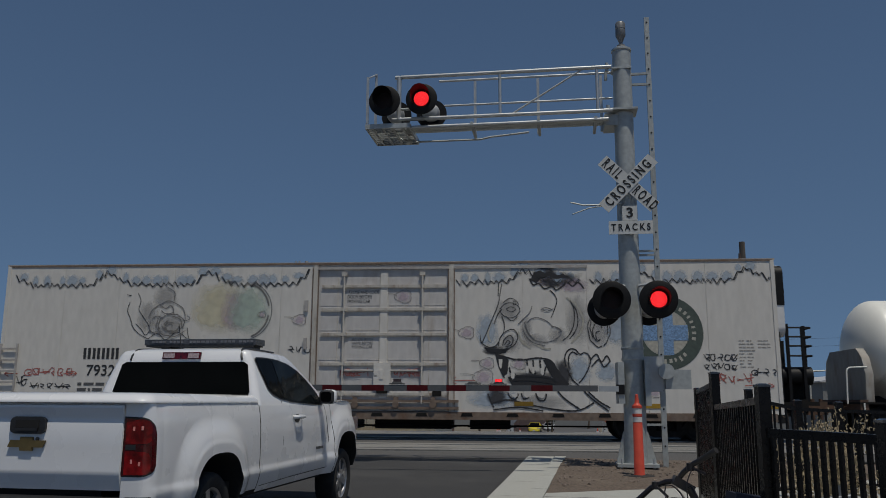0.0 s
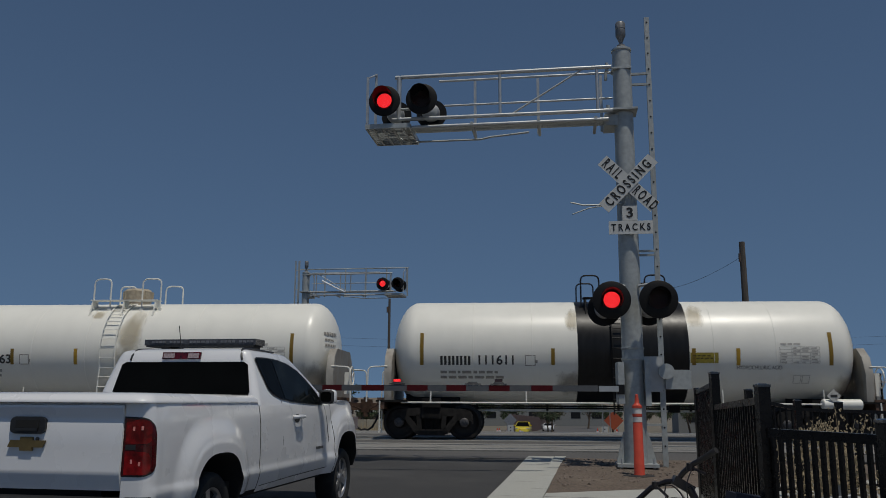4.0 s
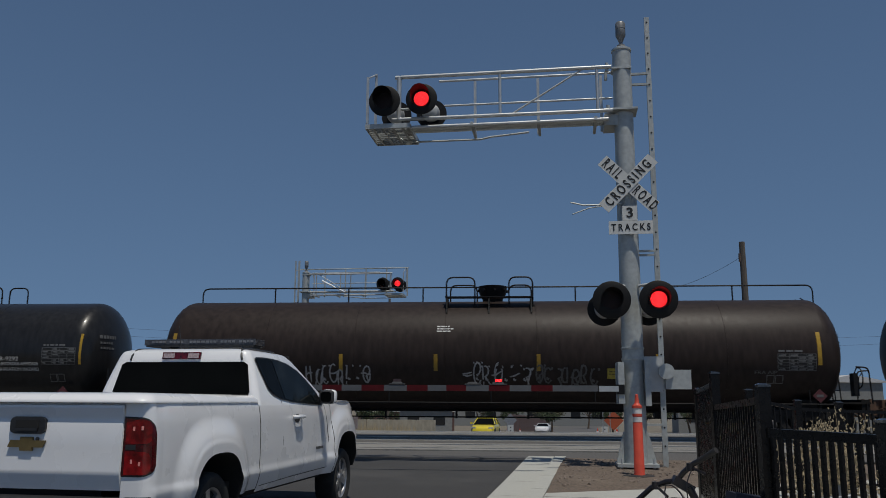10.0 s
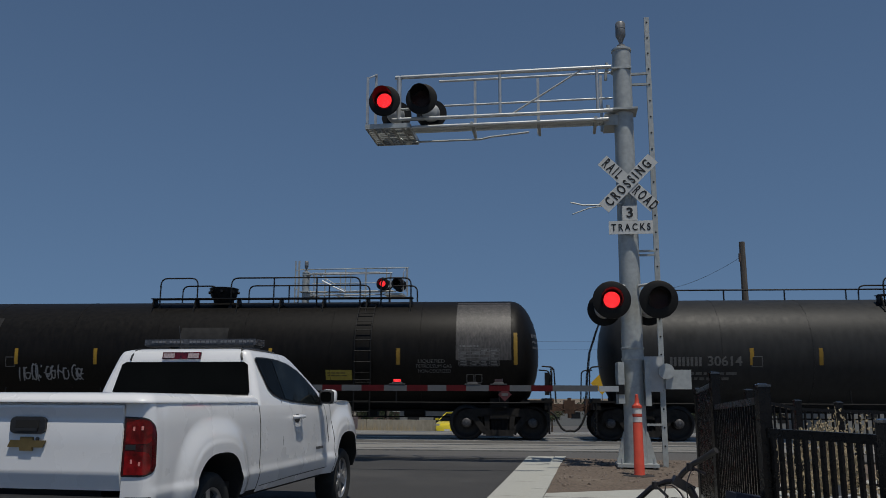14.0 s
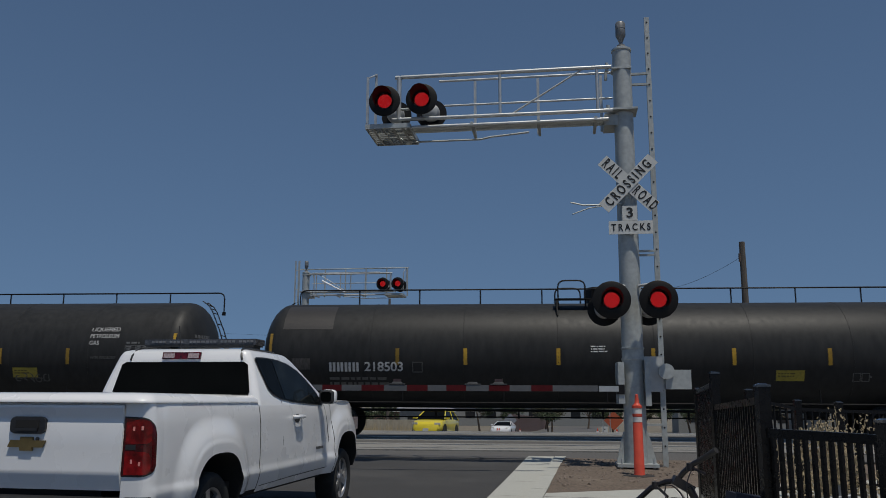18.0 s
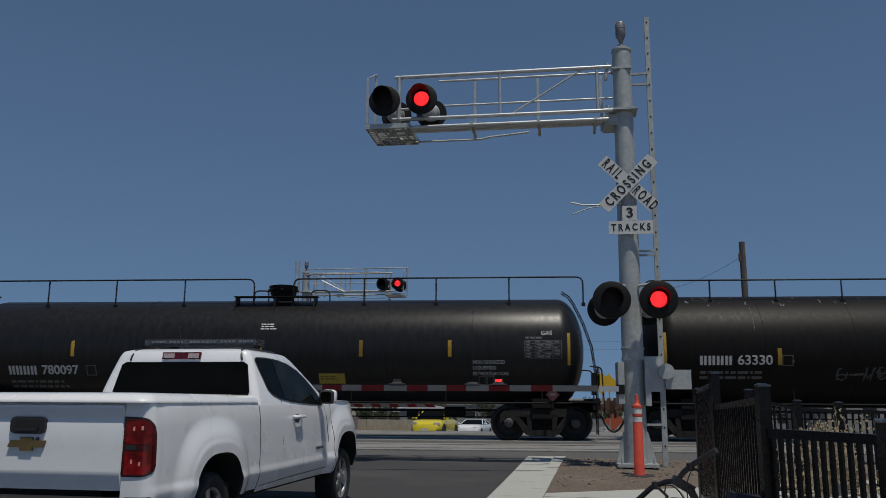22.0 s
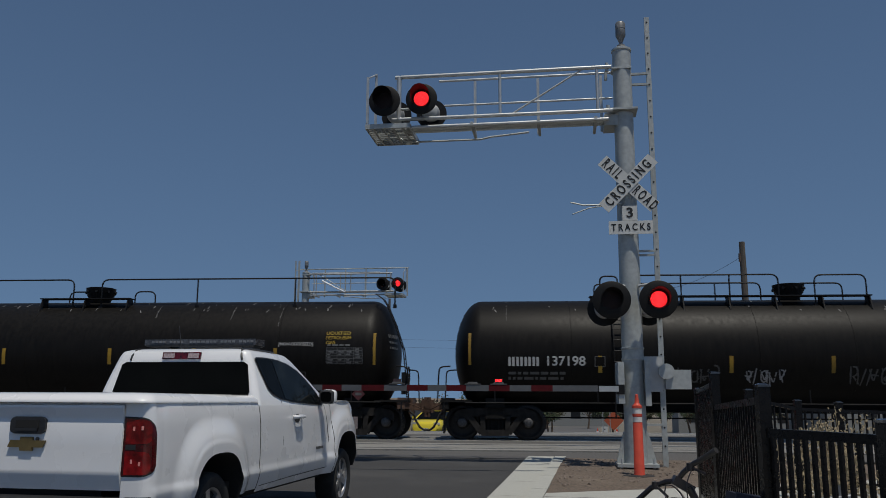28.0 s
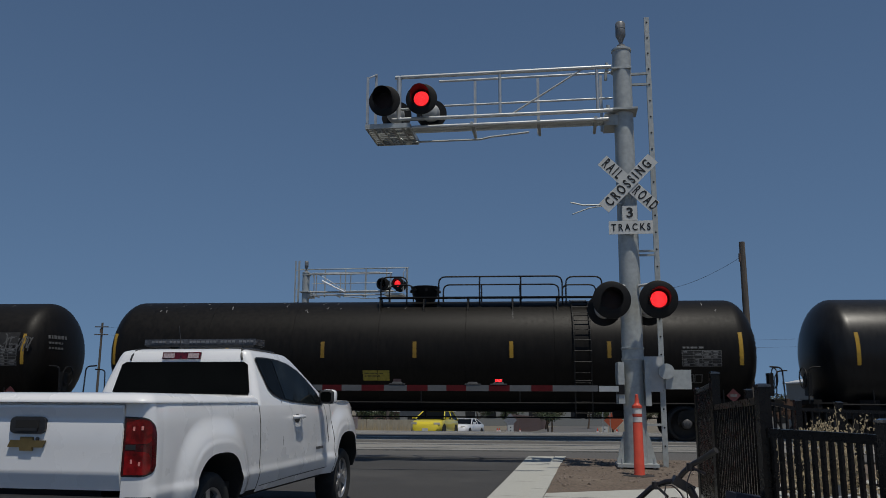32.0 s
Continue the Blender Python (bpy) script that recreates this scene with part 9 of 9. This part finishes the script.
outline = [(-1.6, 46.0), (0.4, 44.6), (2.6, 44.4), (2.4, 45.6), (0.4, 46.9)]
lo = [bm.verts.new((x, y, level(x, y) - 0.1)) for x, y in outline]
hi = [bm.verts.new((x, y, level(x, y) + 0.14)) for x, y in outline]
bm.faces.new(hi)
for i in range(5):
    bm.faces.new((lo[i], lo[(i + 1) % 5], hi[(i + 1) % 5], hi[i]))
solid("traffic_island", bm, CONCRETE, "low concrete traffic island", "kerb", kind="structure", bevel=0.03)


def tree(x, y, h, seed, leaf=LEAF, spread=0.42):
    rng = random.Random(seed)
    z = level(x, y) - 0.1
    root = thing("tree", pose(x, y, z), "leafy green tree far beyond the tracks" if leaf is LEAF else "dusty olive tree far beyond the tracks", "tree", "far trees")
    bm = bmesh.new()
    rod(bm, (0, 0, 0), (rng.uniform(-0.1, 0.1) * h, 0, h * 0.5), h * 0.03, 8, h * 0.016)
    tips = []
    for k in range(7):
        a = rng.uniform(0, 6.28)
        p = Vector((0, 0, h * rng.uniform(0.28, 0.5)))
        q = p + Vector((math.cos(a) * h * spread * rng.uniform(0.5, 0.9), math.sin(a) * h * spread * rng.uniform(0.5, 0.9), h * rng.uniform(0.12, 0.42)))
        rod(bm, p, q, h * 0.012, 6, h * 0.004)
        tips += [q, p.lerp(q, 0.65)]
    part("trunk", bm, BARK, root)
    verts, faces = [], []
    for tip in tips:
        r = h * rng.uniform(0.1, 0.18)
        for _ in range(70):
            d = Vector((rng.gauss(0, 1), rng.gauss(0, 1), rng.gauss(0, 0.8))).normalized() * r * rng.uniform(0.4, 1.05)
            c = tip + d
            s = h * rng.uniform(0.015, 0.032)
            e = Euler((rng.uniform(0, 3), rng.uniform(0, 3), rng.uniform(0, 3))).to_matrix()
            i = len(verts)
            verts += [c + e @ Vector(v) * s for v in ((-1, 0, 0), (0, -0.6, 0.1), (1.1, 0, 0), (0, 0.6, 0.15))]
            faces.append((i, i + 1, i + 2, i + 3))
    me = bpy.data.meshes.new("crown")
    me.from_pydata(verts, [], faces)
    me.materials.append(leaf)
    ob = new("crown", me)
    ob.parent = root


tall_row = ((-58, 118, 7.5, 0), (-50, 126, 6.5, 1), (-41, 120, 7, 0), (-33, 130, 6, 0), (-24, 122, 6.5, 1), (-15.5, 125, 7.2, 0), (-8, 128, 6, 0), (-1, 120, 5.8, 1), (6, 132, 6.2, 0), (13, 150, 6.5, 0), (20, 160, 6.5, 1), (30, 170, 7, 0), (40, 150, 6, 0), (33, 110, 5.4, 0), (40, 95, 6.2, 1), (45, 100, 7, 0), (52, 104, 6, 0))
low_row = ((27, 75, 4.6, 0), (30, 84, 5.4, 1), (62, 98, 6.5, 0), (-66, 110, 7, 1), (-72, 122, 8, 0), (17, 128, 5.2, 1), (24, 116, 5, 0), (-21, 70, 3.2, 0), (-18, 74, 3.6, 1), (-15, 69, 3.0, 0), (-12, 75, 3.8, 0), (-9.5, 70, 2.9, 1), (-6.5, 73, 3.3, 0), (10, 119, 4.8, 0), (15.5, 121, 4.2, 0), (29, 118, 4.4, 1), (33, 122, 4.6, 0))
for k, (x, y, h, lf) in enumerate(tall_row + low_row):
    tree(x, y, h, 100 + k, LEAF_DRY if lf else LEAF)


def shed(name, x, y, w, d, h, turn, wall_mat, roof_mat, label, rise=0.8, windows=3):
    z = level(x, y) - 0.1
    root = thing(name, pose(x, y, z, 0, 0, turn), label, "building")
    bm = bmesh.new()
    box(bm, (0, 0, h / 2), (w, d, h))
    part("wall", bm, wall_mat, root)
    bm = bmesh.new()
    slab(bm, ((-w / 2 - 0.3, 0), (w / 2 + 0.3, 0), (w / 2 + 0.3, 0.12), (0, rise + 0.12), (-w / 2 - 0.3, 0.12)), d + 0.5, Matrix.Translation((0, d / 2 + 0.25, h)) @ Matrix.Rotation(radians(90), 4, "X"))
    part("roof", bm, roof_mat, root)
    for k in range(windows):
        bm = bmesh.new()
        box(bm, (-w / 2 + w * (k + 0.5) / windows, -d / 2 - 0.01, h * 0.55), (w / windows * 0.45, 0.06, h * 0.3))
        part("window", bm, DARK_GLASS, root)


shed("shed", 38.0, 80, 5.6, 8, 5.3, 0, SHED_GREY, ROOF_PALE, "grey metal shed with a low pitched roof", 0.6, 2)
shed("warehouse", -6, 140, 16, 10, 3.2, 0, BRICK_RED, ROOF_PALE, "long dull red building with a pale roof", 0.6, 6)
shed("warehouse", -32, 112, 16, 9, 3.0, 4, STUCCO, ROOF_PALE, "low tan building with a pale roof", 0.5, 6)
shed("shed", -2, 98, 6, 5, 2.9, 4, SHED_GREY, ROOF_PALE, "small grey shed with a pale roof", 0.5, 2)
shed("warehouse", 48, 130, 22, 10, 4.5, -10, SHED_GREY, ROOF_PALE, "grey metal warehouse with a pale roof", 0.8, 5)

shed("warehouse", 17, 205, 46, 10, 5.0, 0, SHED_GREY, SHED_GREY, "long low grey warehouse at the end of the road", 0.5, 9)

# dull red site fence along the far road
site = thing("site_fence", Matrix(), "dull red mesh site fence beside the far road", "fence")
for k in range(20):
    y = 101 + k * 4.2
    x = float(np.interp(y, [b for a, b in bend_line], [a for a, b in bend_line])) - 6.3
    bm = bmesh.new()
    box(bm, (0, 0, 1.2), (4.35, 0.05, 2.4))
    part("mesh_panel", bm, BRICK_RED, site, m=pose(x, y, level(x, y) - 0.02, 0, 0, 79.5))
    bm = bmesh.new()
    rod(bm, (x - 0.4, y - 2.1, level(x, y) - 0.1), (x - 0.4, y - 2.1, level(x, y) + 2.5), 0.05, 8)
    part("fence_post", bm, RAIL, site)

# rusty stack and white storage behind the train
bm = bmesh.new()
lathe(bm, ((-0.2, 0.62), (5.7, 0.6), (5.72, 0.66), (5.85, 0.66), (5.86, 0.5)), 24)
solid("steel_stack", bm, RUST, "short rusted steel stack", "stack", m=pose(19.4, 60, level(19.4, 60)))


def utility_pole(x, y, top, r, label, arms=0):
    z = level(x, y) - 0.2
    root = thing("utility_pole", pose(x, y, z, 0, 0, -3), label, "pole")
    bm = bmesh.new()
    rod(bm, (0, 0, 0), (0, 0, top - z), r, 12, r * 0.72)
    part("pole", bm, POLE_WOOD, root)
    for k in range(arms):
        bm = bmesh.new()
        box(bm, (0, -0.12, top - z - 0.5 - k * 0.9), (1.6, 0.1, 0.12))
        part("crossarm", bm, POLE_WOOD, root)
    bm = bmesh.new()
    rod(bm, (-0.15, 0, top - z - 1.2), (-0.15, 0, top - z - 0.7), 0.1, 10)
    part("bracket", bm, RAIL, root)


utility_pole(18.06, 48, 10.85, 0.24, "weathered wooden utility pole with one slack wire")
utility_pole(-4.62, 70, 10.05, 0.14, "thin wooden utility pole far beyond the tracks")


def wire(a, b, sag, name="overhead_wire", r=0.012):
    a, b = Vector(a), Vector(b)
    pts = [a.lerp(b, k / 24) - Vector((0, 0, sag * 4 * (k / 24) * (1 - k / 24))) for k in range(25)]
    bm = bmesh.new()
    pipe(bm, pts, r, 4)
    solid(name, bm, BLACK_PAINT, "thin dark overhead wire", "wire")


utility_pole(-40, 95.2, 10.2, 0.16, "wooden utility pole carrying wires", 2)
utility_pole(70, 95.2, 10.5, 0.16, "wooden utility pole carrying wires", 2)
utility_pole(17.15, 75, 12.2, 0.1, "thin wooden utility pole far behind the signal")
wire((17.9, 48, 9.9), (17.1, 75, 11.9), 1.0)
wire((-40, 95.1, 9.7), (70, 95.1, 10.0), 1.6, r=0.009)
wire((-40, 95.1, 8.8), (70, 95.1, 9.1), 1.6, r=0.009)

# road signs and site furniture
def road_sign(x, y, zc, size, material, label, legs=2):
    g = level(x, y) - 0.02
    root = thing("road_sign", pose(x, y, g, 0, 0, -8), label, "sign")
    bm = bmesh.new()
    h = size / math.sqrt(2) * 1.0
    slab(bm, ((0, -h), (h, 0), (0, h), (-h, 0)), 0.012, Matrix.Translation((0, 0, zc - g)) @ Matrix.Rotation(radians(90), 4, "X"))
    part("sign_plate", bm, material, root, bevel=0.004)
    for s in ((-0.3, 0.3) if legs == 2 else (0,)):
        bm = bmesh.new()
        box(bm, (s, 0.03, (zc - g) / 2), (0.05, 0.04, zc - g + (0.3 if legs == 1 else 0)))
        part("sign_leg", bm, SIGN_BACK, root)


road_sign(12.45, 60, -0.02, 1.0, SIGN_ORANGE, "large orange diamond road works sign", legs=2)
road_sign(8.75, 45, 2.3, 0.86, SIGN_YELLOW, "yellow diamond warning sign on a post", legs=1)
road_sign(9.75, 48, 2.36, 0.8, SIGN_YELLOW, "yellow diamond warning sign on a post", legs=1)
road_sign(6.75, 82, -0.5, 0.95, SIGN_BACK, "back of a grey diamond sign", legs=2)
for x, y, w, h in ((11.78, 60, 0.42, 0.62), (6.7, 81, 0.55, 0.75)):
    g = level(x, y)
    root = thing("sign_stand", pose(x, y, g, 0, 0, -8), "small white road works sign on a stand", "sign")
    bm = bmesh.new()
    box(bm, (0, 0, h * 0.85), (w, 0.03, h))
    part("panel", bm, SIGN_WHITE, root, bevel=0.01)
    for k in range(2):
        bm = bmesh.new()
        box(bm, (0, -0.02, h * (0.65 + 0.4 * k)), (w * 0.22, 0.012, h * 0.12))
        part("symbol", bm, SIGN_BLACK, root)
    for s in (-1, 1):
        bm = bmesh.new()
        box(bm, (s * w * 0.4, 0.05, h * 0.25), (0.04, 0.3, h * 0.5))
        part("stand_leg", bm, SIGN_BACK, root)
cone_mesh = None
for x, y in ((11.25, 60), (12.95, 61), (13.9, 66), (7.7, 82), (6.6, 84), (5.0, 72), (4.6, 69)):
    g = level(x, y) - 0.01
    if cone_mesh is None:
        cone_mesh = thing("traffic_cone", pose(x, y, g), "orange traffic cone with a white band", "cone", "traffic cones")
        bm = bmesh.new()
        lathe(bm, ((0.03, 0.15), (0.7, 0.03), (0.71, 0.0)), 16)
        box(bm, (0, 0, 0.015), (0.38, 0.38, 0.03))
        part("cone_body", bm, ORANGE, cone_mesh)
        bm = bmesh.new()
        lathe(bm, ((0.36, 0.098), (0.365, 0.1), (0.5, 0.077), (0.505, 0.07)), 16, close=False)
        part("cone_band", bm, REFLECT, cone_mesh)
    else:
        copy_thing(cone_mesh, pose(x, y, g))

# far crossing gate beyond the tracks
g2 = thing("crossing_gate", pose(-6.35, 37.0, -0.15, 0, 0, -ARM_TURN), "lowered striped crossing gate beyond the tracks", "gate")
for i in range(14):
    bm = bmesh.new()
    x = 0.4 + i * 0.4
    slab(bm, ((x + 0.12, -0.07), (x + 0.52, -0.07), (x + 0.4, 0.07), (x, 0.07)), 0.04, Matrix.Translation((0, -0.18, 1.25)) @ Matrix.Rotation(radians(90), 4, "X"))
    part("arm_stripe", bm, ARM_RED if i % 2 else ARM_WHITE, g2)
bm = bmesh.new()
rod(bm, (5.85, -0.24, 1.37), (5.85, -0.16, 1.37), 0.06, 12)
part("arm_lamp", bm, RED_LIT, g2, "small lit red lamp at the arm's tip")
bm = bmesh.new()
box(bm, (0.1, 0, 0.6), (0.45, 0.4, 1.3))
part("motor_box", bm, BOX_GREY, g2, bevel=0.02)

# distant rise and hills
HILL = surface("dry_hills", (0.16, 0.125, 0.09), 0.95, grain=0.02, vary=0.3, stain=(0.1, 0.1, 0.06), stain_scale=0.01)
bm = bmesh.new()
rows = []
for k in range(61):
    a = radians(-80 + 160 * k / 60)
    hgt = 9 + 7 * noise.noise((k * 0.21, 0, 0)) + 34 * max(0, (-a - 0.42)) ** 1.2
    rows.append([bm.verts.new((math.sin(a) * r, math.cos(a) * r, z)) for r, z in ((1100, -3), (1500, hgt * 0.7), (1900, hgt), (2300, -3))])
for a, b in zip(rows, rows[1:]):
    for i in range(3):
        bm.faces.new((a[i], a[i + 1], b[i + 1], b[i]))
solid("hills", bm, HILL, "low dry brown hills on the horizon", "hills", kind="structure")

# ---- the two waiting cars ----
CAR_LAMP = surface("car_lamp_lens", (0.5, 0.49, 0.44), 0.15, grain=30, vary=0.2, coat=0.6)


def saloon(name, paint, length, width, height, label, stations, cabin, lamp):
    """A car built from cross sections; local +y is its front."""
    root = thing(name, Matrix(), label, "car")
    bm = bmesh.new()
    rows = []
    for y, z0, z1, w in stations:
        rows.append([bm.verts.new((x * w * width / 2, y * length, z)) for x, z in ((-0.86, z0), (-1.0, z0 + 0.14), (-1.0, z1 - 0.2), (-0.93, z1 - 0.03), (-0.6, z1), (0.6, z1), (0.93, z1 - 0.03), (1.0, z1 - 0.2), (1.0, z0 + 0.14), (0.86, z0))])
    for a, b in zip(rows, rows[1:]):
        for i in range(10):
            bm.faces.new((a[i], a[(i + 1) % 10], b[(i + 1) % 10], b[i]))
    bm.faces.new(rows[0])
    bm.faces.new(list(reversed(rows[-1])))
    part("body", bm, paint, root, smooth=50)
    (yr, yr2, yf2, yf, belt, wb, wt) = cabin
    def ring(y0, y1, z, w):
        return [(-w, y0), (w, y0), (w, y1), (-w, y1)], z
    bm = bmesh.new()
    lo = [bm.verts.new((x * width / 2, y * length, belt)) for x, y in ((-wb, yr), (wb, yr), (wb, yf), (-wb, yf))]
    hi = [bm.verts.new((x * width / 2, y * length, height - 0.05)) for x, y in ((-wt, yr2), (wt, yr2), (wt, yf2), (-wt, yf2))]
    for i in range(4):
        bm.faces.new((lo[i], lo[(i + 1) % 4], hi[(i + 1) % 4], hi[i]))
    part("windows", bm, TINT, root, "dark car windows", smooth=0)
    bm = bmesh.new()
    box(bm, (0, (yr2 + yf2) / 2 * length, height - 0.03), (wt * width + 0.03, (yf2 - yr2) * length + 0.06, 0.07))
    part("roof", bm, paint, root, bevel=0.02)
    for s in (-1, 1):
        for (ya, za, wa), (yb, zb, wb_) in (((yf, belt, wb), (yf2, height - 0.03, wt)), ((yr, belt, wb), (yr2, height - 0.03, wt)), (((yr + yf) / 2 - 0.03, belt, wb), ((yr2 + yf2) / 2 - 0.03, height - 0.03, wt))):
            bm = bmesh.new()
            rod(bm, (s * wa * width / 2, ya * length, za), (s * wb_ * width / 2, yb * length, zb), 0.035, 6)
            part("pillar", bm, paint, root)
        bm = bmesh.new()
        box(bm, (s * width * 0.36, length * 0.482, lamp), (0.32, 0.07, 0.1), Matrix.Rotation(s * radians(-18), 3, "Z"))
        part("head_lamp", bm, CAR_LAMP, root, "clear head lamp", bevel=0.02)
        bm = bmesh.new()
        box(bm, (s * (width / 2 + 0.08), (yf - 0.03) * length, belt + 0.07), (0.18, 0.09, 0.12))
        part("door_mirror", bm, paint, root, bevel=0.03)
    bm = bmesh.new()
    box(bm, (0, length * 0.492, lamp - 0.16), (width * 0.5, 0.06, 0.13))
    part("grille", bm, TRUCK_TRIM, root, bevel=0.02)
    bm = bmesh.new()
    box(bm, (0, length * 0.503, lamp - 0.32), (0.31, 0.02, 0.15))
    part("plate", bm, SIGN_WHITE, root)
    bm = bmesh.new()
    box(bm, (0, length * 0.49, 0.24), (width * 0.8, 0.1, 0.1))
    part("lower_grille", bm, TRUCK_TRIM, root, bevel=0.02)
    wheels = []
    for y in (-0.3, 0.31):
        for s in (-1, 1):
            w = wheel(root, "car_wheel", 0, 0, 0.31, s, 0.2)
            w.data.transform(Matrix.Translation((0, 0, -0.31)))
            for c in w.children:
                c.data.transform(Matrix.Translation((0, 0, -0.31)))
            w.matrix_basis = pose(s * (width / 2 - 0.1), y * length, 0.31)
            wheels.append(w)
            bm = bmesh.new()
            rod(bm, (s * (width / 2 - 0.21), y * length, 0.33), (s * (width / 2 + 0.004), y * length, 0.33), 0.37, 24)
            part("wheel_arch", bm, NIGHT, root)
    return root, wheels


CAR_YELLOW = surface("yellow_car_paint", (0.62, 0.5, 0.03), 0.3, grain=3, vary=0.04, coat=0.6)
CAR_WHITE_PAINT = surface("white_car_paint", (0.7, 0.7, 0.71), 0.3, grain=3, vary=0.03, coat=0.6)
yellow_car = saloon("hatchback_car", CAR_YELLOW, 4.17, 1.7, 1.43, "bright yellow hatchback waiting at the crossing", ((-0.5, 0.3, 0.92, 0.86), (-0.46, 0.22, 1.0, 0.95), (-0.2, 0.2, 0.98, 1.0), (0.15, 0.2, 0.96, 1.0), (0.36, 0.2, 0.86, 0.98), (0.46, 0.22, 0.76, 0.9), (0.5, 0.28, 0.62, 0.78)), (-0.47, -0.36, 0.06, 0.27, 0.94, 0.92, 0.68), 0.68)
white_car = saloon("coupe_car", CAR_WHITE_PAINT, 4.8, 1.9, 1.36, "white sports coupe waiting behind the yellow car", ((-0.5, 0.35, 0.95, 0.86), (-0.45, 0.22, 1.02, 0.97), (-0.2, 0.2, 0.98, 1.0), (0.12, 0.2, 0.96, 1.0), (0.36, 0.2, 0.9, 1.0), (0.47, 0.22, 0.82, 0.94), (0.5, 0.3, 0.66, 0.84)), (-0.42, -0.24, -0.02, 0.18, 0.95, 0.9, 0.64), 0.72)


YELLOW_WAY = ((0, 12.5, 112), (3, 9.6, 95.5), (6, 6.87, 80), (7, 5.97, 75), (8, 4.95, 69.5), (10, 2.74, 58.5), (11.5, 1.6, 52.5), (13, 0.67, 48), (16.5, -0.7, 43.8), (18, -0.9, 43), (32, -0.9, 43))
WHITE_WAY = ((0, 19.3, 150), (3, 17.9, 139.5), (6, 16.5, 129), (7, 15.8, 124), (10, 13.1, 109), (13, 10.2, 97), (17, 6.6, 82), (18, 5.34, 77), (19, 4.1, 70.5), (21, 2.4, 63), (22, 1.7, 60.5), (24, 0.85, 58), (32, 0.77, 57.8))


def motions():
    """All that moves: the train and its wheels, the flashing lights, the two cars."""
    for root, on, centre in wagons:
        rows = []
        for k in range(65):
            t = k * 0.5
            p = ALONG * (centre - 1.942 - train_way(t)) + AWAY * TRACKS[1]
            rows.append((t, pose(p.x, p.y, RAIL_TOP, 0, 0, -TURN)))
        walk(root, rows)
    for ws, x in turning:
        centre = next(c for r, on, c in wagons if r == ws.parent.parent)
        place = ws.matrix_basis.translation.copy()
        u = centre + ws.parent.matrix_basis.translation.x + x
        rows, t = [], 0.0
        for k in range(0, 32 * 30 + 1, 2):
            t = k / 30
            inside = abs(u - train_way(t)) < 17
            if inside or k == 0 or k == 960:
                a = -(train_way(t)) / 0.457
                rows.append((t, pose(place.x, place.y, place.z, 0, math.degrees(a) % 360, 0)))
        if len(rows) > 2:
            # hold the wheels still while the wagon is out of sight
            if not abs(u - train_way(0)) < 17:
                rows[0] = (0.0, rows[1][1])
            if not abs(u - train_way(32)) < 17:
                rows[-1] = (32.0, rows[-2][1])
            walk(ws, rows)
    for light, odd, on, dim, off in flashers:
        flash(light, odd, on, dim, off)
    for (car, wheels), length, way in ((yellow_car, 4.17, YELLOW_WAY), (white_car, 4.8, WHITE_WAY)):
        def front(t):
            """The car's nose at t, eased between the known places."""
            ts, xs, ys = zip(*way)
            q = [t + k * 0.3 for k in range(-3, 4)]
            return Vector((float(np.mean(np.interp(q, ts, xs))), float(np.mean(np.interp(q, ts, ys))), 0))
        rows, rolls, gone, last = [], [], 0.0, front(0)
        heading = (front(1.0) - front(0)).normalized()
        for k in range(0, 961, 3):
            t = k / 30
            p = front(t)
            gone += (p - last).length
            last = p
            step = front(min(32, t + 1.0)) - front(max(0, t - 1.0))
            if step.length > 0.6:
                heading = step.normalized()
            mid, tail = p - heading * length / 2, p - heading * length
            rise = math.atan2(level(p.x, p.y) - level(tail.x, tail.y), length)
            if k % 15 == 0:
                rows.append((t, pose(mid.x, mid.y, level(mid.x, mid.y) - 0.008, math.degrees(rise), 0, math.degrees(math.atan2(-heading.x, heading.y)))))
            rolls.append((t, gone))
        walk(car, rows)
        for w in wheels:
            c = w.matrix_basis.translation.copy()
            walk(w, [(t, pose(c.x, c.y, c.z, math.degrees(-g / 0.31) % 360, 0, 0)) for t, g in rolls])


motions()
